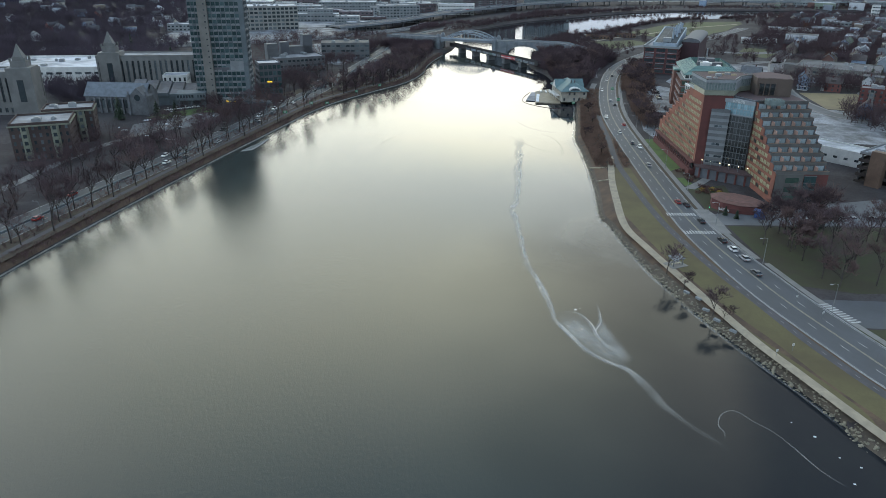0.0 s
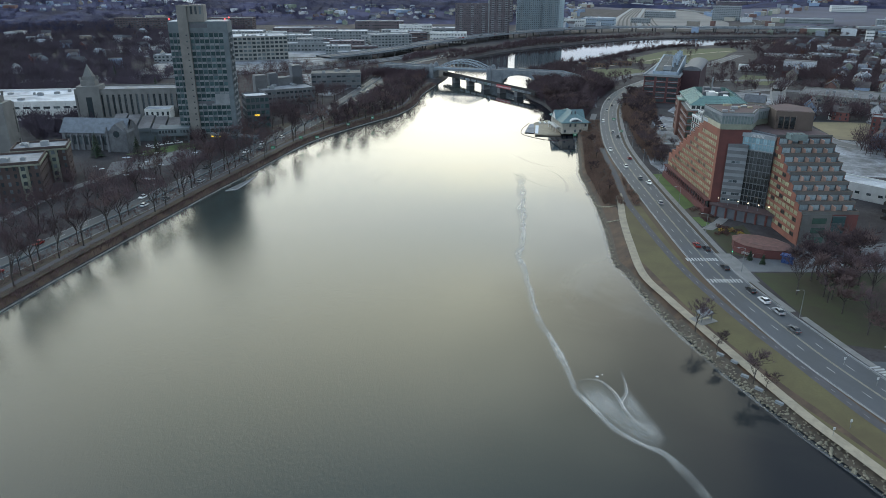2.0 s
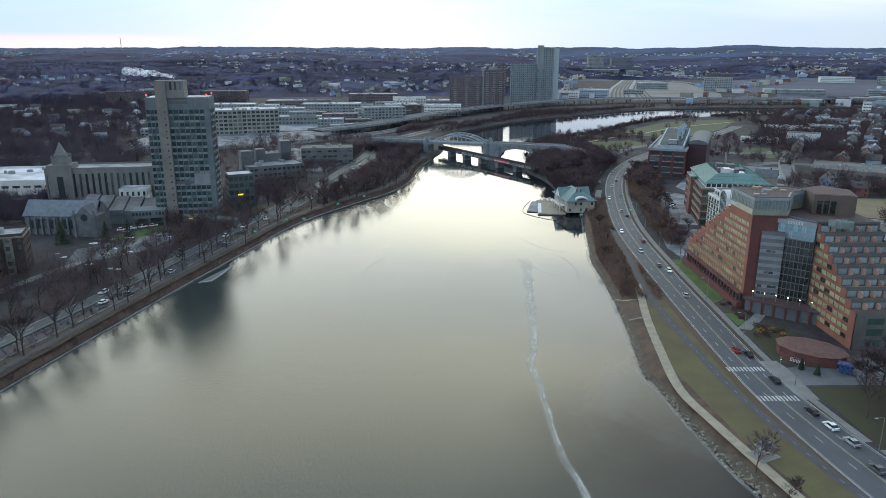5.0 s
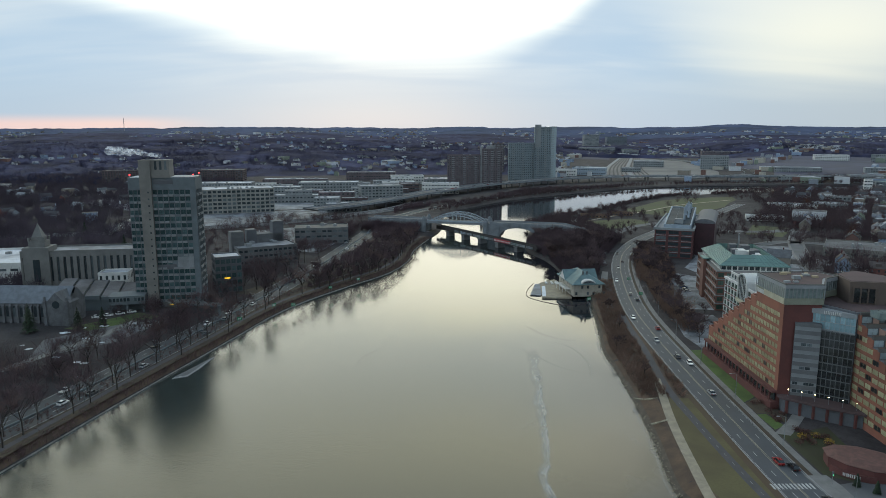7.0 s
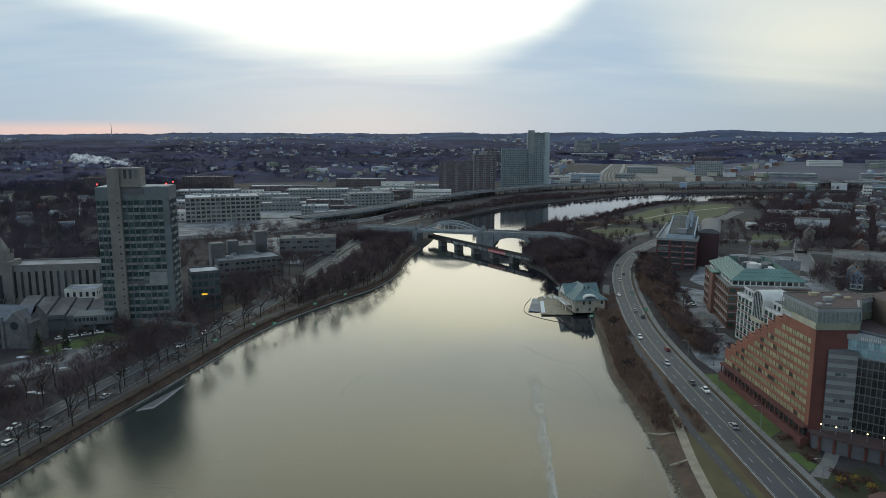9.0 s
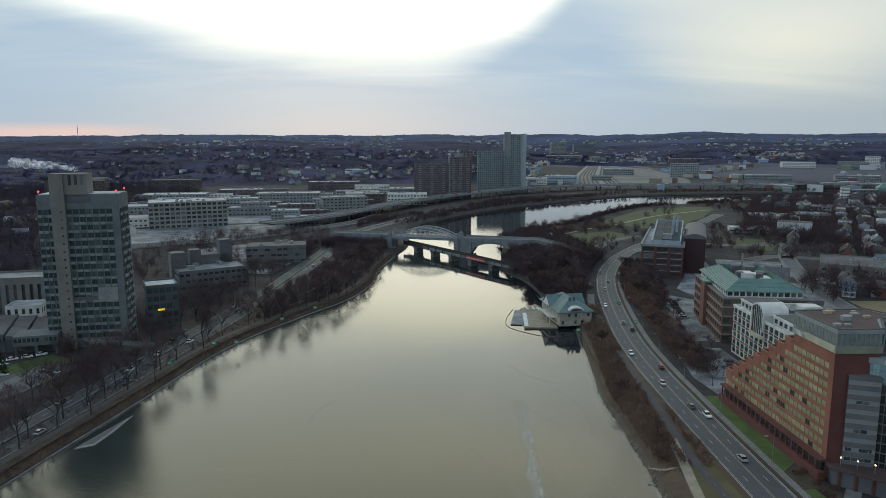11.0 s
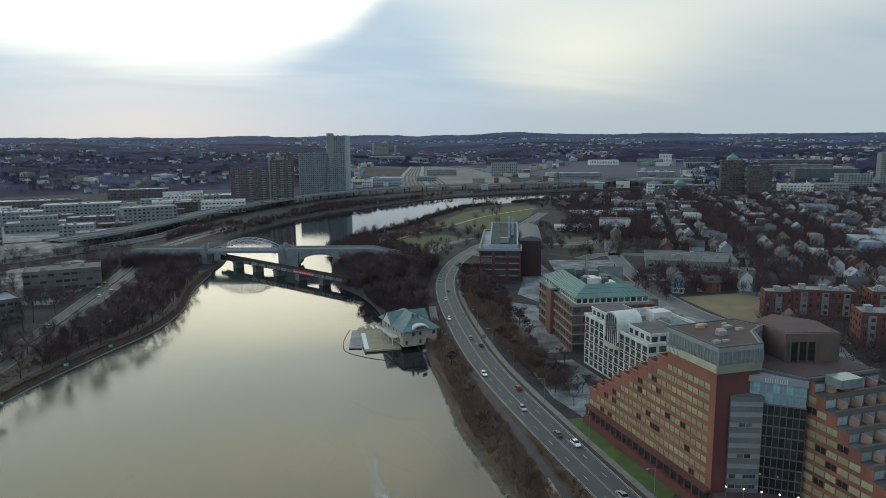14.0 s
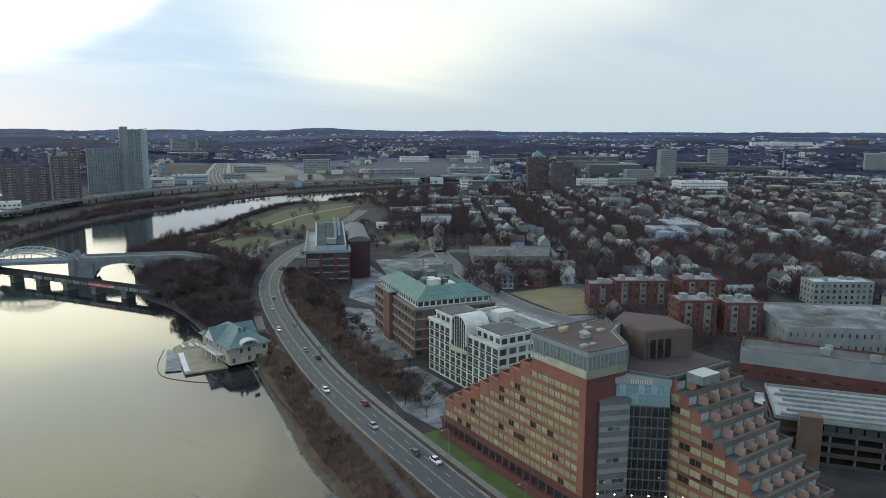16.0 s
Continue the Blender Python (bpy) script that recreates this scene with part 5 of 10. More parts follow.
for i in range(16):
    t0, t1 = i / 16, (i + 1) / 16
    a, c = Vector((52, 491.5, 0)), Vector((59, 521, 0))
    p, q = a.lerp(c, t0 + 0.004), a.lerp(c, t1 - 0.004)
    m = MB()
    w5 = Vector((6.0, -1.6, 0))
    m.prism([tuple(p.xy), tuple((p + w5).xy), tuple((q + w5).xy), tuple(q.xy)], 0.2, 0.55)
    part("plank_float", m, M["roof_grey"], d)
m = MB()
m.prism([(58.3, 486), (60.4, 485.6), (64, 512), (62, 512.6)], 0.92, 1.0)
part("boat_ramp", m, M["snow"], d, "pale sloping boat ramp")
for i, (x, y) in enumerate(((66, 521), (69.5, 520), (72, 519))):
    m = MB()
    for s in range(8):
        a0, a1 = 2 * math.pi * s / 8, 2 * math.pi * (s + 1) / 8
        m.face([(x + 0.7 * math.cos(a0), y - 3.2, 1.5 + 0.35 * math.sin(a0)), (x + 0.7 * math.cos(a1), y - 3.2, 1.5 + 0.35 * math.sin(a1)), (x + 0.5 * math.cos(a1), y + 3.2, 1.5 + 0.3 * math.sin(a1)), (x + 0.5 * math.cos(a0), y + 3.2, 1.5 + 0.3 * math.sin(a0))])
    m.face([(x + 0.7 * math.cos(2 * math.pi * s / 8), y - 3.2, 1.5 + 0.35 * math.sin(2 * math.pi * s / 8)) for s in range(8)])
    m.box(x - 0.8, y - 2, 0.9, x + 0.8, y - 1.8, 1.3)
    m.box(x - 0.8, y + 1.8, 0.9, x + 0.8, y + 2, 1.3)
    tagged(part("upturned_boat", m, M["white_paint"]), "small white boat upside down on dock trestles", "boat", "boats on the dock")
bl = smooth_line([(58.5, 524), (52, 505), (50, 489), (56, 478), (66, 469), (76, 469), (84, 475)], 1.2)
m = MB()
for p, q in zip(bl, bl[1:]):
    m.tube((p.x, p.y, 0.06), (q.x, q.y, 0.06), 0.16, 0.16, 6)
tagged(part("floating_boom", m, M["roof_red"]), "thin floating boom curved round the dock", "boom")

# ---------------------------------------------------------------- university buildings on the far bank
def university_tower():
    W, D, H = 34.0, 15.5, 70.0
    e = thing("university_tower", pose(-164.5, 456.5, 2.5, 0, 0, 6), "tall concrete university tower with teal window bands", "tower")
    cn = M["concrete"]
    pale = M["concrete_pale"]
    core = MB()
    core.box(0.6, 0.6, 0, W - 0.6, D - 0.6, H - 1)
    part("core", core, M["concrete_dark"], e)
    FH = 3.55
    n = 17
    # front: left bays, a plain shaft, right bays; then the two short sides and the back
    wins = []
    wall = MB()
    sections = [((0, 0, 0), (1, 0, 0), 6.6, 3), ((11.6, 0, 0), (1, 0, 0), 19.6, 7), ((W, 1.2, 0), (0, 1, 0), D - 2.4, 5), ((W, D, 0), (-1, 0, 0), W, 14), ((0, D - 1.2, 0), (0, -1, 0), D - 2.4, 5)]
    for o, u, ln, nb in sections:
        z = facade(wall, wins, o, u, ln, 3.2, [FH] * n, nb, ln / nb * 0.86, 2.25, 0.5, sill=0.95, skip=(lambda b, f: f == 5 and b > 2) if nb == 7 else None)
        part("wall", wall, cn, e)
        wall = MB()
    ztop = 3.2 + FH * n
    for x0, x1 in ((6.6, 7.4), (10.8, 11.6), (31.2, W)):
        wall.box(x0, 0, 0, x1, 1.2, ztop)
    wall.box(0, 0, ztop, W, D, H)
    wall.box(W - 1.2, 0.002, 0, W, 1.2, ztop)
    wall.box(W - 1.2, D - 1.2, 0, W, D - 0.002, ztop)
    wall.box(0, D - 1.2, 0, 1.2, D - 0.002, ztop)
    part("wall", wall, cn, e)
    put_windows(e, wins, M["glass_teal"])
    # balcony-like pale sills, shifted from storey to storey
    for o, u, ln, nb in sections[:3]:
        uu, oo = Vector(u), Vector(o)
        nn = Vector((uu.y, -uu.x, 0))
        k = ("sill", round(ln / nb, 2), round(u[0]))
        if k not in PANES:
            s = MB()
            w2 = ln / nb * 0.40
            if u[0]:
                s.box(-w2, -0.55, 0.05, w2, 0.0, 1.15)
            else:
                s.box(0.0, -w2, 0.05, 0.55, w2, 1.15)
            PANES[k] = s.mesh("balcony_panel", pale)
        for f in range(n):
            for b in range(nb):
                if (b * 2 + f) % 3 == 0:
                    continue
                p = oo + uu * ((b + 0.5) * ln / nb)
                part("balcony_panel", PANES[k], None, e, "", Matrix.Translation((p.x, p.y, 3.2 + f * FH)))
    # plain shaft up the front that rises over the roof
    s = MB()
    s.box(6.2, -1.6, 0, 12.0, 6, 79.2)
    s.box(12.0, -0.9, 70, 21.5, 8, 79.2)
    sh = part("shaft", s, M["shaft_stone"], e, "blank concrete shaft rising over the roof")
    for i in range(3):
        b = MB()
        b.box(14.0 + i * 2.5, -1.0, 74.2, 15.2 + i * 2.5, -0.85, 78.6)
        part("slot", b, M["glass"], sh)
    for f in range(n):
        b = MB()
        b.box(9.9, -1.68, 5.2 + f * FH, 10.7, -1.58, 6.0 + f * FH)
        part("shaft_window", b, M["glass"], sh)
    b = MB()
    b.box(22.6, -0.35, 3.2 + FH * 5 + 0.1, 31.0, -0.02, 3.2 + FH * 7 - 0.2)
    part("blank_panel", b, pale, e, "plain pale panel low on the front")
    # no real recess: a dark panel on the wall gives its shade
    b = MB()
    b.box(12.2, -0.32, 3.2 + FH * 5 + 0.2, 21.8, -0.02, 3.2 + FH * 5 + 2.7)
    part("dark_storey", b, M["grey_dark"], e, "dark panel for the shade of a recessed storey low on the front")
    b = MB()
    b.box(12.6, -0.3, 66.6, 22.5, -0.02, 69.0)
    part("belt_louvre", b, M["grey_dark"], e)
    b = MB()
    b.box(0.8, 0.8, H, W - 0.8, D - 0.8, H + 0.25)
    part("roof", b, M["roof_snow"], e, "flat roof under thin snow")
    for x, y in ((1.0, 0.6), (W - 1, 0.6), (W - 1, D - 1)):
        b = MB()
        b.tube((x, y, H), (x, y, H + 1.2), 0.12, 0.12)
        l = part("roof_light", b, M["pole_metal"], e)
        b = MB()
        b.box(x - 0.3, y - 0.3, H + 1.2, x + 0.3, y + 0.3, H + 1.8)
        part("lamp_head", b, M["lamp_red"], l, "lit red warning light")
    for i in range(3):
        b = MB()
        b.box(17.4 + i * 2.5, -0.35, 1.7, 19.1 + i * 2.5, -0.1, 3.3)
        part("entrance_light", b, M["sign_glow"], e, "lit warm window at the foot")


university_tower()


def low_wings():
    e = thing("auditorium", pose(-206, 448, 2.4, 0, 0, 12), "low concrete auditorium with stepped sloping roofs", "auditorium")
    for i in range(5):
        b = MB()
        x0 = i * 8.2
        dep = 26 - i * 1.5
        pr = [(x0, 0), (x0 + 8.0, 0), (x0 + 8.0, dep), (x0, dep)]
        zf, zb = 9.5 - i * 0.6, 13.0 - i * 0.6
        b.face([(pr[0][0], pr[0][1], 0), (pr[1][0], pr[1][1], 0), (pr[1][0], pr[1][1], zf), (pr[0][0], pr[0][1], zf)])
        b.face([(pr[1][0], pr[1][1], 0), (pr[2][0], pr[2][1], 0), (pr[2][0], pr[2][1], zb), (pr[1][0], pr[1][1], zf)])
        b.face([(pr[2][0], pr[2][1], 0), (pr[3][0], pr[3][1], 0), (pr[3][0], pr[3][1], zb), (pr[2][0], pr[2][1], zb)])
        b.face([(pr[3][0], pr[3][1], 0), (pr[0][0], pr[0][1], 0), (pr[0][0], pr[0][1], zf), (pr[3][0], pr[3][1], zb)])
        b.box(x0 + 0.2, -0.9, zf - 2.2, x0 + 7.8, 0.0, zf)
        part("hall", b, M["concrete"], e)
        b = MB()
        b.face([(x0 + 0.3, 0.2, zf + 0.03), (x0 + 7.7, 0.2, zf + 0.03), (x0 + 7.7, dep, zb + 0.03), (x0 + 0.3, dep, zb + 0.03)])
        b.face([(x0 + 0.3, 0.2, zf - 0.03), (x0 + 0.3, dep, zb - 0.03), (x0 + 7.7, dep, zb - 0.03), (x0 + 7.7, 0.2, zf - 0.03)])
        part("sloped_roof", b, M["roof_dark"], e)
    b = MB()
    b.box(30, -9, 4.5, 48, 3, 9.0)
    for x in (31, 39, 47):
        b.box(x - 0.5, -8.5, 0, x + 0.5, -7.5, 4.5)
    b.box(33, -3, 0, 47, 2, 4.5)
    part("front_hall", b, M["concrete"], e)
    for i in range(10):
        b = MB()
        b.box(30.6 + i * 1.75, -9.12, 6.3, 31.8 + i * 1.75, -8.98, 8.0)
        part("window", b, M["glass"], e)


low_wings()


def chapel():
    e = thing("chapel", pose(-225, 430.5, 2.4, 0, 0, -4), "pale stone chapel with a slate gabled roof", "church")
    W, D, H, R = 40.0, 13.0, 11.0, 17.5
    st = M["chapel_stone"]
    b = MB()
    b.box(0, 0, 0, W, D, H)
    b.face([(W, 0, H), (W, D, H), (W, D / 2, R)])
    b.face([(0, D, H), (0, 0, H), (0, D / 2, R)])
    part("nave", b, st, e)
    b = MB()
    o = 0.7
    for y0, y1 in ((-o, D / 2), (D + o, D / 2)):
        z0 = H - 0.7
        q = [(-o, y0, z0), (W - 1.2, y0, z0), (W - 1.2, y1, R + 0.2), (-o, y1, R + 0.2)]
        b.face(q if y0 < 1 else q[::-1])
        b.face([(x, y, z - 0.3) for x, y, z in (q[::-1] if y0 < 1 else q)])
        b.face([(q[0][0], q[0][1], q[0][2] - 0.3), (q[1][0], q[1][1], q[1][2] - 0.3), q[1], q[0]])
    part("roof", b, M["slate"], e, "grey slate gabled roof")
    for i in range(8):
        x = 2.2 + i * 3.6
        b = MB()
        b.box(x - 0.5, -1.1, 0, x + 0.5, 0, 8.6)
        b.face([(x - 0.5, -1.1, 8.6), (x + 0.5, -1.1, 8.6), (x + 0.5, 0, 10), (x - 0.5, 0, 10)])
        part("buttress", b, st, e)
        b = MB()
        b.box(x + 0.9, -0.1, 3.2, x + 2.6, 0.06, 7.6)
        N = 6
        for s in range(N):
            a0, a1 = math.pi * s / N, math.pi * (s + 1) / N
            b.face([(x + 1.75, -0.1, 7.6), (x + 1.75 + 0.85 * math.cos(a0), -0.1, 7.6 + 1.2 * math.sin(a0)), (x + 1.75 + 0.85 * math.cos(a1), -0.1, 7.6 + 1.2 * math.sin(a1))])
        part("arched_window", b, M["glass"], e)
    # transept gable facing the river with a round window
    b = MB()
    b.box(30, -4.5, 0, 41, 0, H)
    b.face([(30, -4.5, H), (41, -4.5, H), (35.5, -4.5, R - 0.8)])
    for x0, x1 in ((30, 35.5), (41, 35.5)):
        q = [(x0, -4.5, H), (x0, D / 2, H), (x1, D / 2, R - 0.8), (x1, -4.5, R - 0.8)]
        b.face(q[::-1] if x0 < x1 else q)
    part("transept", b, st, e)
    b = MB()
    N = 16
    b.face([(35.5 + 1.9 * math.cos(2 * math.pi * s / N), -4.58, 10.6 + 1.9 * math.sin(2 * math.pi * s / N)) for s in range(N)])
    b.face([(35.5 + 1.9 * math.cos(-2 * math.pi * s / N), -4.50, 10.6 + 1.9 * math.sin(-2 * math.pi * s / N)) for s in range(N)])
    part("rose_window", b, M["glass"], e, "round dark rose window")
    for x in (30, 41):
        b = MB()
        b.box(x - 0.7, -5.2, 0, x + 0.7, -3.8, 12.5)
        b.box(x - 0.4, -4.9, 12.5, x + 0.4, -4.1, 14.5)
        part("corner_pier", b, st, e)


chapel()


def college(x, y, rot, name_label, tx=0.0):
    """A long college building with a gabled spire over its end."""
    e = thing("college_building", pose(x, y, 2.3, 0, 0, rot), name_label, "college", "college buildings")
    W, D, H = 66.0, 20.0, 25.0
    wall, wins = MB(), []
    for o, u, ln, nb in (((0, 0, 0), (1, 0, 0), W, 18), ((W, 0, 0), (0, 1, 0), D, 5), ((W, D, 0), (-1, 0, 0), W, 18), ((0, D, 0), (0, -1, 0), D, 5)):
        facade(wall, wins, o, u, ln, 0, [6.0], nb, 1.7, 2.8, 0.5, sill=0.5)
        facade(wall, wins, o, u, ln, 6.0, [19.0], nb, 1.5, 14.5, 0.7, sill=0.4)
    part("wall", wall, M["limestone"], e)
    put_windows(e, wins, M["glass"])
    roof_slab(W, D, H, 1.0, M["limestone"], M["roof_grey"], e, mtx=Matrix.Translation((W / 2, D / 2, 0)))
    b = MB()
    b.box(tx + 2, -1.4, 0, tx + 16, 12, H + 3)
    tb = part("tower_base", b, M["limestone"], e)
    b = MB()
    b.box(tx + 7.2, -1.6, 8, tx + 10.8, -1.38, 21)
    part("tall_window", b, M["glass"], tb)
    b = MB()
    b.box(tx + 4.6, 1.2, H + 3, tx + 13.4, 9.4, H + 6.5)
    b.box(tx + 5.8, 2.2, H + 6.5, tx + 12.2, 8.4, H + 9)
    q = [(tx + 6.2, 2.6), (tx + 11.8, 2.6), (tx + 11.8, 8.0), (tx + 6.2, 8.0)]
    top = (tx + 9.0, 5.3, 41.5)
    for i in range(4):
        b.face([(*q[i], H + 9), (*q[(i + 1) % 4], H + 9), top])
    part("spire", b, M["limestone"], e, "stone stepped spire")
    for cx, cy in ((4.9, 1.5), (13.1, 1.5), (4.9, 9.1), (13.1, 9.1)):
        b = MB()
        b.box(tx + cx - 0.5, cy - 0.5, H + 6.5, tx + cx + 0.5, cy + 0.5, H + 8.6)
        part("pinnacle", b, M["limestone"], e)


college(-243, 488, 8, "long limestone college building with a stepped spire")
college(-318, 412, 10, "long limestone college building beside a brick apartment house", 52.0)


def brownstone(x, y, w, d, rot, label):
    e = block("apartment_house", label, x, y, w, d, rot, 17.5, 5, max(3, round(w / 3)), max(3, round(d / 3)), M["brick_umber"], M["glass"], M["roof_grey"], 1.2, 1.9, parapet=1.0, single=False, category="apartment house", group="apartment houses", units=3)
    b = MB()
    b.box(-w / 2 - 0.5, -d / 2 - 0.5, 16.6, w / 2 + 0.5, -d / 2 - 0.02, 17.3)
    b.box(w / 2 + 0.02, -d / 2 - 0.5, 16.6, w / 2 + 0.5, d / 2, 17.3)
    part("cornice", b, M["stone_olive"], e)
    b = MB()
    b.box(-w / 2 - 0.15, -d / 2 + 1, 0, -w / 2 - 0.02, d / 2, 17.4)
    part("party_wall", b, M["brick_umber"], e, "brown brick side wall")
    for i in range(2):
        b = MB()
        cx = -w / 4 + i * w / 2
        b.prism([(cx - 1.8, -d / 2), (cx - 1.1, -d / 2 - 1.2), (cx + 1.1, -d / 2 - 1.2), (cx + 1.8, -d / 2)], 0, 16.4)
        bay = part("bay", b, M["stone_olive"], e, "olive-grey bay window front")
        for f in range(5):
            g = MB()
            g.box(cx - 0.8, -d / 2 - 1.26, 1.2 + f * 3.4, cx + 0.8, -d / 2 - 1.18, 3.0 + f * 3.4)
            part("bay_window", g, M["glass"], bay)


brownstone(-200, 338, 26, 22, 20, "brown brick apartment house with olive-grey bay windows")
brownstone(-201, 366, 24, 16, 20, "brown brick apartment house with bays beside the chapel lawn")
block("snow_roofed_hall", "wide low hall with a bright snow-covered roof", -300, 545, 80, 60, 8, 12, 2, 12, 9, M["white_paint"], M["glass"], M["roof_snow"], 4.5, 1.6, parapet=1.5, single=False, category="hall", units=6)
gp = block("glass_pavilion", "small glass pavilion with a white flat roof", -128.5, 500, 15, 16, 24, 21, 5, 5, 5, M["grey_dark"], M["glass_teal"], M["roof_snow"], 2.4, 2.6, category="pavilion")
b = MB()
b.box(-2.6, -8.3, 8.6, 0.6, -8.05, 9.5)
part("lit_sign", b, M["sign_glow"], gp, "glowing warm yellow sign")
block("annex", "small pale annex behind the tower", -189, 488, 16, 12, 8, 14, 3, 5, 4, M["white_paint"], M["glass"], M["roof_snow"], 1.4, 2.6, category="annex")
lab = block("laboratory", "grey concrete laboratory with dark stair towers", -129, 594, 42, 26, 28, 12, 3, 12, 8, M["concrete_dark"], M["glass"], M["roof_grey"], 2.4, 1.6, single=False, category="laboratory", units=4)
for i, (x, y, w, d, h, m) in enumerate(((-18, 6, 9, 9, 22, "concrete_dark"), (-6, 12, 7, 7, 22, "grey_dark"), (14, 14, 8, 8, 27, "grey_dark"), (5, 15, 24, 10, 18, "concrete_dark"))):
    b = MB()
    b.box(x - w / 2, y - d / 2, 0, x + w / 2, y + d / 2, h)
    b.box(x - w / 2 + 0.4, y - d / 2 + 0.4, h, x + w / 2 - 0.4, y + d / 2 - 0.4, h + 0.3)
    part("stair_tower", b, M[m], lab)
block("riverside_office", "low grey office with a flat brownish roof", -100, 680, 44, 26, 8, 13, 3, 10, 6, M["concrete_dark"], M["glass"], M["parapet_brown"], 3.4, 1.6, single=False, category="office", units=5)
block("loft_building", "large beige concrete loft building with rows of windows", -232, 905, 78, 46, 18, 27, 6, 15, 9, M["loft_stone"], M["glass"], M["roof_snow"], 3.8, 2.6, single=False, category="loft", units=8)
# footbridge over the parkway
fb = thing("footbridge", pose(-127, 445, 0, 0, 0, -15), "slim grey footbridge over the parkway", "footbridge")
b = MB()
b.box(-18, -1.2, 7.0, 14, 1.2, 7.6)
part("deck", b, M["concrete"], fb)
for y in (-1.2, 1.1):
    b = MB()
    b.box(-18, y, 7.6, 14, y + 0.1, 8.7)
    part("railing", b, M["pole_metal"], fb)
for x in (-14, 11):
    b = MB()
    b.box(x - 0.4, -0.8, 2.3, x + 0.4, 0.8, 7.0)
    part("pier", b, M["concrete"], fb)
# melted pocket in the shore ice, built as a pale rim and dark slab
st = thing("landing_steps", pose(-105, 366, 0, 0, 0, 72), "melted pocket with a pale ice rim at the bank", "landing")
b = MB()
b.prism([(-12, 0.5), (-8, -3.6), (1, -2.6), (16, 0.5)], -0.5, 0.25)
part("platform", b, M["kerb"], st)
b = MB()
b.prism([(-10.5, 0.5), (-7.2, -2.7), (0.5, -1.8), (13, 0.5)], 0.25, 0.4)
part("step", b, M["concrete_dark"], st, "dark slab for the melted middle")

# ---------------------------------------------------------------- bridges
def road_bridge():
    ang = -19.5
    e = thing("road_bridge", pose(-11, 735, 0, 0, 0, ang), "steel arch road bridge with grey stone piers", "bridge")
    L = 56.5                                  # between the tower piers
    steel, st = M["steel_blue"], M["bridge_stone"]
    b = MB()
    b.box(-60, -0.5, 10.6, 125, 15, 12.6)
    part("deck", b, st, e)
    b = MB()
    b.box(-60, 0.6, 12.6, 125, 14, 12.75)
    part("roadway", b, M["asphalt_old"], e)
    for y in (-0.6, 14.6):
        for xa, xb in ((-60, -3), (L + 4, 125)):
            b = MB()
            b.box(xa, y, 12.6, xb, y + 0.5, 13.9)
            part("parapet", b, st, e)
    # arches over the deck
    N = 14
    for y in (0.3, 14.2):
        a = MB()
        top = [(L * i / N, 11.2 + 9.4 * (1 - (2 * i / N - 1) ** 2)) for i in range(N + 1)]
        bot = [(L * i / N, 9.0 + 9.2 * (1 - (2 * i / N - 1) ** 2)) for i in range(N + 1)]
        for i in range(N):
            a.tube((top[i][0], y, top[i][1]), (top[i + 1][0], y, top[i + 1][1]), 0.38, 0.38, 4)
            a.tube((bot[i][0], y, bot[i][1]), (bot[i + 1][0], y, bot[i + 1][1]), 0.38, 0.38, 4)
            a.tube((top[i][0], y, top[i][1]), (bot[i + 1][0], y, bot[i + 1][1]), 0.16, 0.16, 4)
            a.tube((top[i][0], y, top[i][1]), (bot[i][0], y, bot[i][1]), 0.16, 0.16, 4)
        ar = part("arch", a, steel, e, "blue-grey steel truss arch")
        for i in range(1, N):
            h = MB()
            z0, z1 = sorted((12.6, bot[i][1]))
            if z1 - z0 > 0.5:
                h.tube((bot[i][0], y, z0), (bot[i][0], y, z1), 0.14, 0.14, 4)
                part("hanger", h, steel, ar)
    for i in range(4, 11):
        h = MB()
        x, z = L * i / N, 11.2 + 9.4 * (1 - (2 * i / N - 1) ** 2)
        h.tube((x, 0.3, z), (x, 14.2, z), 0.2, 0.2, 4)
        part("cross_brace", h, steel, e)
    g = MB()
    g.box(0, 0, 11.0, L, 0.5, 13.6)
    part("girder", g, steel, e)
    # piers with octagonal stone towers
    for x in (-3.2, L - 0.2):
        for y in (-1.5, 12.5):
            p = MB()
            ring = [(x + 2.6 * math.cos(math.pi * (i + 0.5) / 4), y + 1.5 + 2.6 * math.sin(math.pi * (i + 0.5) / 4)) for i in range(8)]
            p.prism(ring, -3, 14.6)
            cap = [((a - x) * 0.75 + x, (c - y - 1.5) * 0.75 + y + 1.5) for a, c in ring]
            p.prism(cap, 14.6, 16.0)
            p.prism([((a - x) * 0.4 + x, (c - y - 1.5) * 0.4 + y + 1.5) for a, c in ring], 16.0, 17.0)
            part("pier_tower", p, st, e, "grey stone pier tower")
        p = MB()
        p.box(x - 2, 0, -3, x + 2, 14.5, 10.6)
        part("pier", p, st, e)
    # solid pier next to the tower, then a low concrete arch span
    p = MB()
    p.box(L + 2, 0.1, -3, L + 11, 14.4, 10.6)
    part("abutment", p, st, e)
    p = MB()
    p.box(L + 10.5, -1.0, -3, L + 12.5, 0.1, 13.9)
    part("pilaster", p, st, e)
    x0, x1 = L + 12.6, L + 46
    steps = 16
    a = MB()
    for i in range(steps):
        u0, u1 = i / steps, (i + 1) / steps
        xa, xb = x0 + (x1 - x0) * u0, x0 + (x1 - x0) * u1
        za, zb = (1.0 + 8.2 * math.sqrt(max(0, 1 - (2 * u - 1) ** 2)) for u in (u0, u1))
        for y, f in ((0.1, 1), (14.4, -1)):
            q = [(xa, y, za), (xb, y, zb), (xb, y, 10.6), (xa, y, 10.6)]
            a.face(q if f > 0 else q[::-1])
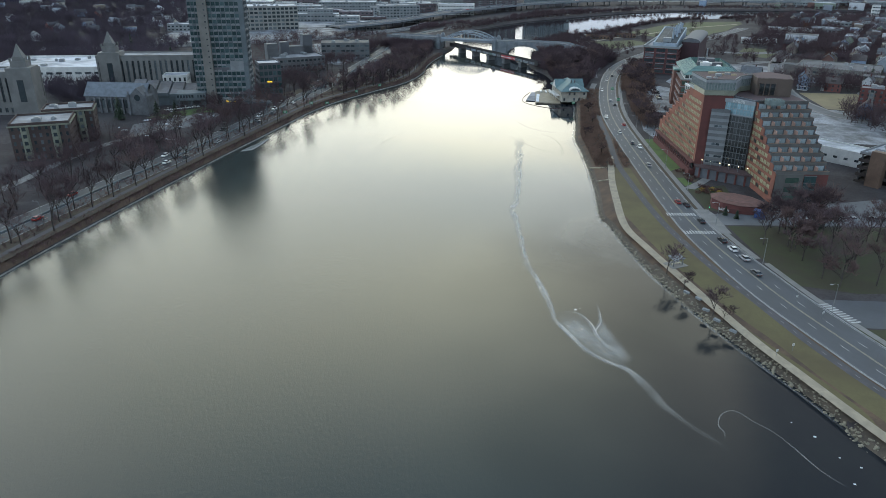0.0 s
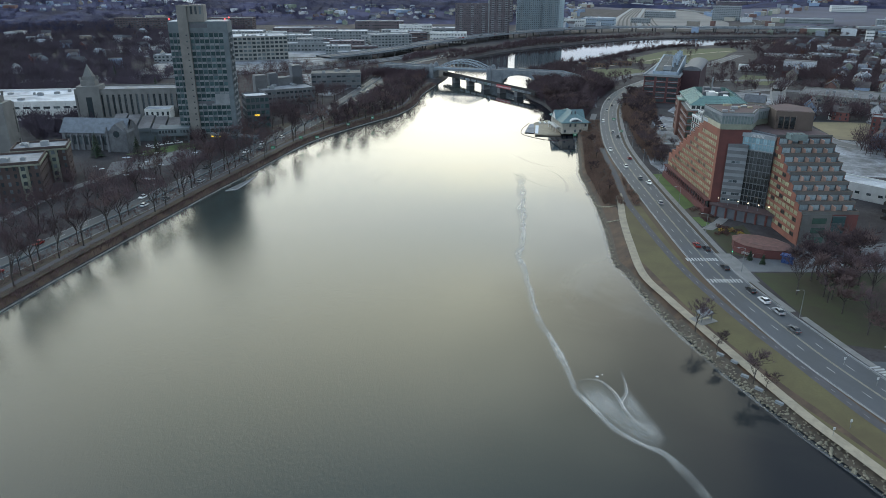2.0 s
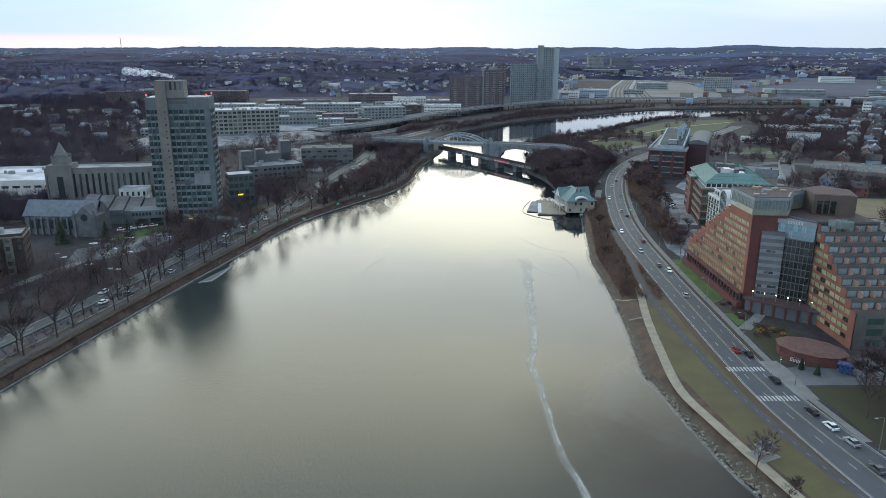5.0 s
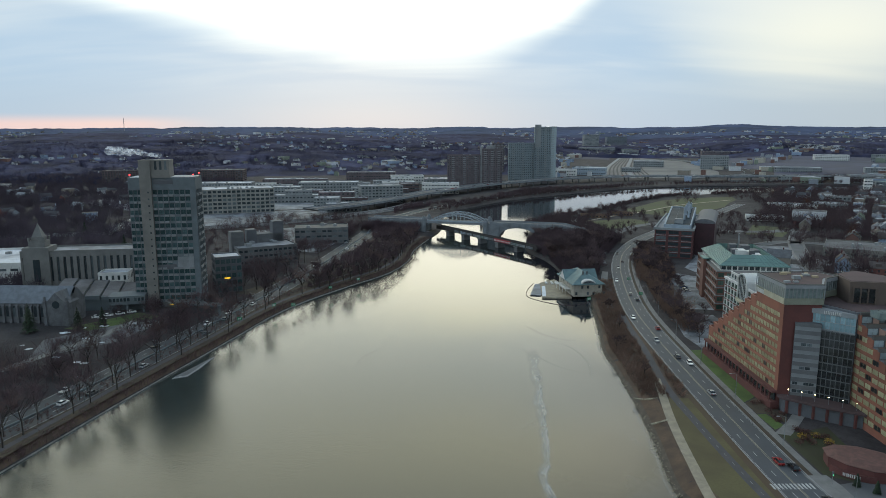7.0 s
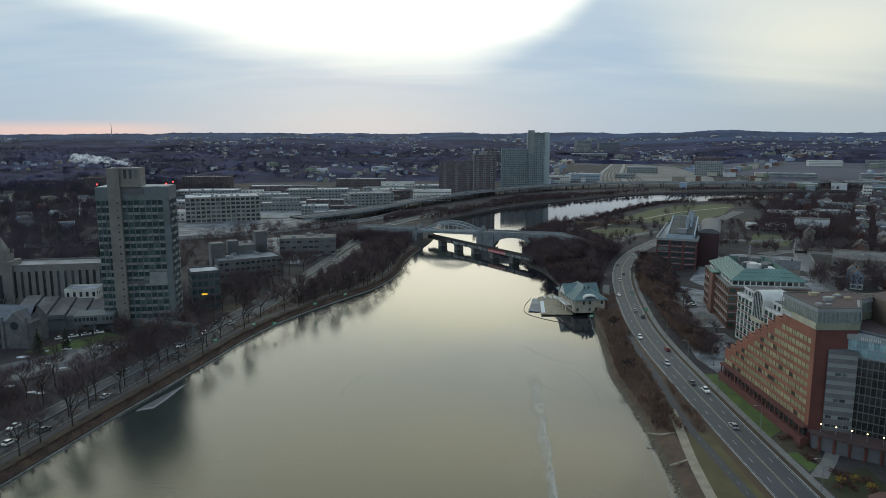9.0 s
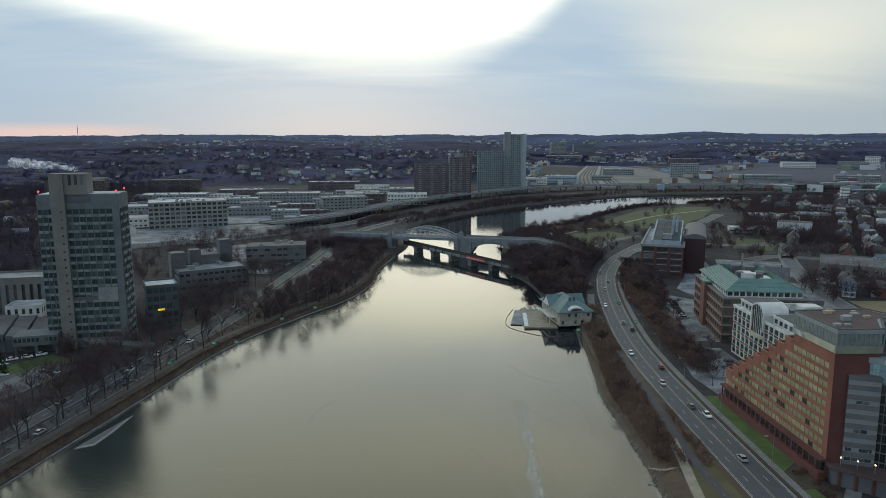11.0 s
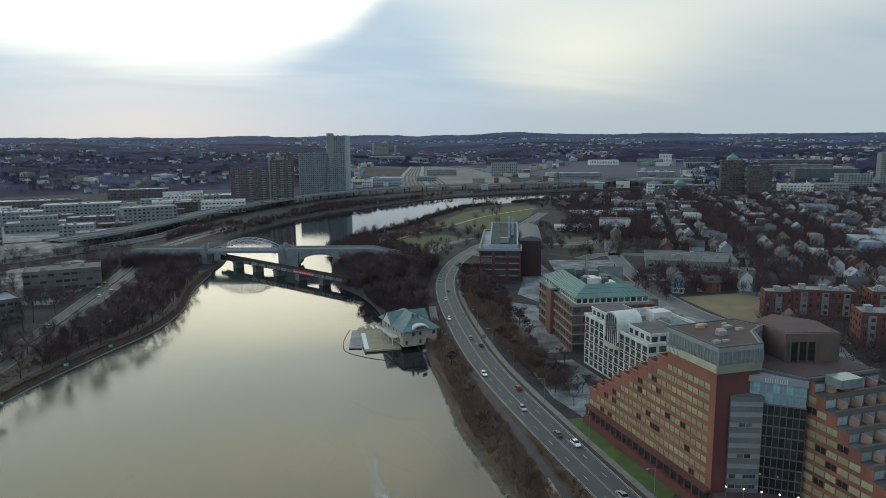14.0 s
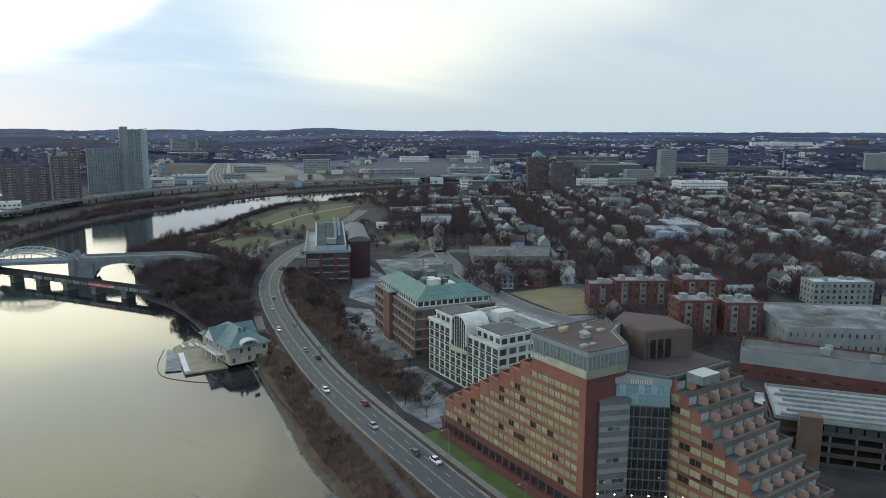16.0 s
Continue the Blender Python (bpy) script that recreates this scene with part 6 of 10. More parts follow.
        a.face([(xa, 0.1, za), (xa, 14.4, za), (xb, 14.4, zb), (xb, 0.1, zb)])
    part("concrete_arch", a, st, e, "pale concrete arch span")
    p = MB()
    p.box(x1, 0.1, -3, x1 + 3, 14.4, 10.6)
    part("abutment", p, st, e)
    p = MB()
    p.box(-60, 0.1, -1, -5.3, 14.4, 10.6)
    part("approach_wall", p, st, e)
    p = MB()
    p.box(x1 + 3, 0.1, -1, 125, 14.4, 10.6)
    part("approach_wall", p, st, e)
    # the road comes down to the riverside drive between low walls
    for y0, y1, up, m, nm in ((-0.6, -0.1, 1.3, st, "ramp_wall"), (14.6, 15.1, 1.3, st, "ramp_wall"), (-0.1, 14.6, 0.15, M["asphalt_old"], "ramp_road")):
        p = MB()
        za, zb = 12.6 + up, 3.6 + up
        q = [(125, y0, za), (168, y0, zb), (168, y1, zb), (125, y1, za)]
        p.face(q)
        for (ax, ay, az_), (bx, by, bz) in zip(q, q[1:] + q[:1]):
            p.face([(ax, ay, 1), (bx, by, 1), (bx, by, bz), (ax, ay, az_)])
        part(nm, p, m, e)


road_bridge()


def rail_bridge():
    a, c = Vector((0, 742, 0)), Vector((76, 619, 0))
    d = (c - a).normalized()
    ang = math.degrees(math.atan2(d.y, d.x))
    L = (c - a).length
    e = thing("rail_bridge", pose(a.x, a.y, 0, 0, 0, ang), "dark rusty railway girder bridge with painted panels", "bridge")
    b = MB()
    b.box(0, -2.2, 5.0, L, 2.2, 6.2)
    part("deck", b, M["rust_steel"], e)
    for y in (-2.5, 2.3):
        b = MB()
        b.box(0, y, 4.4, L, y + 0.2, 7.9)
        for i in range(40):
            b.box(i * L / 40, y - 0.12, 4.4, i * L / 40 + 0.18, y + 0.32, 7.9)
        part("girder", b, M["rust_steel"], e)
    mat("graffiti_red", (0.36, 0.035, 0.045), 0.6, 0.2, 0.8, 6.0)
    graf = [("graffiti_red", 90, 112), ("steel_blue", 76, 82), ("grey_panel", 60, 70), ("copper_green", 112, 120), ("grey_panel", 124, 131), ("steel_blue", 40, 48), ("grey_panel", 50, 58), ("copper_green", 71, 75), ("slate", 83, 89), ("steel_blue", 113, 118), ("grey_panel", 120, 123), ("slate", 132, 140), ("slate", 30, 37)]
    for m, x0, x1 in graf:
        b = MB()
        b.box(x0, -2.56, 4.9, x1, -2.51, 7.4 if m == "graffiti_red" else 6.8)
        pn = part("painted_panel", b, M[m], e, "painted panel on the girder")
        n = max(3, round((x1 - x0) / 1.8))
        for i in range(n):
            w = MB()
            xx = x0 + (i + 0.2) * (x1 - x0) / n
            w.box(xx, -2.64, 5.4, xx + (x1 - x0) / n * 0.55, -2.57, 6.4)
            part("paint_bar", w, M["white_paint"] if m == "graffiti_red" else M["concrete_dark"] if m != "grey_panel" else M["slate"], pn)
    for i in range(5):
        x = 20 + i * 25
        b = MB()
        b.prism([(x - 2.0, -3.4), (x + 2.0, -3.4), (x + 2.0, 3.4), (x - 2.0, 3.4)], -3, 3.9)
        b.box(x - 2.6, -3.9, 3.7, x + 2.6, 3.9, 4.4)
        part("pier", b, M["concrete_dark"], e)


rail_bridge()


def viaduct():
    line = smooth_line([(-138, 846), (-80, 918), (-14, 1043), (60, 1150), (137, 1235), (223, 1300), (330, 1345), (440, 1350), (540, 1340), (700, 1345), (950, 1360)], 12)
    e = thing("viaduct", pose(0, 0, 0), "long grey elevated motorway along the river", "viaduct")
    b = MB()
    ribbon(b, line, -12, 12, 11.0, 0, 1.4)
    for o in (-12.2, 12.2):
        ribbon(b, line, o - 0.25, o + 0.25, 12.0, 0, 2.4)
    part("deck", b, M["bridge_stone"], e)
    b = MB()
    ribbon(b, line, -11.6, 11.6, 11.06)
    part("roadway", b, M["asphalt_old"], e)
    b = MB()
    ribbon(b, line, -0.3, 0.3, 11.9, 0, 0.8)
    part("median", b, M["kerb"], e)
    b = MB()
    ribbon(b, line, -11, 11, 9.55)
    part("soffit", b, M["grey_dark"], e)
    for i in range(4, len(line), 3):
        p, s = line[i], side(line, i)
        for o in (-8, 8):
            q = p + s * o
            m = MB()
            m.box(-0.9, -0.9, 0.5, 0.9, 0.9, 9.0)
            part("column", m, M["concrete_dark"], e, "", Matrix.Translation((q.x, q.y, 0)))
        m = MB()
        m.box(-10.5, -0.9, 8.9, 10.5, 0.9, 9.7)
        part("crossbeam", m, M["concrete_dark"], e, "", Matrix.Translation((p.x, p.y, 0)) @ Matrix.Rotation(math.atan2(s.y, s.x), 4, "Z"))
    return line


viaduct_line = viaduct()
pike_line = smooth_line([(-26, 985), (-52, 915), (-88, 868), (-135, 815), (-190, 776), (-280, 735), (-400, 700)], 10)
for o0, o1, nm, m, lb, ct in ((-9.0, 9.0, "turnpike", "asphalt_old", "wide grey motorway running below the viaduct", "road"),):
    b = MB()
    ribbon(b, pike_line, o0, o1, LAND + 0.5, 0, 0.6)
    setting(nm, b, M[m], lb, ct)
b = MB()
for o in (-9.3, 0.0, 9.3):
    ribbon(b, pike_line, o - 0.25, o + 0.25, LAND + 1.4, 0, 1.2)
setting("turnpike_barrier", b, M["kerb"], "pale concrete barriers along the motorway", "barrier")

# ---------------------------------------------------------------- towers and blocks farther off
def dorm(x, y, w, d, rot, h, label, mt="brick_mauve"):
    e = block("residence_tower", label, x, y, w, d, rot, h, round(h / 3.2), round(w / 3.4), round(d / 3.4), M[mt], M["glass"], M["roof_grey"], 1.7, 1.5, z0=2.2, single=False, category="tower", group="residence towers", units=2)
    for i in range(3):
        xx = -w / 2 + (i + 0.5) * w / 3
        if "balcony" not in PANES:
            b = MB()
            b.box(-2.2, -0.9, 0.2, 2.2, -0.01, 0.35)
            b.box(-2.2, -0.9, 0.35, 2.2, -0.8, 1.2)
            b.box(-2.2, -0.8, 0.35, -2.1, -0.01, 1.2)
            b.box(2.1, -0.8, 0.35, 2.2, -0.01, 1.2)
            PANES["balcony"] = b.mesh("balcony", M["grey_panel"])
        for f in range(round(h / 3.2)):
            part("balcony", PANES["balcony"], None, e, "", Matrix.Translation((xx, -d / 2, f * 3.2)))
    return e


rq = random.Random(61)
YARD = ("low brick warehouse with a patchy snowy roof", "small white workshop near the viaduct", "grey metal storehouse with a flat roof", "pale concrete garage beside the tracks", "brown loft with rows of windows")
yard_spots = []
while len(yard_spots) < 20:
    x, y = rq.uniform(-345, -5), rq.uniform(850, 1270)
    vx = float(np.interp(y, [690, 760, 830, 918, 1043, 1150, 1235], [-330, -230, -150, -80, -14, 60, 137]))
    if x > vx - 40 or any(abs(x - a) + abs(y - b) < 52 for a, b in yard_spots) or abs(x + 232) < 62 and abs(y - 905) < 60:
        continue
    yard_spots.append((x, y))
for i, (x, y) in enumerate(yard_spots):
    k = i % 5
    block("warehouse", YARD[k], x, y, rq.uniform(24, 46), rq.uniform(16, 26), rq.uniform(2, 14), rq.uniform(7, 17), 2 + i % 3, 8, 5, M[("brick_mauve", "white_paint", "grey_panel", "concrete_pale", "brick_far")[k]], M["glass"], M[("roof_snow", "roof_snow", "roof_grey", "roof_snow", "roof_grey")[k]], 2.4, 1.6, single=False, group="warehouses", units=3)
dorm(45, 1212, 54, 18, -3, 52, "brown brick residence slab with white balcony rows")
e = dorm(88, 1206, 32, 22, -3, 62, "brown brick residence tower with white balcony rows")
b = MB()
b.box(-18, -10, 0, -14, 10, 66)
b.box(-8, -4, 62, 4, 5, 67)
part("stair_tower", b, M["concrete_pale"], e)
dorm(158, 1372, 52, 20, -4, 67, "blue-grey residence slab with many small windows", "tower_blue")
e = dorm(197, 1366, 38, 24, -4, 95, "tall blue-grey residence tower with a slanted glass crown", "tower_blue")
b = MB()
b.box(-18, -12.4, 60, -8, 8, 100)
part("crown", b, M["concrete_pale"], e)
b = MB()
b.face([(-8, -13, 95), (20, -13, 97.5), (20, 12, 97.5), (-8, 12, 95)])
b.face([(-8, -13, 94.4), (-8, 12, 94.4), (20, 12, 96.9), (20, -13, 96.9)])
b.face([(-8, -13, 94.4), (20, -13, 96.9), (20, -13, 97.5), (-8, -13, 95)])
b.box(10, -12.6, 4, 18.8, -12.05, 95)
part("slanted_roof", b, M["glass_pale"], e)
dorm(130, 1560, 24, 22, 0, 62, "dark brown residence tower behind the slabs", "brick_mauve")
FAR = [
    # x, y, width, depth, turn, height, floors, wall, roof, label
    (6, 1122, 54, 26, -3, 15, 3, "white_paint", "roof_snow", "low white office with a snowy flat roof"),
    (260, 1488, 40, 26, -18, 13, 2, "white_paint", "roof_snow", "long white sports hall beside the tracks"),
    (318, 1530, 62, 40, -18, 14, 2, "steel_blue", "roof_snow", "grey-blue arena with a pale roof"),
    (412, 895, 50, 26, -20, 7, 1, "white_paint", "roof_snow", "low white hall among bare trees"),
    (452, 888, 34, 24, -20, 9, 2, "concrete_pale", "roof_snow", "low pale hall with a snowy roof"),
    (338, 806, 36, 14, -20, 5, 1, "white_paint", "roof_snow", "low white shed near the park"),
    (550, 965, 96, 26, -24, 8, 2, "concrete_pale", "roof_grey", "long pale hall behind the houses"),
    (609, 1072, 10, 10, -24, 22, 5, "white_paint", "roof_snow", "slim white stair tower"),
    (751, 1195, 96, 26, -20, 9, 2, "slate", "copper_green", "long hall with a dull green roof"),
    (785, 1300, 120, 30, -20, 12, 2, "concrete_pale", "roof_grey", "wide grey warehouse by the river"),
    (1214, 1890, 34, 26, -34, 30, 8, "white_paint", "roof_snow", "white office tower far across town"),
    (1150, 1870, 70, 30, -34, 19, 5, "concrete_pale", "roof_grey", "pale office block with dark window rows"),
    (1250, 1790, 80, 30, -34, 22, 6, "grey_dark", "roof_snow", "dark glass office block with lit edges"),
    (1405, 1615, 170, 40, -38, 19, 5, "concrete_dark", "roof_grey", "wide colonnaded stadium wall"),
    (870, 1200, 60, 30, -30, 15, 4, "brick_mauve", "roof_snow", "brown office block with a pale roof"),
    (985, 1062, 50, 24, -32, 28, 8, "concrete_pale", "roof_dark", "grey apartment block beside the pale tower"),
    (1365, 1245, 110, 36, -42, 21, 4, "concrete_dark", "roof_grey", "long grey research block"),
    (1380, 1130, 160, 40, -46, 18, 4, "brick_mauve", "roof_dark", "long dark brick block"),
    (1250, 940, 120, 40, -48, 13, 3, "brick_mauve", "roof_grey", "low dark brick mill"),
    (642, 2992, 60, 40, 0, 52, 10, "concrete_pale", "roof_snow", "pale office tower near the hills"),
    (783, 3138, 84, 40, 0, 36, 7, "slate", "roof_snow", "blue-grey glass office near the hills"),
    (672, 2513, 50, 30, 0, 16, 4, "concrete_pale", "roof_snow", "pale terminal beyond the rail yard"),
    (2700, 1900, 120, 40, -40, 18, 4, "white_paint", "roof_snow", "white campus block on the far slope"),
    (2830, 1850, 120, 40, -40, 18, 4, "white_paint", "roof_snow", "white hospital block on the far slope"),
    (2898, 1648, 90, 40, -50, 26, 7, "brick_far", "roof_dark", "red brick slab on the far slope"),
    (2000, 1345, 14, 14, -50, 22, 5, "white_paint", "roof_snow", "slim white tower across town"),
    (600, 2700, 130, 50, -10, 16, 3, "concrete_pale", "roof_snow", "long pale warehouse up the valley"),
    (900, 2300, 120, 40, -15, 14, 3, "brick_mauve", "roof_snow", "brown warehouse with a snowy roof"),
    (1050, 1950, 80, 40, -20, 16, 4, "white_paint", "roof_snow", "white apartment block by the motorway"),
    (1180, 1700, 70, 34, -28, 14, 4, "concrete_pale", "roof_snow", "pale apartment block by the motorway"),
    (-215, 1068, 52, 30, 4, 15, 4, "concrete_pale", "roof_snow", "beige loft with a snowy roof"),
    (-158, 1125, 86, 34, 3, 17, 4, "concrete_pale", "roof_snow", "long pale industrial building with a flat roof"),
    (-74, 1000, 54, 34, 14, 22, 6, "concrete_pale", "roof_grey", "pale brick loft with large windows"),
    (-50, 1300, 56, 30, 4, 14, 3, "white_paint", "roof_grey", "modern white building with dark windows"),
    (0, 1262, 40, 40, 0, 12, 2, "concrete_pale", "roof_snow", "low hall with a rounded white roof"),
    (-300, 1010, 80, 36, 6, 12, 3, "concrete_pale", "roof_snow", "low industrial hall under old snow"),
    (-330, 1180, 90, 40, 6, 12, 3, "concrete_pale", "roof_snow", "wide pale industrial hall with a snowy roof"),
    (-240, 1260, 90, 36, 4, 12, 3, "brick_mauve", "roof_snow", "brown brick hall with a snowy roof"),
    (-120, 1400, 90, 30, 2, 14, 3, "brick_mauve", "roof_snow", "long brick building under thin snow"),
    (-390, 1380, 80, 40, 5, 20, 6, "brick_far", "roof_dark", "red brick apartment slab on the rise"),
    (-520, 1300, 90, 24, 5, 24, 7, "brick_far", "roof_dark", "long red brick apartment slab"),
    (768, 1030, 32, 22, -32, 47, 14, "brick_far", "roof_dark", "dark brick apartment tower with teal glass"),
    (762, 1082, 34, 22, -32, 54, 16, "brick_far", "copper_green", "brown tower with a green pyramid roof"),
    (1104, 1100, 30, 24, -32, 60, 17, "concrete_pale", "roof_grey", "pale ribbed apartment tower"),
    (1465, 1245, 40, 26, -42, 47, 13, "concrete_pale", "roof_grey", "plain pale office tower"),
    (1612, 960, 40, 26, -55, 44, 12, "concrete_pale", "roof_grey", "pale apartment tower far across town"),
    (1100, 1230, 110, 40, -32, 28, 7, "grey_dark", "roof_grey", "wide dark glass-fronted office block"),
    (850, 1045, 46, 30, -32, 17, 4, "white_paint", "roof_snow", "white office with a flat roof"),
    (897, 1020, 40, 26, -32, 18, 4, "concrete_pale", "roof_grey", "pale office with a stepped roof"),
    (965, 920, 74, 44, -32, 17, 4, "white_paint", "roof_snow", "large white building with a curved snowy roof"),
    (1230, 1420, 120, 40, -35, 20, 5, "limestone", "roof_dark", "wide limestone stadium wing"),
    (640, 1700, 60, 30, -20, 30, 8, "grey_panel", "roof_grey", "grey office block under construction"),
    (-270, 905, 60, 30, 10, 10, 2, "white_paint", "roof_snow", "low white hall under thin snow"),
    (-110, 905, 40, 26, 12, 9, 2, "concrete_pale", "roof_snow", "low pale hall beside the elevated road"),
    (-60, 1195, 50, 26, 4, 11, 2, "white_paint", "roof_snow", "white hall with a flat snowy roof"),
    (-180, 1000, 60, 26, 6, 10, 2, "concrete_pale", "roof_snow", "pale hall with parked trucks nearby"),
    (-70, 1085, 34, 24, 6, 12, 3, "brick_red", "roof_grey", "small red brick loft near the viaduct"),
    (-300, 1105, 60, 26, 6, 12, 3, "grey_panel", "roof_snow", "grey metal hall with a snowy roof"),
    (420, 1600, 40, 22, -10, 9, 2, "concrete_pale", "roof_snow", "low depot at the rail yard"),
    (760, 1560, 90, 30, -20, 10, 2, "concrete_pale", "roof_snow", "long pale shed beside the rail yard"),
    (900, 1480, 80, 30, -25, 12, 3, "concrete_pale", "roof_snow", "long pale warehouse by the river bend"),
    (640, 1330, 60, 24, -20, 9, 2, "concrete_pale", "roof_snow", "low boathouse hall across the river"),
    (520, 1800, 70, 40, -20, 14, 3, "concrete_pale", "roof_snow", "pale warehouse near the rail yard"),
]
for i, (x, y, w, d, rot, h, fl, wm, rm, lb) in enumerate(FAR):
    e = block("tower_block" if h > 40 else "city_block", lb, x, y, w, d, rot, h, fl, max(3, round(w / 4.5)), max(3, round(d / 4.5)), M[wm], M["glass_teal"] if "teal" in lb or "dark glass" in lb else M["glass"], M[rm], 2.6, 1.7, z0=max(2.0, hill_height(x, y) - 1.5), single=False, category="building", group="city blocks", units=4)
    if rm == "copper_green":
        b = MB()
        for s in range(4):
            q = [(-8, -8), (8, -8), (8, 8), (-8, 8)]
            b.face([(*q[s], h + 4), (*q[(s + 1) % 4], h + 4), (0, 0, h + 11)])
        b.box(-8, -8, h, 8, 8, h + 4)
        part("pyramid_roof", b, M["copper_green"], e)
# ---------------------------------------------------------------- blocks behind the hotel
def brick_flats(x, y, w, d, rot, h, m, label):
    e = block("brick_apartments", label, x, y, w, d, rot, h, 5, max(3, round(w / 3.3)), max(2, round(d / 3.6)), M[m], M["glass"], M["roof_grey"], 1.3, 1.7, category="apartments", group="brick apartments", units=3)
    n = max(1, round(w / 11))
    for i in range(n):
        cx = -w / 2 + (i + 0.5) * w / n
        b = MB()
        b.prism([(cx - 1.7, -d / 2), (cx - 1.1, -d / 2 - 0.9), (cx + 1.1, -d / 2 - 0.9), (cx + 1.7, -d / 2)], 2.8, h - 0.6)
        bay = part("bay", b, M["limestone"], e, "pale projecting bay")
        for f in range(4):
            g = MB()
            g.box(cx - 0.8, -d / 2 - 0.95, 3.6 + f * h / 5, cx + 0.8, -d / 2 - 0.88, 5.2 + f * h / 5)
            part("bay_window", g, M["glass"], bay)
        b = MB()
        b.box(cx - 1.6, -1.5, h + 0.05, cx + 1.6, 1.5, h + 2.6)
        part("roof_shed", b, M["grey_panel"], e)


brick_flats(296, 458, 30, 14, -32, 15, "brick_red", "red brick apartment block with pale bays")
brick_flats(322, 440, 22, 15, -32, 16, "brick_red", "red brick apartment block with roof sheds")
brick_flats(276, 408, 18, 15, -32, 17, "brick_red", "red brick apartment house near the green")
brick_flats(294, 396, 18, 15, -32, 16, "brick_red", "dark red brick apartment house beside the depot")
brick_flats(278, 470, 14, 12, -32, 13, "brick_red", "orange brick apartment house near the field")
block("depot", "large low depot with a dark snowy roof", 331, 358, 80, 46, -39, 11, 2, 26, 15, M["concrete_pale"], M["glass"], M["roof_streak"], 0.8, 1.9, single=False, category="depot", units=6)
hall_long = block("long_hall", "long grey and brick hall with a flat roof", 261, 335, 60, 16, -60, 12, 2, 15, 4, M["brick_red"], M["glass"], M["roof_dark"], 2.2, 1.0, single=False, category="hall", units=3)
cl = MB()
for x0, y0, x1, y1 in ((-30.15, -8.15, 30.15, -8.01), (-30.15, 8.01, 30.15, 8.15), (-30.15, -8.01, -30.01, 8.01), (30.01, -8.01, 30.15, 8.01)):
    cl.box(x0, y0, 6.4, x1, y1, 12.7)
part("cladding", cl, M["grey_panel"], hall_long, "grey metal cladding over brick")
pk = thing("parking_garage", pose(213.5, 294, 2.2, 0, 0, -52), "open dark parking garage with a snowy top deck", "garage")
for f in range(5):
    b = MB()
    b.box(-30, -14, f * 3.2, 40, 14, f * 3.2 + 0.35)
    part("floor_slab", b, M["garage_wall"], pk)
    for x0, y0, x1, y1 in ((-30, -14, 40, -13.7), (-30, 13.7, 40, 14), (-30, -13.7, -29.7, 13.7), (39.7, -13.7, 40, 13.7)):
        b = MB()
        b.box(x0, y0, f * 3.2 + 0.35, x1, y1, f * 3.2 + 1.35)
        part("parapet", b, M["concrete_pale"] if f == 4 else M["garage_wall"], pk)
for i in range(11):
    for y in (-13.4, 0, 13.4):
        b = MB()
        b.box(-29 + i * 6.8, y - 0.3, 0, -28.4 + i * 6.8, y + 0.3, 12.8)
        part("column", b, M["concrete_dark"], pk)
b = MB()
b.box(-29.6, -13.6, 13.2, 39.6, 13.6, 13.3)
part("top_deck", b, M["roof_snow"], pk, "snow-covered top deck")
b = MB()
b.box(-24, -17.5, 0, -18, -14.1, 16)
part("stair_tower", b, M["brick_brown"], pk)
for i in range(6):
    b = MB()
    b.box(-28 + (i % 2) * 2, -11.5 + i * 4.2, 13.3, 38 - (i % 3) * 6, -10.0 + i * 4.2, 14.1)
    part("roof_strip", b, M["grey_panel"] if i % 2 else M["roof_grey"], pk)
for i in range(16):
    b = MB()
    b.box(-17 + i * 3.5, -14.12, 11.0, -14 + i * 3.5, -14.02, 12.7)
    part("window", b, M["glass"], pk)
block("supermarket", "long low grey-brown store behind a parking lot", 325, 605, 62, 46, -32, 6.5, 1, 10, 8, M["shaft_stone"], M["glass"], M["roof_dark"], 3.0, 1.6, category="store", units=6)
block("garden_apartments", "pale green and white apartment row with flat roofs", 396, 402, 34, 14, -32, 13, 4, 10, 4, M["concrete_pale"], M["glass"], M["roof_snow"], 1.6, 1.8, single=False, category="apartments", units=3)
block("low_hall", "low white hall with a snowy roof near the hotel", 196, 340, 40, 14, -50, 7, 1, 8, 3, M["white_paint"], M["glass"], M["roof_snow"], 2.0, 1.2, category="hall")
block("yellow_hall", "low hall with a yellow end wall", 178, 352, 12, 8, -50, 6, 1, 3, 2, M["yellow_paint"], M["glass"], M["roof_snow"], 1.2, 1.0, category="hall")
for x, y, h in ((1519, 1112, 52), (1490, 1150, 30), (1455, 1180, 26)):
    e = thing("smokestack", pose(x, y, LAND - 0.3), "tall pale concrete smokestack", "smokestack", "smokestacks")
    b = MB()
    b.tube((0, 0, 0), (0, 0, h), 2.6, 1.7, 10)
    part("shaft", b, M["concrete_pale"], e)
    b = MB()
    b.tube((0, 0, h), (0, 0, h + 1.2), 2.1, 2.1, 10)
    part("rim", b, M["grey_dark"], e)
for x, y, w, d, rot in ((168, 832, 30, 8, -8), (201, 850, 24, 8, -20)):
    block("park_terrace", "low brown-roofed terrace building in the park", x, y, w, d, rot, 3.6, 1, 8, 3, M["brick_brown"], M["glass"], M["roof_red"], 1.6, 1.4, single=False, category="terrace", group="park terraces")

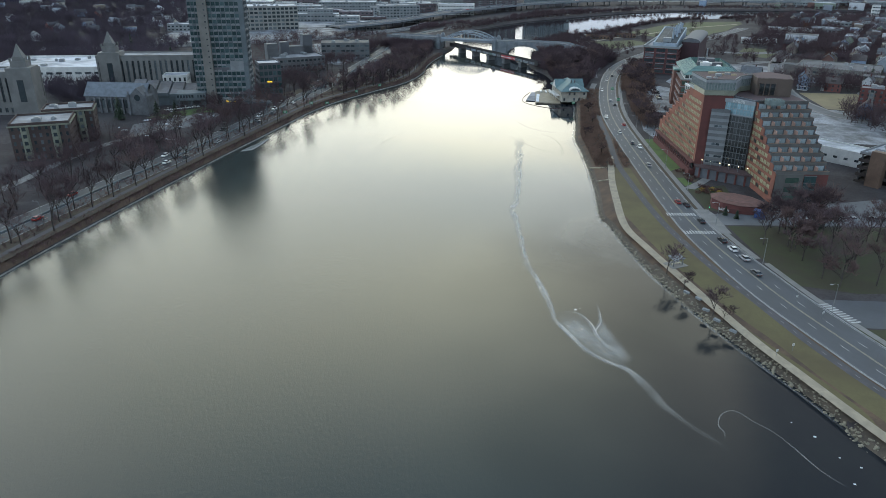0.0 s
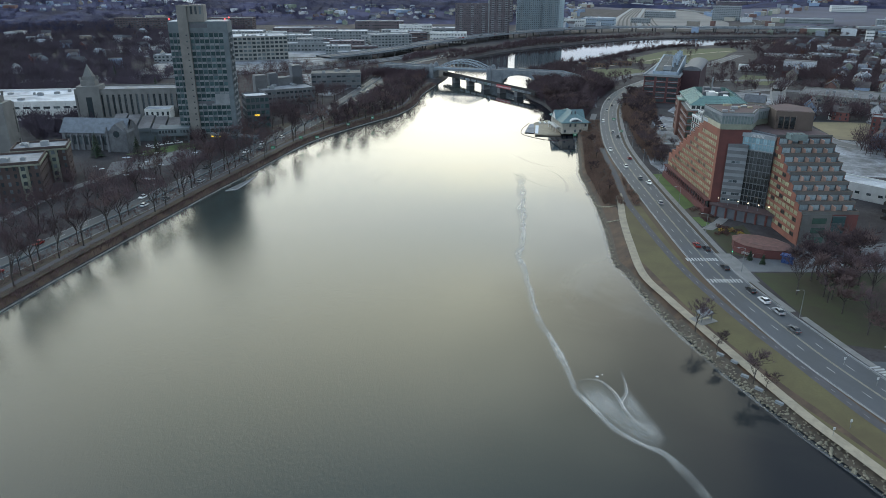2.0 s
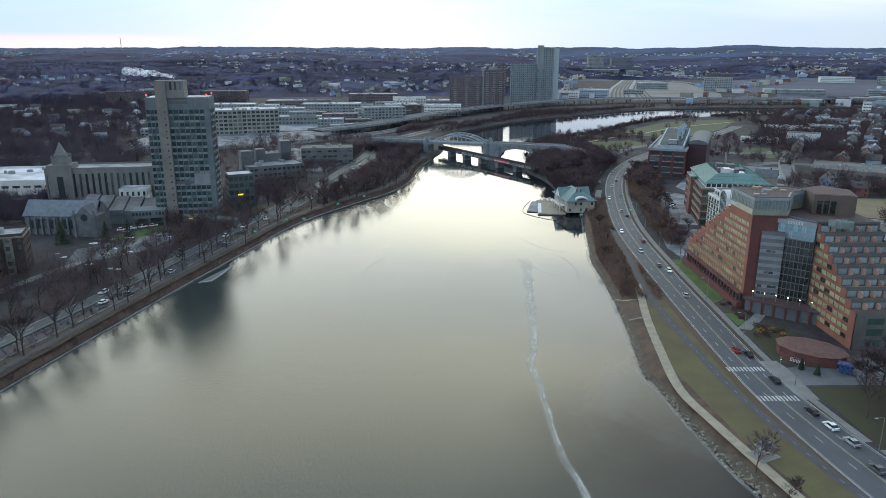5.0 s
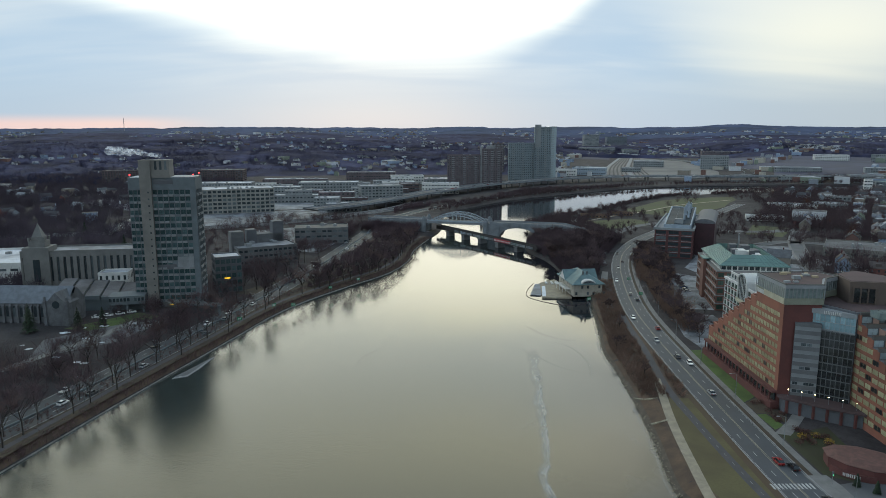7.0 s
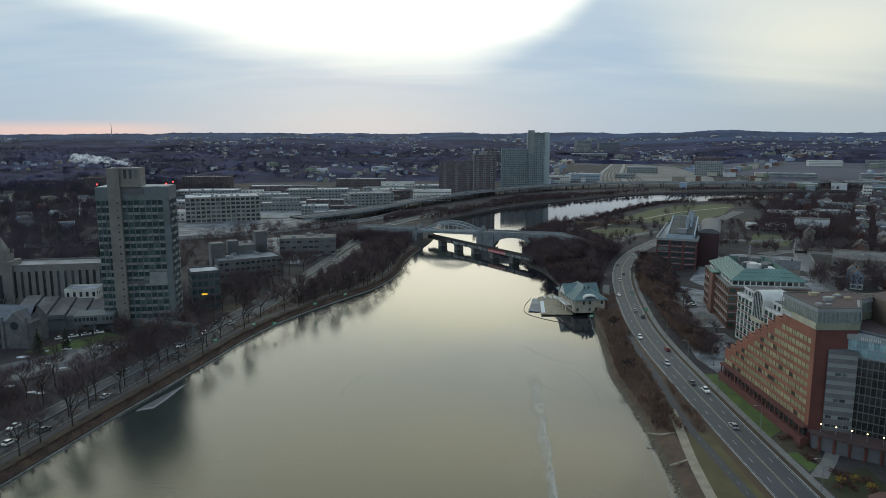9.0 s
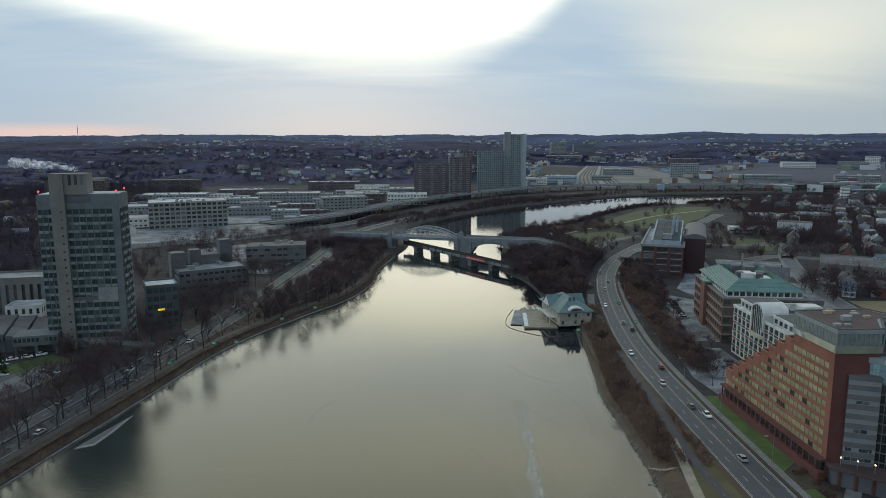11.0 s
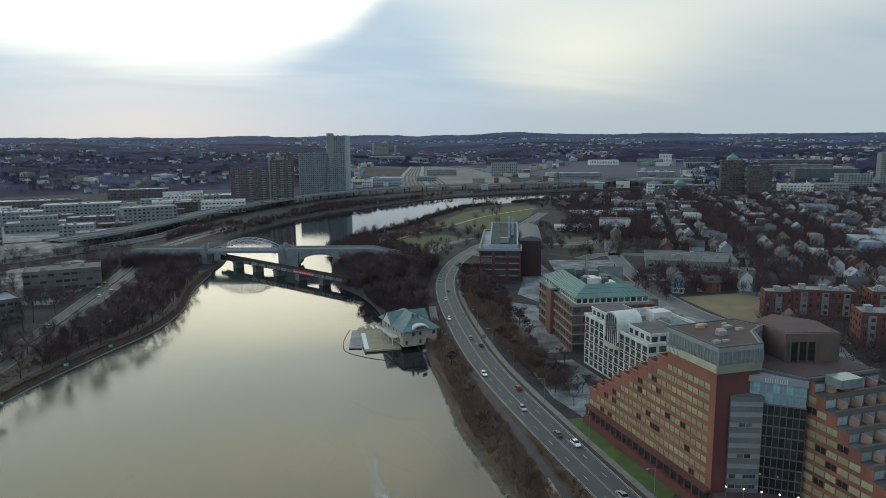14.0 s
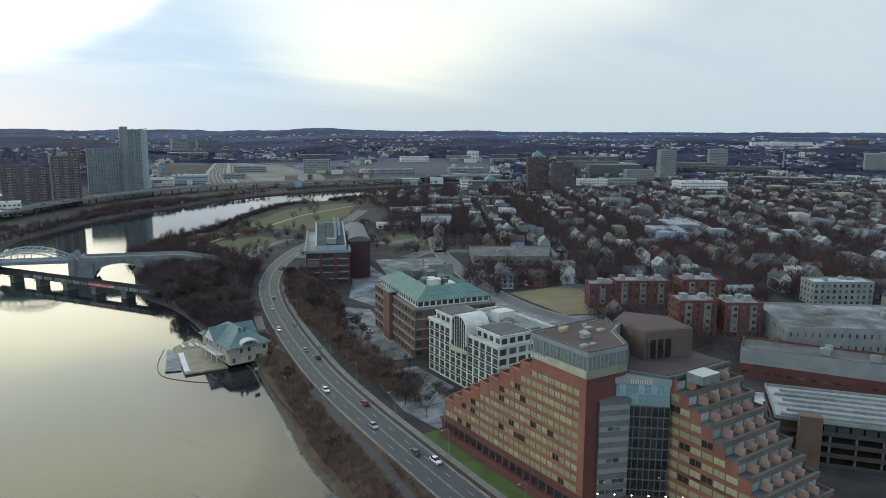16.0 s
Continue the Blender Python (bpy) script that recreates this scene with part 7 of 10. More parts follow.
# ---------------------------------------------------------------- bare trees
def grow(rng, height, spread, levels=4, twigs=7, fine=0.045):
    """Limbs as tubes and fine twigs as thin blades of one bare tree; its foot is at the origin."""
    limb, twig = MB(), MB()

    def blade(p, d, ln, w):
        q = p + d * ln
        s = d.orthogonal().normalized()
        s.rotate(Matrix.Rotation(rng.uniform(0, 6.3), 3, d))
        twig.face([p - s * w, p + s * w, q])

    def branch(p, d, ln, r, lv):
        bend = Vector((rng.uniform(-0.18, 0.18), rng.uniform(-0.18, 0.18), rng.uniform(0.0, 0.15)))
        mid = p + d * ln * 0.5
        d2 = (d + bend).normalized()
        end = mid + d2 * ln * 0.5
        if lv < 3:
            limb.tube(p, mid, r, r * 0.8, 4 if lv else 6)
            limb.tube(mid, end, r * 0.8, r * 0.55, 4 if lv else 6)
        else:
            blade(p, d, ln, r)
        if lv >= levels:
            for _ in range(twigs):
                a = (d2 + Vector((rng.uniform(-0.8, 0.8), rng.uniform(-0.8, 0.8), rng.uniform(-0.3, 0.7)))).normalized()
                blade(p.lerp(end, rng.uniform(0.2, 1)), a, ln * rng.uniform(0.9, 1.9), fine)
            return
        for i in range(3 if lv else 5):
            t = rng.uniform(0.35, 1.0) if lv else rng.uniform(0.45, 1.0)
            q = p.lerp(mid, t * 2) if t < 0.5 else mid.lerp(end, t * 2 - 1)
            ang = rng.uniform(0, 6.283)
            out = Vector((math.cos(ang), math.sin(ang), 0))
            nd = (d2 * rng.uniform(0.6, 1.0) + out * spread * rng.uniform(0.55, 1.1) + Vector((0, 0, 0.18))).normalized()
            branch(q, nd, ln * rng.uniform(0.55, 0.75), r * 0.48, lv + 1)

    branch(Vector((0, 0, -0.2)), Vector((0, 0, 1)), height * 0.5, height * 0.017, 0)
    return limb, twig


TREE_KINDS = []
for i in range(6):
    rng = random.Random(100 + i)
    limb, twig = grow(rng, 11.0, 0.95 + 0.1 * (i % 3), 4, *((12, 0.065) if i == 4 else (8, 0.05)))
    TREE_KINDS.append((limb.mesh("trunk", M["bark"]), twig.mesh("crown", M["twigs_red"] if i == 4 else M["twigs"])))
# tall slender avenue trees with fine open crowns
for i in range(4):
    rng = random.Random(140 + i)
    limb, twig = grow(rng, 11.0, 0.62 + 0.08 * i, 4, 9, 0.02)
    TREE_KINDS.append((limb.mesh("trunk", M["bark"]), twig.mesh("crown", M["twigs_red"] if i == 2 else M["twigs"])))
AVENUE = (6, 7, 8, 9)


def tree(x, y, z, h, kind, turn, group, label="bare deciduous tree with grey-brown twigs"):
    s = h / 11.0
    e = new("tree")
    e.empty_display_size = 0.5
    e.matrix_basis = Matrix.Translation((x, y, z)) @ Matrix.Rotation(turn, 4, "Z") @ Matrix.Diagonal((s, s, s, 1))
    tagged(e, label, "tree", group)
    trunk, crown = TREE_KINDS[kind]
    part("trunk", trunk, None, e)
    part("crown", crown, None, e)
    return e


rt = random.Random(21)
left_long = smooth_line(SHORE_LEFT[2:18], 3)


def along(line, lo, hi, offs, step, h, group, label=None, jit=2.5, kinds=(0, 1, 2, 3, 5)):
    acc = 0.0
    nxt = 0.0
    for i in range(len(line) - 1):
        acc += (line[i + 1] - line[i]).length
        if acc >= nxt and lo < line[i].y < hi:
            for o in offs:
                p = line[i] + side(line, i) * (o + rt.uniform(-jit, jit) * 0.5)
                tree(p.x + rt.uniform(-jit, jit), p.y + rt.uniform(-jit, jit), LAND - 0.1, rt.uniform(*h), rt.choice(kinds), rt.uniform(0, 6.28), group, *([label] if label else []))
            nxt = acc + step * rt.uniform(0.8, 1.25)


# rows between the far bank and the parkway, and behind the parkway
along(left_long, 150, 560, (-7.5,), 11.0, (13, 19), "trees along the far bank", "tall slender bare tree on the far bank", kinds=AVENUE)
along(left_long, 150, 420, (-13.5,), 15.0, (13, 18), "trees along the far bank", "tall slender bare tree on the far bank", kinds=AVENUE)
along(storrow_line, 200, 600, (-12.5,), 12.0, (12, 17), "trees behind the parkway", kinds=AVENUE)
along(storrow_line, 200, 420, (-23,), 13.0, (11, 16), "trees behind the parkway", kinds=AVENUE)
along(left_long, 500, 690, (-7, -14, -22, -30), 11.0, (9, 14), "grove near the bridge", kinds=AVENUE)
# near bank: brush and trees
along(smooth_line(SHORE_RIGHT[10:20], 3), 345, 470, (8.5,), 30.0, (6, 8), "shore trees", "reddish bare shrub tree on the bank", kinds=(8, 2, 4))
along(road_line, 390, 640, (17,), 11.0, (8, 12), "trees beside the riverside road", kinds=(4, 4, 0, 2))
along(road_line, 560, 640, (11, 24), 9.0, (8, 11), "trees beside the riverside road")
along(road_line, 470, 600, (21, 28), 12.0, (7, 11), "trees beside the riverside road")
# hotel lawn and the green below it
for x, y, h in ((112, 232, 14), (119, 226, 13), (122, 243, 15), (128, 251, 16), (136, 254, 15), (131, 236, 14), (144, 258, 15)):
    tree(x, y, LAND, h, (4, 8, 1)[int(x) % 3], rt.uniform(0, 6.28), "trees on the lawn", "large bare tree with a dense fuzzy crown on the lawn")
for _ in range(30):
    tree(rt.uniform(117, 168), rt.uniform(194, 250), LAND, rt.uniform(11, 17), rt.choice((8, 4, 7, 9, 2)), rt.uniform(0, 6.28), "trees on the lawn", "bare reddish tree on the brown lawn")
for _ in range(9):
    tree(rt.uniform(118, 134), rt.uniform(388, 440), LAND, rt.uniform(6, 9), rt.choice((0, 1, 2)), rt.uniform(0, 6.28), "trees in the parking lot")
# grove between boathouse and bridge
for _ in range(78):
    t, o = rt.random(), rt.random()
    y = 528 + t * 150
    x0 = float(np.interp(y, [528, 570, 602, 640, 690], [84, 83, 80, 73, 78]))
    x1 = float(np.interp(y, [528, 570, 615, 656, 690], [100, 112, 128, 145, 160]))
    tree(x0 + (x1 - x0) * o, y, LAND - 0.3, rt.uniform(11, 16), rt.choice((0, 1, 4, 6, 7, 8, 9)), rt.uniform(0, 6.28), "grove beside the boathouse")
for x, y, h in ((70.9, 207.5, 9.5), (76.4, 179.5, 9.0), (73.0, 196, 6.0), (78.6, 177, 5.0)):
    tree(x, y, LAND - 0.3, h, int(x) % 4, rt.uniform(0, 6), "shore trees", "small bare tree leaning over the shore")


# evergreens
def conifer(x, y, z, h, group="evergreens"):
    e = new("evergreen_tree")
    e.matrix_basis = pose(x, y, z, 0, 0, rt.uniform(0, 360))
    tagged(e, "dark green conifer with drooping boughs", "tree", group)
    b = MB()
    b.tube((0, 0, -0.2), (0, 0, h * 0.95), h * 0.022, 0.03, 6)
    part("trunk", b, M["bark"], e)
    b = MB()
    rng = random.Random(int(x * 13 + y))
    for i in range(520):
        t = rng.random() ** 0.8
        zz = h * (0.10 + 0.88 * t)
        r = h * 0.24 * (1 - t) ** 0.85 * rng.uniform(0.45, 1.1) + 0.1
        a = rng.uniform(0, 6.283)
        p = Vector((math.cos(a) * r * 0.25, math.sin(a) * r * 0.25, zz))
        q = Vector((math.cos(a) * r, math.sin(a) * r, zz - r * rng.uniform(0.1, 0.45)))
        s = Vector((-math.sin(a), math.cos(a), 0)) * (0.14 * r + 0.12)
        b.face([p, q - s, q + (q - p) * 0.25, q + s])
    part("crown", b, M["needles"], e)


for x, y, h in ((-197, 412, 15), (-176, 416, 12), (-168, 424, 10), (336, 575, 12), (341, 570, 11), (346, 566, 12), (352, 580, 10), (400, 560, 13), (139, 250, 11), (112, 258, 4), (109, 262, 4), (470, 640, 12), (520, 560, 14), (430, 760, 12), (196, 868, 9), (560, 700, 12), (-250, 640, 14), (-320, 720, 14), (-360, 800, 12)):
    conifer(x, y, LAND - 0.2, h)


# ---------------------------------------------------------------- far woods: one sheet of bare crowns
def in_river(x, y):
    if y < 760:
        xl = np.interp(y, [p[1] for p in SHORE_LEFT[:18]], [p[0] for p in SHORE_LEFT[:18]])
        xr = np.interp(y, [p[1] for p in SHORE_RIGHT[:27]], [p[0] for p in SHORE_RIGHT[:27]])
        return xl - 6 < x < xr + 6
    ys = np.interp(x, [p[0] for p in SHORE_LEFT[18:]], [p[1] for p in SHORE_LEFT[18:]])
    yn = np.interp(x, [p[0] for p in SHORE_RIGHT[26:]], [p[1] for p in SHORE_RIGHT[26:]])
    return -20 < x < 960 and yn - 8 < y < ys + 10


def woods(name, label, spots, mats, blades, seed, size):
    """Many bare crowns, each a cloud of thin upright twigs over a stem, in one mesh."""
    rng = np.random.default_rng(seed)
    V = []
    for (x, y, z, h) in spots:
        n = int(blades * rng.uniform(0.75, 1.25))
        u = rng.normal(size=(n, 3))
        u /= np.linalg.norm(u, axis=1)[:, None]
        rad = rng.random(n) ** 0.45
        c = np.array([x, y, z + h * 0.60]) + u * rad[:, None] * np.array([h * 0.40, h * 0.40, h * 0.40])
        root = np.array([x, y, z + h * 0.25])
        d = c - root
        d /= np.linalg.norm(d, axis=1)[:, None] + 1e-6
        d += rng.normal(scale=0.35, size=(n, 3))
        ln = h * rng.uniform(0.14, 0.34, (n, 1))
        s = np.cross(d, rng.normal(size=(n, 3)))
        s /= np.linalg.norm(s, axis=1)[:, None] + 1e-6
        w = size * rng.uniform(0.6, 1.4, (n, 1))
        tri = np.stack([c - d * ln * 0.5 - s * w, c - d * ln * 0.5 + s * w, c + d * ln], axis=1)
        V.append(tri.reshape(-1, 3))
        st = np.array([[x - 0.18, y, z - 0.5], [x + 0.18, y, z - 0.5], [x, y, z + h * 0.6]])
        V.append(st)
    V = np.concatenate(V)
    F = np.arange(len(V)).reshape(-1, 3)
    ob = new(name, big_mesh(name, V, F, mats))
    return tagged(ob, label, "trees", kind="stuff")



# ---------------------------------------------------------------- streets of small houses
HOUSE_WALLS = [mat("clapboard_" + n, c, 0.8, 0.12, 0.5, 5.0) for n, c in (("white", (0.42, 0.43, 0.45)), ("grey", (0.20, 0.22, 0.25)), ("cream", (0.34, 0.32, 0.27)), ("blue", (0.20, 0.26, 0.35)), ("red", (0.14, 0.055, 0.05)), ("tan", (0.19, 0.165, 0.14)), ("green", (0.16, 0.19, 0.15)), ("brick", (0.13, 0.07, 0.06)))]
HOUSE_ROOFS = [mat("shingle_" + n, c, 0.9, 0.25, 0.4, 4.0) for n, c in (("dark", (0.060, 0.060, 0.066)), ("grey", (0.095, 0.099, 0.108)), ("brown", (0.080, 0.066, 0.064)), ("snowy", (0.26, 0.275, 0.30)))]
rh = random.Random(77)


def house_kind(i):
    """Meshes of one kind of house: wall, roof, chimney, window, porch."""
    w, d, h = rh.uniform(7, 9.5), rh.uniform(10, 15), rh.choice((6.0, 6.4, 8.6))
    wall, roof, ch = MB(), MB(), MB()
    flat = i % 5 == 4
    wall.box(-w / 2, -d / 2, -0.6, w / 2, d / 2, h)
    R = 0 if flat else w * rh.uniform(0.36, 0.5)
    if flat:
        roof.box(-w / 2 - 0.3, -d / 2 - 0.3, h, w / 2 + 0.3, d / 2 + 0.3, h + 0.5)
    else:
        for s in (-1, 1):
            wall.face([(-w / 2, s * d / 2, h), (w / 2, s * d / 2, h), (0, s * d / 2, h + R)][::-s])
            q = [(s * (w / 2 + 0.4), -d / 2 - 0.4, h - 0.3), (s * (w / 2 + 0.4), d / 2 + 0.4, h - 0.3), (0, d / 2 + 0.4, h + R + 0.15), (0, -d / 2 - 0.4, h + R + 0.15)]
            roof.face(q if s > 0 else q[::-1])
            roof.face([(x, y, z - 0.2) for x, y, z in (q[::-1] if s > 0 else q)])
        if i % 2:
            roof.box(-1.4, -2, h + 0.4, w / 2 * 0.85, 1.2, h + R * 0.75)
    cx, cy = rh.uniform(-1.5, 1.5), rh.uniform(-d / 4, d / 4)
    ch.box(cx - 0.4, cy - 0.4, h, cx + 0.4, cy + 0.4, h + R + 1.3)
    win, spots = MB(), []
    win.box(-0.5, -0.04, -0.75, 0.5, 0.03, 0.75)
    n = max(2, round(d / 3.2))
    for f in range(2 if h < 8 else 3):
        for s in (-1, 1):
            for b in range(2):
                spots.append(Matrix.Translation(((b - 0.5) * w * 0.5, s * (d / 2 + 0.02), 1.6 + f * 2.8)))
            for b in range(n):
                spots.append(Matrix.Translation((s * (w / 2 + 0.02), -d / 2 + (b + 0.5) * d / n, 1.6 + f * 2.8)) @ Matrix.Rotation(radians(90), 4, "Z"))
    porch = MB()
    porch.box(-w / 2 + 0.3, -d / 2 - 2.2, 0.2, w / 2 - 0.3, -d / 2 - 0.01, 0.5)
    porch.box(-w / 2 + 0.1, -d / 2 - 2.4, 2.9, w / 2 - 0.1, -d / 2 - 0.01, 3.15)
    for x in (-w / 2 + 0.5, 0, w / 2 - 0.5):
        porch.box(x - 0.1, -d / 2 - 2.1, 0.5, x + 0.1, -d / 2 - 1.9, 2.9)
    return dict(wall=wall, roof=roof, chimney=ch, win=win, spots=spots, porch=porch, w=w, d=d, h=h + R)


KINDS = [house_kind(i) for i in range(12)]
HOUSE_MESHES = []
for i in range(24):
    kd = KINDS[i % 12]
    wm, rm = HOUSE_WALLS[(i * 5 + i // 12) % 8], HOUSE_ROOFS[(0, 1, 2, 0, 1, 3, 0, 2)[i % 8]]
    HOUSE_MESHES.append((kd, kd["wall"].mesh("wall", wm), kd["roof"].mesh("roof", rm), kd["chimney"].mesh("chimney", M["brick_dark"]), kd["porch"].mesh("porch", M["white_paint"]), wm.name.split("_")[1]))
HOUSE_WINDOW = KINDS[0]["win"].mesh("window", M["glass"])


def house(x, y, z, rot, kind, detail):
    kd, wall, roof, ch, porch, tone = HOUSE_MESHES[kind]
    e = new("house")
    e.empty_display_size = 0.5
    e.matrix_basis = pose(x, y, z, 0, 0, rot)
    tagged(e, {"brick": "small brick house", "white": "white clapboard house"}.get(tone, tone + " clapboard house") + (" with a gabled roof among bare trees" if kind % 12 % 5 != 4 else " with a flat roof among bare trees"), "house", "houses of the quarter")
    part("wall", wall, None, e)
    part("roof", roof, None, e)
    part("chimney", ch, None, e)
    if detail:
        part("porch", porch, None, e)
        for m in kd["spots"]:
            part("window", HOUSE_WINDOW, None, e, "", m)


BLOCKED = [(325, 605, 48), (303, 452, 34), (282, 402, 24), (322, 372, 50), (378, 392, 32), (263, 326, 36), (712, 1012, 34), (735, 1062, 34), (1042, 1062, 34), (850, 1045, 38), (897, 1020, 34), (965, 920, 56), (1100, 1230, 70), (266, 486, 42), (290, 725, 52), (250, 620, 50), (345, 700, 30)]


def free(x, y, pad=0):
    return not in_river(x, y) and all((x - a) ** 2 + (y - b) ** 2 > (r + pad) ** 2 for a, b, r in BLOCKED)


# a turned street grid across the quarter on the near side
ang = radians(-32)
ca, sa = math.cos(ang), math.sin(ang)
near_houses, far_houses, wood_spots = [], [], []
for i in range(-14, 75):
    for j in range(-40, 90):
        u, v = i * 21.0, j * 14.0
        if i % 4 == 3:
            continue                      # a street
        u += rh.uniform(-4, 4)
        v += rh.uniform(-4.5, 4.5)
        x, y = 330 + u * ca - v * sa, 480 + u * sa + v * ca
        if x < 235 + max(0, (560 - y)) * 0.05 or y < 330 or math.hypot(x, y - 100) > 1650:
            continue
        if math.degrees(math.atan2(x + 5, y - 200)) > 72 or y > 1120 + 0.0 * x and x < 640 or y > 1300:
            continue
        if x < 470 and y > 640 + (x - 235) * 1.1:
            continue
        if not free(x, y) or rh.random() < 0.42 + 0.35 * noise.noise(Vector((x / 90, y / 90, 1))):
            continue
        rot = -32 + (0 if i % 4 == 0 else 180) + rh.choice((0, 0, 90)) + rh.uniform(-3, 3)
        z = hill_height(x, y) if math.hypot(x, y - 100) > 1500 else LAND
        (near_houses if math.hypot(x - 0, y - 200) < 640 else far_houses).append((x, y, z, rot, rh.randrange(24)))
near_houses.sort(key=lambda h: math.hypot(h[0], h[1] - 200))
far_houses += near_houses[140:]
near_houses = near_houses[:140]
for n, (x, y, z, rot, kd) in enumerate(near_houses):
    house(x, y, z, rot, kd, n < 9)
# houses scattered over the rise behind the far bank and to the horizon
for _ in range(4200):
    a = radians(rh.uniform(-36, 70))
    r = 700 + 3300 * rh.random() ** 0.75
    x, y = r * math.sin(a), 150 + r * math.cos(a)
    deg = math.degrees(a)
    if in_river(x, y) or (deg > 4 and r < 1500 and y < 1450) or (-16 < deg < 6 and r < 1350) or (15 < deg < 33 and r < 2300) or (deg < -16 and r < 640):
        continue
    if deg < -14 and rh.random() < 0.35 or not free(x, y, 8) or (r > 1250 and noise.noise(Vector((x / 330, y / 330, 5))) < (0.0 if deg < -12 else -0.08)):
        continue
    far_houses.append((x, y, hill_height(x, y) - 0.3, rh.uniform(0, 360), rh.randrange(24)))


# low halls and sheds between the motorways and up the valley
for _ in range(420):
    a = radians(rh.uniform(10, 62))
    r = rh.uniform(1250, 2700)
    x, y = r * math.sin(a), 150 + r * math.cos(a)
    deg = math.degrees(a)
    if in_river(x, y) or y < 1250 - max(0, x - 900) * 0.5 or (13 < deg < 20 and r < 2250) or noise.noise(Vector((x / 260, y / 260, 9))) < -0.1:
        continue
    far_houses.append((x, y, hill_height(x, y) - 0.3, rh.choice((-20, -32, 60)), 4 + 12 * rh.randrange(2)))


def joined_houses():
    """All the far houses in one mesh, with walls, roofs and chimneys as real boxes."""
    mats = HOUSE_WALLS + HOUSE_ROOFS
    idx, verts, faces = [], [], []
    rr = random.Random(9)
    for x, y, z, rot, kd in far_houses:
        k = KINDS[kd % 12]
        big = 1.0 if rr.random() > (0.5 if kd % 12 == 4 and math.hypot(x, y) > 1250 else 0.04) else rr.uniform(1.5, 3.2)
        w, d = k["w"] * big, k["d"] * big
        flat = kd % 12 % 5 == 4 or big > 1
        h = 6.5 if not flat else rr.uniform(7, 12)
        c, s = math.cos(radians(rot)), math.sin(radians(rot))
        P = lambda px, py, pz: (x + px * c - py * s, y + px * s + py * c, z + pz)
        i = len(verts)
        verts.extend([P(-w / 2, -d / 2, -2), P(w / 2, -d / 2, -2), P(w / 2, d / 2, -2), P(-w / 2, d / 2, -2), P(-w / 2, -d / 2, h), P(w / 2, -d / 2, h), P(w / 2, d / 2, h), P(-w / 2, d / 2, h)])
        R = 0.3 if flat else w * 0.42
        verts.extend([P(0, -d / 2, h + R), P(0, d / 2, h + R)])
        wm, rm = rr.choice((0, 0, 0, 1, 2, 3, 3, 5, 6, 7) if math.hypot(x, y) > 1300 else (0, 0, 0, 1, 1, 2, 3, 3, 5, 6, 1, 0, 4)), 8 + rr.choice((0, 0, 0, 1, 1, 2, 2, 3) if not flat else (0, 1, 3, 3))
        for q, m in (((0, 1, 5, 4), wm), ((1, 2, 6, 5), wm), ((2, 3, 7, 6), wm), ((3, 0, 4, 7), wm), ((4, 5, 8, 8), wm), ((6, 7, 9, 9), wm), ((5, 6, 9, 8), rm), ((7, 4, 8, 9), rm)):
            faces.append([i + a for a in q])
            idx.append(m)
    tri = [(f[:3], m) for f, m in zip(faces, idx) if f[2] == f[3]]
    quad = [(f, m) for f, m in zip(faces, idx) if f[2] != f[3]]
    me = bpy.data.meshes.new("houses")
    me.from_pydata(verts, [], [tuple(f) for f, _ in tri] + [tuple(f) for f, _ in quad])
    for m in mats:
        me.materials.append(m)
    me.polygons.foreach_set("material_index", [m for _, m in tri] + [m for _, m in quad])
    me.update()
    tagged(new("distant_houses", me), "distant houses and low blocks scattered among bare trees", "houses", kind="stuff")


joined_houses()
# bare crowns between the houses and over the far land
rw = random.Random(31)
near_w, slope_w = [], []
for _ in range(18500):
    a = radians(rw.uniform(8, 74))
    r = 150 + 1250 * rw.random() ** 0.7
    x, y = r * math.sin(a), 190 + r * math.cos(a)
    if x < 240 + max(0, y - 640) * 0.55 and y < 1120 or x < 235 or not free(x, y, -4):
        continue
    if y > 1130 and x < 700:
        continue
    near_w.append((x, y, LAND - 0.2, rw.uniform(6.5, 13)))
for _ in range(6500):
    a = radians(rw.uniform(-40, -8))
    r = 380 + 1100 * rw.random()
    x, y = r * math.sin(a), 150 + r * math.cos(a)
    if x > -255 - (y - 640) * 0.15 or in_river(x, y) or (y > 760 and x > -330) or (abs(x + 300) < 46 and abs(y - 545) < 34):
        continue
    near_w.append((x, y, LAND - 0.2, rw.uniform(8, 13)))
for _ in range(26000):
    a = radians(rw.uniform(-38, 72))
    r = 1250 + 1500 * rw.random() ** 0.8
    x, y = r * math.sin(a), 120 + r * math.cos(a)
    deg = math.degrees(a)
    if in_river(x, y) or (8 < deg < 36 and r < 2250) or (-20 < deg < 10 and r < 1450) or rw.random() < 0.3 + 1.2 * noise.noise(Vector((x / 330, y / 330, 5))):
        continue
    slope_w.append((x, y, hill_height(x, y) - 0.3, rw.uniform(9, 15)))
woods("slope_woods", "bare crowns on the far slopes, tinted blue-violet for haze", slope_w, M["twigs_slope"], 18, 17, 0.55)
woods("near_woods", "bare brown tree crowns between the houses", [w for i, w in enumerate(near_w) if i % 3 and w[0] > 0], M["twigs"], 60, 1, 0.15)
woods("hillside_woods", "dark violet-brown bare woods behind the campus", [w for w in near_w if w[0] <= 0], M["twigs_violet"], 60, 13, 0.17)
woods("russet_woods", "violet-brown tree crowns with dense twigs", [w for i, w in enumerate(near_w) if i % 3 == 0 and i % 90 and w[0] > 0], M["twigs_plum"], 70, 11, 0.15)
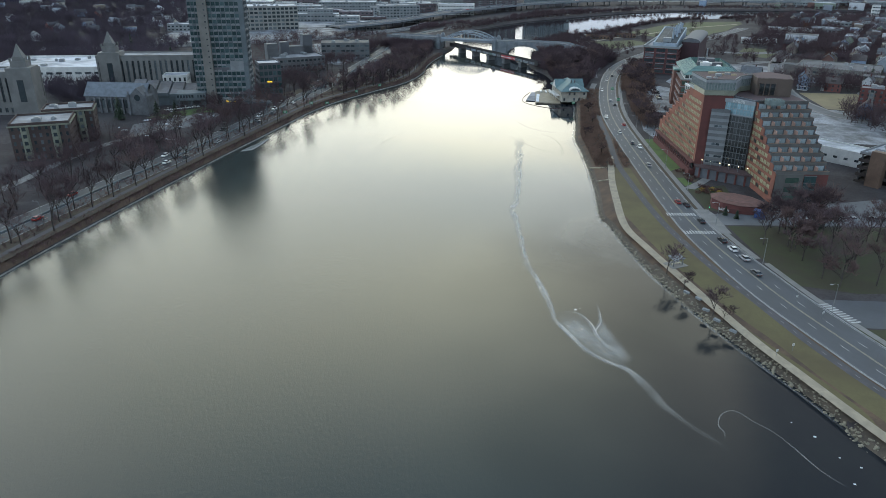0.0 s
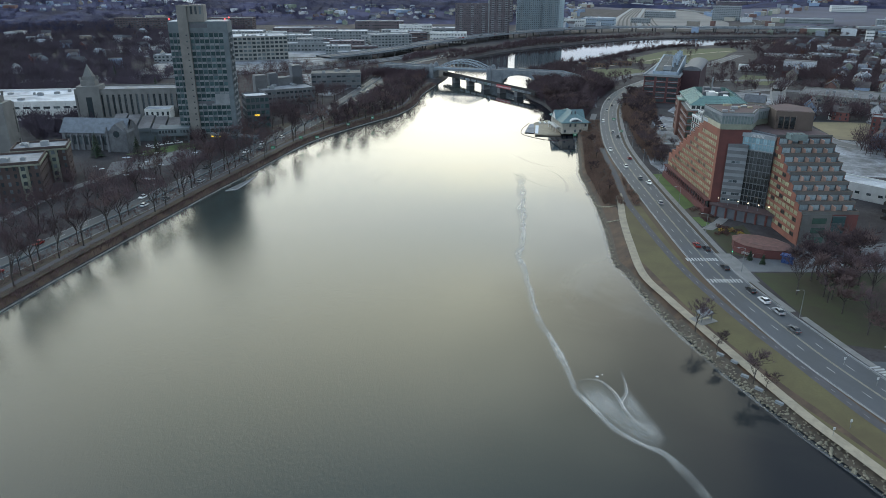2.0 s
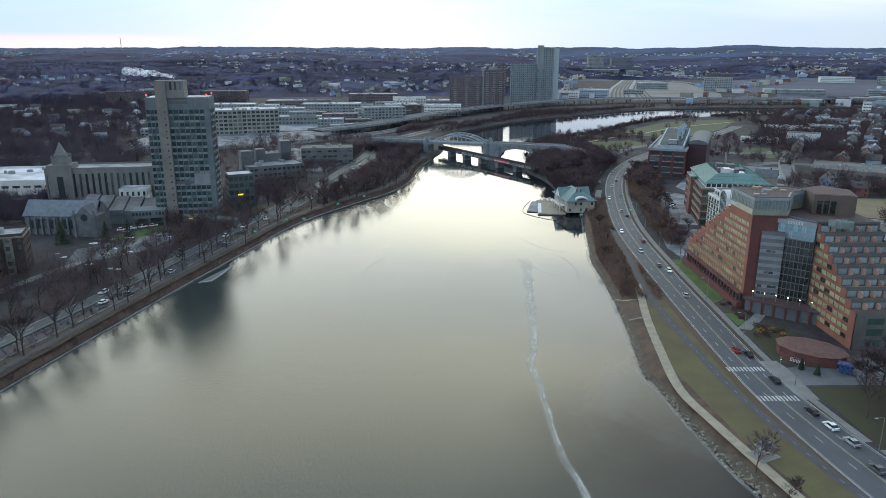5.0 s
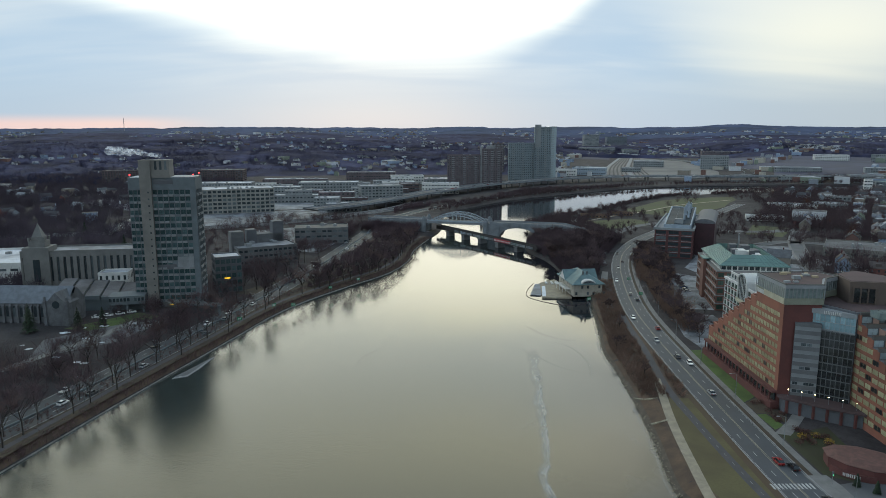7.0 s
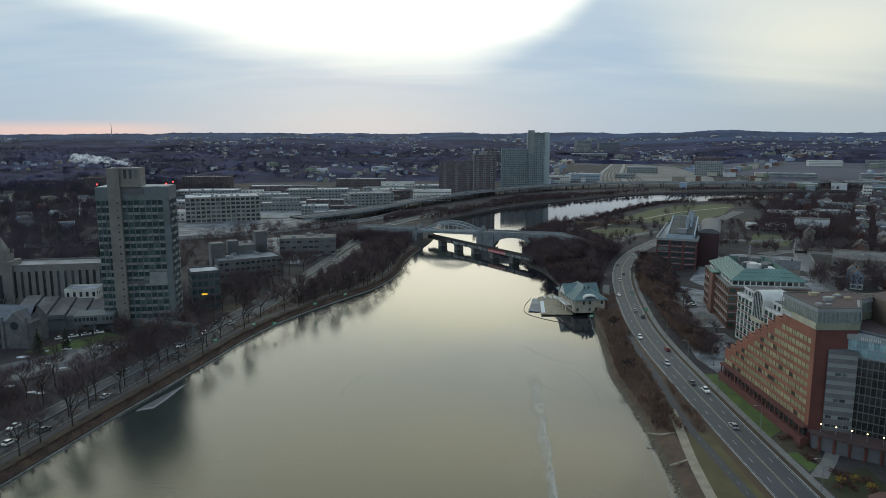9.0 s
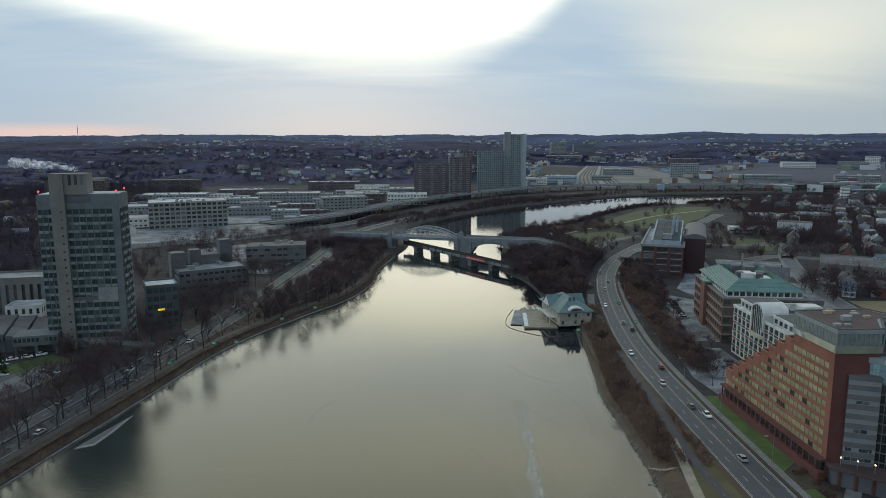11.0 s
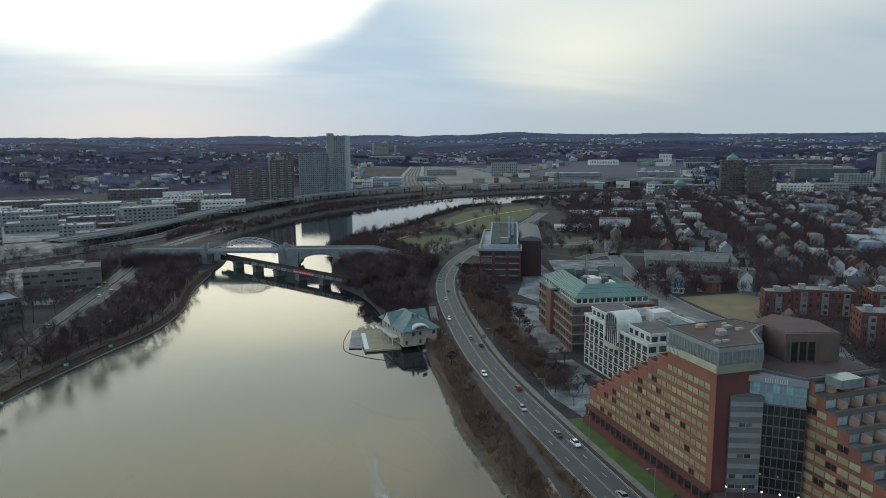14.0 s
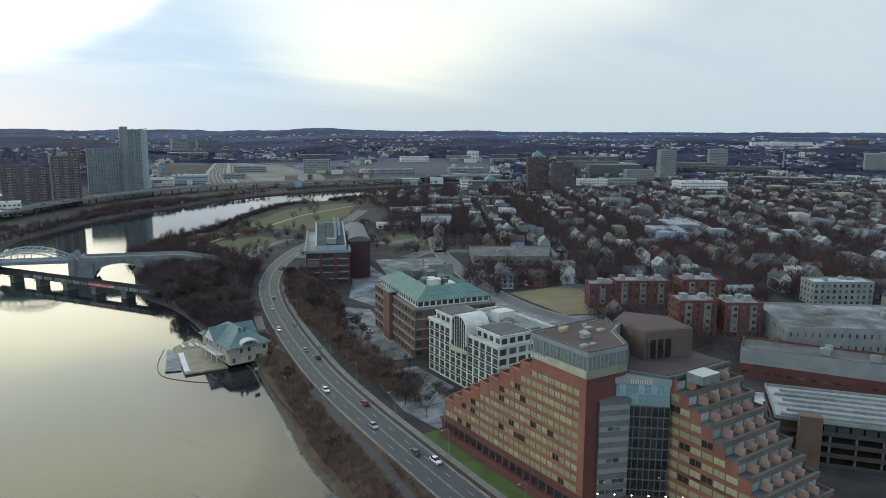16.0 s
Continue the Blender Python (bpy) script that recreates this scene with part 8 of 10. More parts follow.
woods("rusty_oaks", "orange-brown oaks with withered leaves", [w for i, w in enumerate(near_w) if i % 90 == 0 and w[0] > 0], M["twigs_rust"], 90, 12, 0.2)


def wooded_slopes():
    """The far woods: one rolling canopy over the slopes, lower where houses stand, open over river, yards and large buildings."""
    deg0, dstep, r0, rstep = -42.0, 0.3, 1420.0, 14.0
    na, nr = 392, 226
    spots = [(f[0], f[1], 45 + max(f[2], f[3]) * 0.6) for f in FAR if math.hypot(f[0], f[1] - 100) > 1300]
    verts, low, faces, idx = [], [], [], []
    for j in range(nr):
        r = r0 + j * rstep
        for i in range(na):
            a = radians(deg0 + i * dstep)
            x, y = r * math.sin(a), 100 + r * math.cos(a)
            deg = deg0 + i * dstep
            z = hill_height(x, y)
            clump = noise.noise(Vector((x / 330, y / 330, 5)))
            crown = 9.0 + 4.0 * noise.noise(Vector((x / 60, y / 60, 3))) + 4.5 * noise.noise(Vector((x / 19, y / 19, 8)))
            crown -= 6.5 * min(1.0, max(0.0, (clump + 0.1) * 4))
            crown = min(crown, (r - r0) * 0.12 - 1.0)
            if any((x - p) ** 2 + (y - q) ** 2 < w * w for p, q, w in spots):
                crown = min(crown, 2.0)
            bare = (10 < deg < 36 and r < 2250) or in_river(x, y)
            low.append(bare)
            verts.append((x, y, z + (crown if not bare else -1.5)))
    for j in range(nr - 1):
        for i in range(na - 1):
            k = j * na + i
            q = (k, k + 1, k + na + 1, k + na)
            if not all(low[v] for v in q):
                faces.append(q)
                # beyond about 3500 m the canopy takes the bluer haze tint
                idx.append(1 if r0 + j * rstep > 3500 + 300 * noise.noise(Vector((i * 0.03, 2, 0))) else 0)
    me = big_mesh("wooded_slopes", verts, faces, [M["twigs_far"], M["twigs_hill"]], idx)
    me.polygons.foreach_set("use_smooth", np.ones(len(faces), dtype=bool))
    for p in me.polygons[:1]:
        if p.normal.z < 0:
            me.flip_normals()
    tagged(new("wooded_slopes", me), "wooded slopes and hills up to the horizon, tinted blue for haze", "woods", kind="stuff")


wooded_slopes()
park_trees = []
for _ in range(2300):
    x, y = rw.uniform(120, 560), rw.uniform(690, 1140)
    if in_river(x, y):
        continue
    yn = float(np.interp(x, [p[0] for p in SHORE_RIGHT[26:]], [p[1] for p in SHORE_RIGHT[26:]]))
    if yn - y < 26 or (rw.random() < 0.5 and not (((220 < x < 400 and 850 < y < 1046) or (146 < x < 214 and 750 < y < 815)) and rw.random() < 0.94)):
        park_trees.append((x, y, LAND - 0.2, rw.uniform(5, 10)))
sv = smooth_line(SHORE_LEFT[18:], 9)
for i, p in enumerate(sv):
    for o in (8, 14, 22):
        q = p - side(sv, i) * (o + rw.uniform(-3, 3))
        park_trees.append((q.x, q.y, LAND - 0.2, rw.uniform(4, 8)))
for _ in range(700):
    x, y = rw.uniform(84, 150), rw.uniform(690, 830)
    if not in_river(x, y) and rw.random() < (0.9 if y < 745 or x < 128 else 0.25):
        park_trees.append((x, y, LAND - 0.2, rw.uniform(4, 9)))
bank = smooth_line(SHORE_RIGHT[24:36], 3)
for i, p in enumerate(bank):
    for _ in range(3):
        q = p + side(bank, i) * rw.uniform(6, 15)
        park_trees.append((q.x, q.y, LAND - 0.5, rw.uniform(2.5, 5)))
mx, my = [p.x for p in road_line], [p.y for p in road_line]
park_trees = [t for t in park_trees if abs(t[0] - float(np.interp(t[1], my, mx))) > 13]
woods("park_trees", "bare trees round the riverside park", park_trees, M["twigs"], 70, 5, 0.15)
scrub = []
for _ in range(11000):
    t = rw.choice(road_line)
    if 405 < t.y < 520 and rw.random() < 0.3:
        scrub.append((t.x + rw.uniform(14, 24), t.y + rw.uniform(-3, 3), LAND - 0.3, rw.uniform(3, 8)))
    elif 325 < t.y < 520:
        scrub.append((t.x - rw.uniform(7.5, 26), t.y + rw.uniform(-3, 3), LAND - 0.3, rw.uniform(1.0, 3.2)))
    elif 505 < t.y < 640:
        scrub.append((t.x + rw.uniform(10, 34), t.y + rw.uniform(-3, 3), LAND - 0.3, rw.uniform(2, 6)))
for _ in range(800):
    t = rw.choice(road_line)
    if 430 < t.y < 610:
        scrub.append((t.x + rw.uniform(14, 27), t.y + rw.uniform(-3, 3), LAND - 0.3, rw.uniform(5, 10)))
path_y, path_x = [p.y for p in bike_line], [p.x for p in bike_line]
scrub = [s for s in scrub if not in_river(s[0] + 3, s[1]) and not (s[1] < 436 and abs(s[0] - float(np.interp(s[1], path_y, path_x))) < 2.2)]
woods("bank_scrub", "reddish brown scrub on the river bank", scrub, M["scrub_russet"], 44, 6, 0.07)
low = []
for _ in range(5200):
    i = rw.randrange(len(left_line))
    p = left_line[i]
    q = p + side(left_line, i) * -rw.choice((rw.uniform(0.7, 5.6), rw.uniform(10, 18.5)))
    low.append((q.x + rw.uniform(-2, 2), q.y + rw.uniform(-2, 2), LAND - (0.9 if (q - p).length < 5.6 else 0.4), rw.uniform(0.7, 1.7)))
woods("bank_brush", "low brown dead brush along the far bank", low, M["twigs_red"], 16, 19, 0.08)
tangle = []
for _ in range(900):
    y = 520 + rw.random() * 160
    x0 = float(np.interp(y, [520, 570, 602, 640, 690], [84, 81, 78, 71, 77]))
    x1 = float(np.interp(y, [520, 570, 615, 656, 690], [96, 112, 128, 145, 160]))
    tangle.append((x0 + (x1 - x0) * rw.random(), y, LAND - 0.8, rw.uniform(3.5, 8)))
for _ in range(1100):
    i = rw.randrange(len(left_long))
    p = left_long[i]
    if 500 < p.y < 695:
        q = p + side(left_long, i) * -rw.uniform(5, 42)
        tangle.append((q.x, q.y, LAND - 0.3, rw.uniform(2.5, 8)))
for _ in range(260):
    x, y = rw.uniform(-95, -22), rw.uniform(690, 752)
    if y < 742 - (x + 60) * 0.36 and not in_river(x, y) and abs(x - float(np.interp(y, [640, 720, 800], [-74, -66, -60]))) > 10:
        tangle.append((x, y, LAND - 0.3, rw.uniform(5, 10)))
for _ in range(420):
    x, y = rw.uniform(84, 160), rw.uniform(630, 690)
    if y < 700 - (x - 84) * 0.3 - 8 and not in_river(x, y) and x < float(np.interp(y, [615, 656, 690], [128, 146, 165])):
        tangle.append((x, y, LAND - 0.3, rw.uniform(7, 13)))
for _ in range(260):
    u, o = rw.uniform(-62, -7), rw.uniform(3, 15)
    tangle.append((-11 + u * 0.943 - o * 0.334, 735 - u * 0.334 - o * 0.943, LAND - 0.3, rw.uniform(4, 11)))
for _ in range(1500):
    t = rw.random()
    x = -50 + 350 * t
    y = float(np.interp(x, [-50, -34, 0, 60, 90, 160, 300], [890, 935, 960, 1000, 1065, 1145, 1212])) + rw.uniform(-34, 22)
    if not in_river(x, y) and min(abs(x - p.x) + abs(y - p.y) for p in storrow_line[-130:]) > 12:
        tangle.append((x, y, LAND - 0.3, rw.uniform(2.5, 7)))
woods("undergrowth", "dense bare undergrowth near the bridges", tangle, M["twigs_plum"], 90, 7, 0.07)

campus = []
for _ in range(620):
    y = rw.uniform(200, 640)
    sx = float(np.interp(y, [p[1] for p in STORROW[:12]], [p[0] for p in STORROW[:12]]))
    x = sx - rw.uniform(11, 95 if y < 300 else 60)
    if y < 330 and rw.random() < 0.55:
        continue
    if abs(x + 165) < 30 and abs(y - 402) < 36 and rw.random() < 0.9:
        continue
    if any(abs(x - a) < w and abs(y - b) < d for a, b, w, d in ((-203, 346, 17, 15), (-202, 372, 15, 12), (-205, 437, 24, 12), (-212, 498, 36, 16), (-147, 465, 20, 12), (-185, 455, 26, 18), (-126, 500, 11, 11), (-115, 592, 26, 20), (-285, 425, 38, 18))):
        continue
    campus.append((x, y, LAND - 0.2, rw.uniform(6, 12)))
for _ in range(520):
    y = rw.uniform(600, 840)
    sx = float(np.interp(y, [p[1] for p in STORROW[:14]], [p[0] for p in STORROW[:14]]))
    x = sx - rw.uniform(11, 150)
    if any(abs(x - a) < w and abs(y - b) < d for a, b, w, d in ((-232, 905, 50, 36), (-100, 680, 26, 18), (-115, 592, 28, 22))):
        continue
    v = min(abs(x - p.x) + abs(y - p.y) for p in viaduct_line[:30])
    if v > 22:
        campus.append((x, y, LAND - 0.2, rw.uniform(4, 9)))
woods("campus_trees", "dense bare trees round the campus buildings", campus, M["twigs"], 110, 8, 0.045)

# ---------------------------------------------------------------- lots, lawns, side streets
def patch(name, poly, z, m, label, category):
    b = MB()
    b.face([(x, y, z) for x, y in poly])
    me = setting(name, b, m, label, category)
    if me.data.polygons[0].normal.z < 0:
        me.data.polygons[0].flip()
    return me


patch("lawn", [(106.3, 380), (114.9, 379.4), (112.4, 377), (110.35, 376), (110.35, 326), (103.9, 320.5), (104.4, 345)], G + 0.03, M["green_grass"], "bright green winter lawn beside the hotel", "lawn")
patch("lawn_lower", [(103.8, 310), (107, 310.6), (108.7, 301.1), (104.2, 298)], G + 0.03, M["green_grass"], "small green lawn before the hotel entrance", "lawn")
patch("planting_bed", [(104.4, 320), (110.3, 325), (117, 316), (110.3, 302.6), (107.2, 311), (104, 311)], G + 0.035, M["earth"], "dark planting bed before the hotel", "bed")
patch("hotel_verge", [(103.9, 296), (103.5, 268), (113, 262), (120, 283), (122, 300), (112, 296)], G + 0.028, M["lawn_dark"], "brown and green lawn round the pavilion", "lawn")
patch("brown_lawn", [(105.5, 250), (172, 250), (176, 196), (126, 194), (107.5, 200)], G + 0.03, M["lawn_dark"], "brown winter lawn with bare trees", "lawn")
patch("lawn_near", [(116, 140), (190, 130), (180, 172), (112, 172)], G + 0.03, M["lawn_dark"], "brown winter lawn beside the side street", "lawn")
patch("forecourt", [(98, 261), (98.4, 251), (176, 251), (182, 283), (156, 276), (154, 271), (132, 270)], G + 0.045, M["asphalt_old"], "grey asphalt forecourt of the hotel", "forecourt")
patch("side_street", [(109.5, 190), (112.5, 173), (200, 168), (200, 186)], G + 0.045, M["asphalt"], "side street joining the riverside road", "road")
patch("car_park", [(145, 556), (166, 530), (150, 474), (146, 446), (122, 451), (120, 470), (132, 520)], G + 0.04, M["lot_snow"], "grey car park with patches of snow", "car park")
patch("office_car_park", [(118, 440), (139, 437), (138, 384), (112.5, 380), (111, 400)], G + 0.04, M["lot_snow"], "grey car park before the white office", "car park")
patch("rear_car_park", [(216, 600), (238, 660), (288, 642), (262, 588)], G + 0.04, M["lot_snow"], "snowy car park behind the offices", "car park")
patch("office_yard", [(168, 560), (172, 532), (240, 522), (256, 566), (214, 598), (226, 650), (208, 660), (190, 600)], G + 0.032, M["lot_snow"], "grey yard with old snow between the offices", "yard")
patch("store_car_park", [(266, 596), (300, 574), (338, 552), (324, 538), (258, 572)], G + 0.04, M["lot_snow"], "parking lot before the store", "car park")
patch("sports_field", [(254, 520), (300, 517), (281, 452), (247, 464)], G + 0.045, M["field"], "tan dry playing field", "field")
patch("rear_yard", [(180, 436), (240, 520), (246, 462), (282, 448), (240, 372), (176, 380)], G + 0.03, M["lot_snow"], "grey yard and side street behind the offices", "yard")
patch("park_meadow", [(216, 893), (224, 911), (243, 934), (268, 968), (294, 1003), (330, 1030), (378, 1046), (407, 1046), (398, 1012), (373, 976), (345, 925), (322, 902), (297, 862), (269, 841), (245, 846), (228, 868)], G + 0.04, M["meadow"], "olive green meadow in the riverside park", "meadow")
patch("park_lower_meadow", [(146, 783), (154, 748), (178, 752), (204, 768), (216, 800), (204, 822), (176, 812), (160, 806)], G + 0.04, M["meadow"], "olive grass below the park terraces", "meadow")
patch("park_yard", [(120, 760), (140, 742), (150, 790), (158, 824), (140, 826)], G + 0.035, M["roof_grey"], "pale paved yard in the park", "yard")
b = MB()
ribbon(b, smooth_line([(150, 800), (186, 840), (232, 880), (300, 950), (390, 1010)], 8), -1.6, 1.6, G + 0.09)
setting("park_path", b, M["gravel"], "pale path through the riverside park", "path")
patch("small_green", [(309, 768), (340, 748), (302, 694), (276, 710)], G + 0.04, M["meadow"], "small green among bare trees", "meadow")
patch("rail_yard", [(313, 1405), (428, 1415), (545, 1430), (610, 1600), (640, 1761), (690, 2052), (640, 2240), (572, 2273), (502, 2065), (400, 1740)], G + 0.3, M["ballast"], "wide gravel rail yard with roads", "rail yard")
for i in range(11):
    b = MB()
    ln = smooth_line([(318 + i * 9, 1410), (404 + i * 8, 1740), (508 + i * 7, 2070), (570 + i * 6, 2260)], 30)
    wide = 4.0 if i in (0, 6) else 1.7
    ribbon(b, ln, -wide, wide, G + 0.5)
    setting("rail_track", b, M["concrete_pale"] if i in (0, 6) else M["rust_steel"], "track or lane across the rail yard", "rail track")
for ln, wd in (([(470, 1395), (540, 1440), (640, 1518), (700, 1700), (715, 1867), (690, 2200)], 9), ([(520, 1320), (600, 1335), (668, 1354), (780, 1400), (950, 1490), (1089, 1656)], 9), ([(560, 1420), (680, 1440), (811, 1474), (960, 1600), (1060, 1800)], 7), ([(700, 1300), (790, 1262), (900, 1290), (1100, 1330)], 7)):
    b = MB()
    ribbon(b, smooth_line(ln, 25), -wd, wd, G + 0.6)
    setting("motorway", b, M["asphalt_old"], "grey motorway lanes beyond the river bend", "road")
    b = MB()
    for o in (-wd - 0.4, wd + 0.4):
        ribbon(b, smooth_line(ln, 25), o - 0.4, o + 0.4, G + 1.6, 0, 1.2)
    setting("crash_barrier", b, M["concrete_pale"], "pale concrete barrier beside the motorway", "barrier")
patch("freight_lot", [(660, 1300), (800, 1290), (1000, 1340), (980, 1470), (830, 1440), (680, 1400)], G + 0.25, M["verge"], "brown flats with dead grass beyond the river", "lot")
SIDE = [[(345, 745), (298, 663), (262, 575), (244, 512), (240, 470), (252, 436), (320, 392), (400, 345)], [(263, 655), (300, 665), (380, 612), (480, 550), (600, 475)], [(436, 690), (380, 612), (330, 545), (300, 510), (340, 485)], [(190, 700), (232, 735), (300, 725), (345, 745)]]
for ln in SIDE:
    b = MB()
    l = smooth_line(ln, 6)
    ribbon(b, l, -5, 5, G + 0.07)
    setting("street", b, M["asphalt_old"], "grey side street of the quarter", "road")
    b = MB()
    for o in (-5.4, 5.4):
        ribbon(b, l, o - 0.9, o + 0.9, G + 0.15, 0, 0.15)
    setting("sidewalk", b, M["paving"], "pale pavement beside a side street", "pavement")
for i in range(-3, 12):
    u = (4 * i + 3) * 21.0
    p0 = (330 + u * ca + 420 * sa * 0 - (-260) * sa, 480 + u * sa + (-260) * ca)
    p1 = (330 + u * ca - 620 * sa, 480 + u * sa + 620 * ca)
    if p0[0] < 330:
        continue
    b = MB()
    ribbon(b, smooth_line([p0, p1], 40), -4, 4, G + 0.035)
    setting("street", b, M["asphalt_old"], "narrow street between rows of houses", "road")
# slip road and ramps near the bridge
b = MB()
ribbon(b, smooth_line([(113, 575), (118, 603), (135, 651), (159, 712), (186, 758), (222, 790)], 4), -4.5, 4.5, G + 0.065)
setting("ramp", b, M["asphalt_old"], "curved slip road to the bridge", "road")
b = MB()
ribbon(b, smooth_line([(90, 452), (97, 480), (103, 520), (110, 548)], 4), -2.0, 2.0, G + 0.045)
setting("boathouse_path", b, M["paving"], "pale path past the boathouse", "path")
b = MB()
b.prism([(102.8, 295.4), (106.9, 293.4), (114.6, 302.4), (122.9, 313), (120.3, 316), (111.4, 304.6)], G - 0.2, G + 0.07)
setting("hotel_walk", b, M["paving"], "pale concrete walk up to the hotel", "path")
# left bank: paths and clearing before the chapel
b = MB()
ribbon(b, smooth_line([(-200, 240), (-191, 281), (-186, 329), (-178, 361), (-163, 400), (-155, 432)], 6), -2.5, 2.5, G + 0.05)
setting("campus_road", b, M["paving"], "pale campus road under bare trees", "road")
patch("campus_lawn", [(-184, 418), (-160, 412), (-146, 440), (-160, 448)], G + 0.03, M["green_grass"], "dull green lawn before the tower", "lawn")
patch("campus_court", [(-176, 372), (-150, 396), (-140, 430), (-152, 434), (-184, 400)], G + 0.036, M["asphalt_old"], "paved court before the tower", "court")
rk = random.Random(17)
for _ in range(14):
    cx, cy, r0 = rk.uniform(-190, -146), rk.uniform(366, 436), rk.uniform(0.8, 2.6)
    patch("snow_patch", [(cx + r0 * rk.uniform(0.6, 1.5) * math.cos(a), cy + r0 * rk.uniform(0.4, 1.0) * math.sin(a)) for a in (i * math.pi / 4 for i in range(8))], G + 0.06, M["snow"], "thin patch of old snow on the ground", "snow")
patch("turnpike_lot", [(-320, 745), (-200, 790), (-140, 832), (-95, 885), (-120, 925), (-330, 860)], G + 0.02, M["lot_snow"], "grey lots with old snow beside the motorway", "lot")
patch("riverside_lot", [(-150, 640), (-95, 625), (-82, 700), (-78, 760), (-110, 790), (-175, 740)], G + 0.024, M["lot_snow"], "grey car parks round the riverside offices", "car park")
patch("industrial_yard", [(-330, 880), (-120, 930), (-40, 1080), (-60, 1240), (-420, 1330), (-460, 1000)], G + 0.03, M["roof_grey"], "snowy yards between industrial halls", "yard")
b = MB()
bl = smooth_line(SHORE_RIGHT[3:22], 4)
for i in range(len(bl) - 1):
    if 90 < bl[i].y < 474:
        rows = [[bl[k] + side(bl, k) * o for o in (1.7, 5.5, 8.0)] for k in (i, i + 1)]
        for (o0, z0), (o1, z1) in (((0, 0.86), (1, LAND + 0.014)), ((1, LAND + 0.014), (2, LAND + 0.014))):
            b.face([(rows[0][o0].x, rows[0][o0].y, z0), (rows[0][o1].x, rows[0][o1].y, z1), (rows[1][o1].x, rows[1][o1].y, z1), (rows[1][o0].x, rows[1][o0].y, z0)])
rb2 = MB()
for i in range(len(bl) - 1):
    if 90 < bl[i].y < 474:
        a, c = [[bl[k] + side(bl, k) * o for o in (-0.15, 1.65, 3.3 if bl[i].y < 215 else 2.2)] for k in (i, i + 1)]
        for j, z0, z1 in ((0, -0.3, 0.92), (1, 0.92, 1.66 if bl[i].y < 215 else 1.16)):
            if j == 0 or bl[i].y < 345:
                rb2.face([(a[j].x, a[j].y, z0), (a[j + 1].x, a[j + 1].y, z1), (c[j + 1].x, c[j + 1].y, z1), (c[j].x, c[j].y, z0)])
setting("shore_rubble", rb2, M["rubble"], "grey rubble between the shore boulders", "rubble")
gl = [p for p in gravel_line if 100 < p.y < 342]
setting("shore_brush", b, M["brush"], "brown brush between boulders and footpath", "brush")
b = MB()
ribbon(b, [p for p in road_line if 120 < p.y < 330], lambda p: half(2.6, -1)(p), half(0.3, -1), G + 0.034)
setting("mulch_strip", b, M["leaf_litter"], "brown mulch verge beside the kerb", "verge")
b = MB()
ribbon(b, gl, 1.0, 9.0, G + 0.010)
setting("path_grass", b, M["dry_grass"], "dry grass beside the footpath", "grass")
# zebra crossings
for (xa, xb, yc) in ((85.6, 97.4, 262), (86.8, 98.8, 243)):
    b = MB()
    n = 11
    for i in range(n):
        x = xa + (i + 0.25) * (xb - xa) / n
        b.face([(x, yc - 1.5, G + 0.085), (x + 0.62, yc - 1.5, G + 0.085), (x + 0.62, yc + 1.5, G + 0.085), (x, yc + 1.5, G + 0.085)])
    setting("zebra_crossing", b, M["road_paint"], "white zebra crossing over the riverside road", "crossing")
b = MB()
for i in range(10):
    t = Vector((110.2, 186.5, 0)).lerp(Vector((114.5, 174.5, 0)), (i + 0.2) / 10)
    b.prism([(t.x, t.y), (t.x + 3.0, t.y + 0.6), (t.x + 3.0, t.y + 1.2), (t.x, t.y + 0.6)], G + 0.05, G + 0.075)
setting("zebra_crossing", b, M["road_paint"], "white zebra crossing over the side street", "crossing")
patch("corner_paving", [(97.8, 268), (104, 268), (105, 262), (104.5, 242), (99.4, 242)], G + 0.09, M["paving"], "pale corner paving at the crossing", "pavement")

# ---------------------------------------------------------------- shore stones
def stone_mesh(i):
    rng = random.Random(300 + i)
    bm = bmesh.new()
    bmesh.ops.create_icosphere(bm, subdivisions=1, radius=0.5)
    for v in bm.verts:
        v.co = Vector((v.co.x * rng.uniform(0.9, 1.3), v.co.y * rng.uniform(0.7, 1.1), v.co.z * rng.uniform(0.5, 0.85)))
    me = bpy.data.meshes.new("stone")
    bm.to_mesh(me)
    bm.free()
    me.materials.append(M["rock"])
    return me


STONES = [stone_mesh(i) for i in range(6)]
rip = thing("riprap", pose(0, 0, 0), "row of pale boulders along the shore", "boulders")
right_line = smooth_line(SHORE_RIGHT[3:20], 1.5)
rs = random.Random(8)
cand = []
for i, p in enumerate(right_line):
    if not 92 < p.y < 470:
        continue
    for k in range(14 if p.y < 215 else 9 if p.y < 345 else 5):
        o = rs.uniform(-0.3, 3.1 if p.y < 215 else 1.7 if p.y < 345 else 0.9)
        q = p + side(right_line, i) * o
        cand.append((q.x + rs.uniform(-0.7, 0.7), q.y + rs.uniform(-0.7, 0.7), -0.1 + o * 0.45, rs.choice((0.4, 0.5, 0.6, 0.75, 1.0)) * rs.uniform(0.8, 1.15) * (1.0 if p.y < 250 else 0.7)))
cand.sort(key=lambda c: c[1])
for x, y, z, s in cand[:300]:
    part("stone", rs.choice(STONES), None, rip, "", pose(x, y, z, rs.uniform(-20, 20), rs.uniform(-20, 20), rs.uniform(0, 360)) @ Matrix.Diagonal((s, s, s, 1)))
V, F = [], []
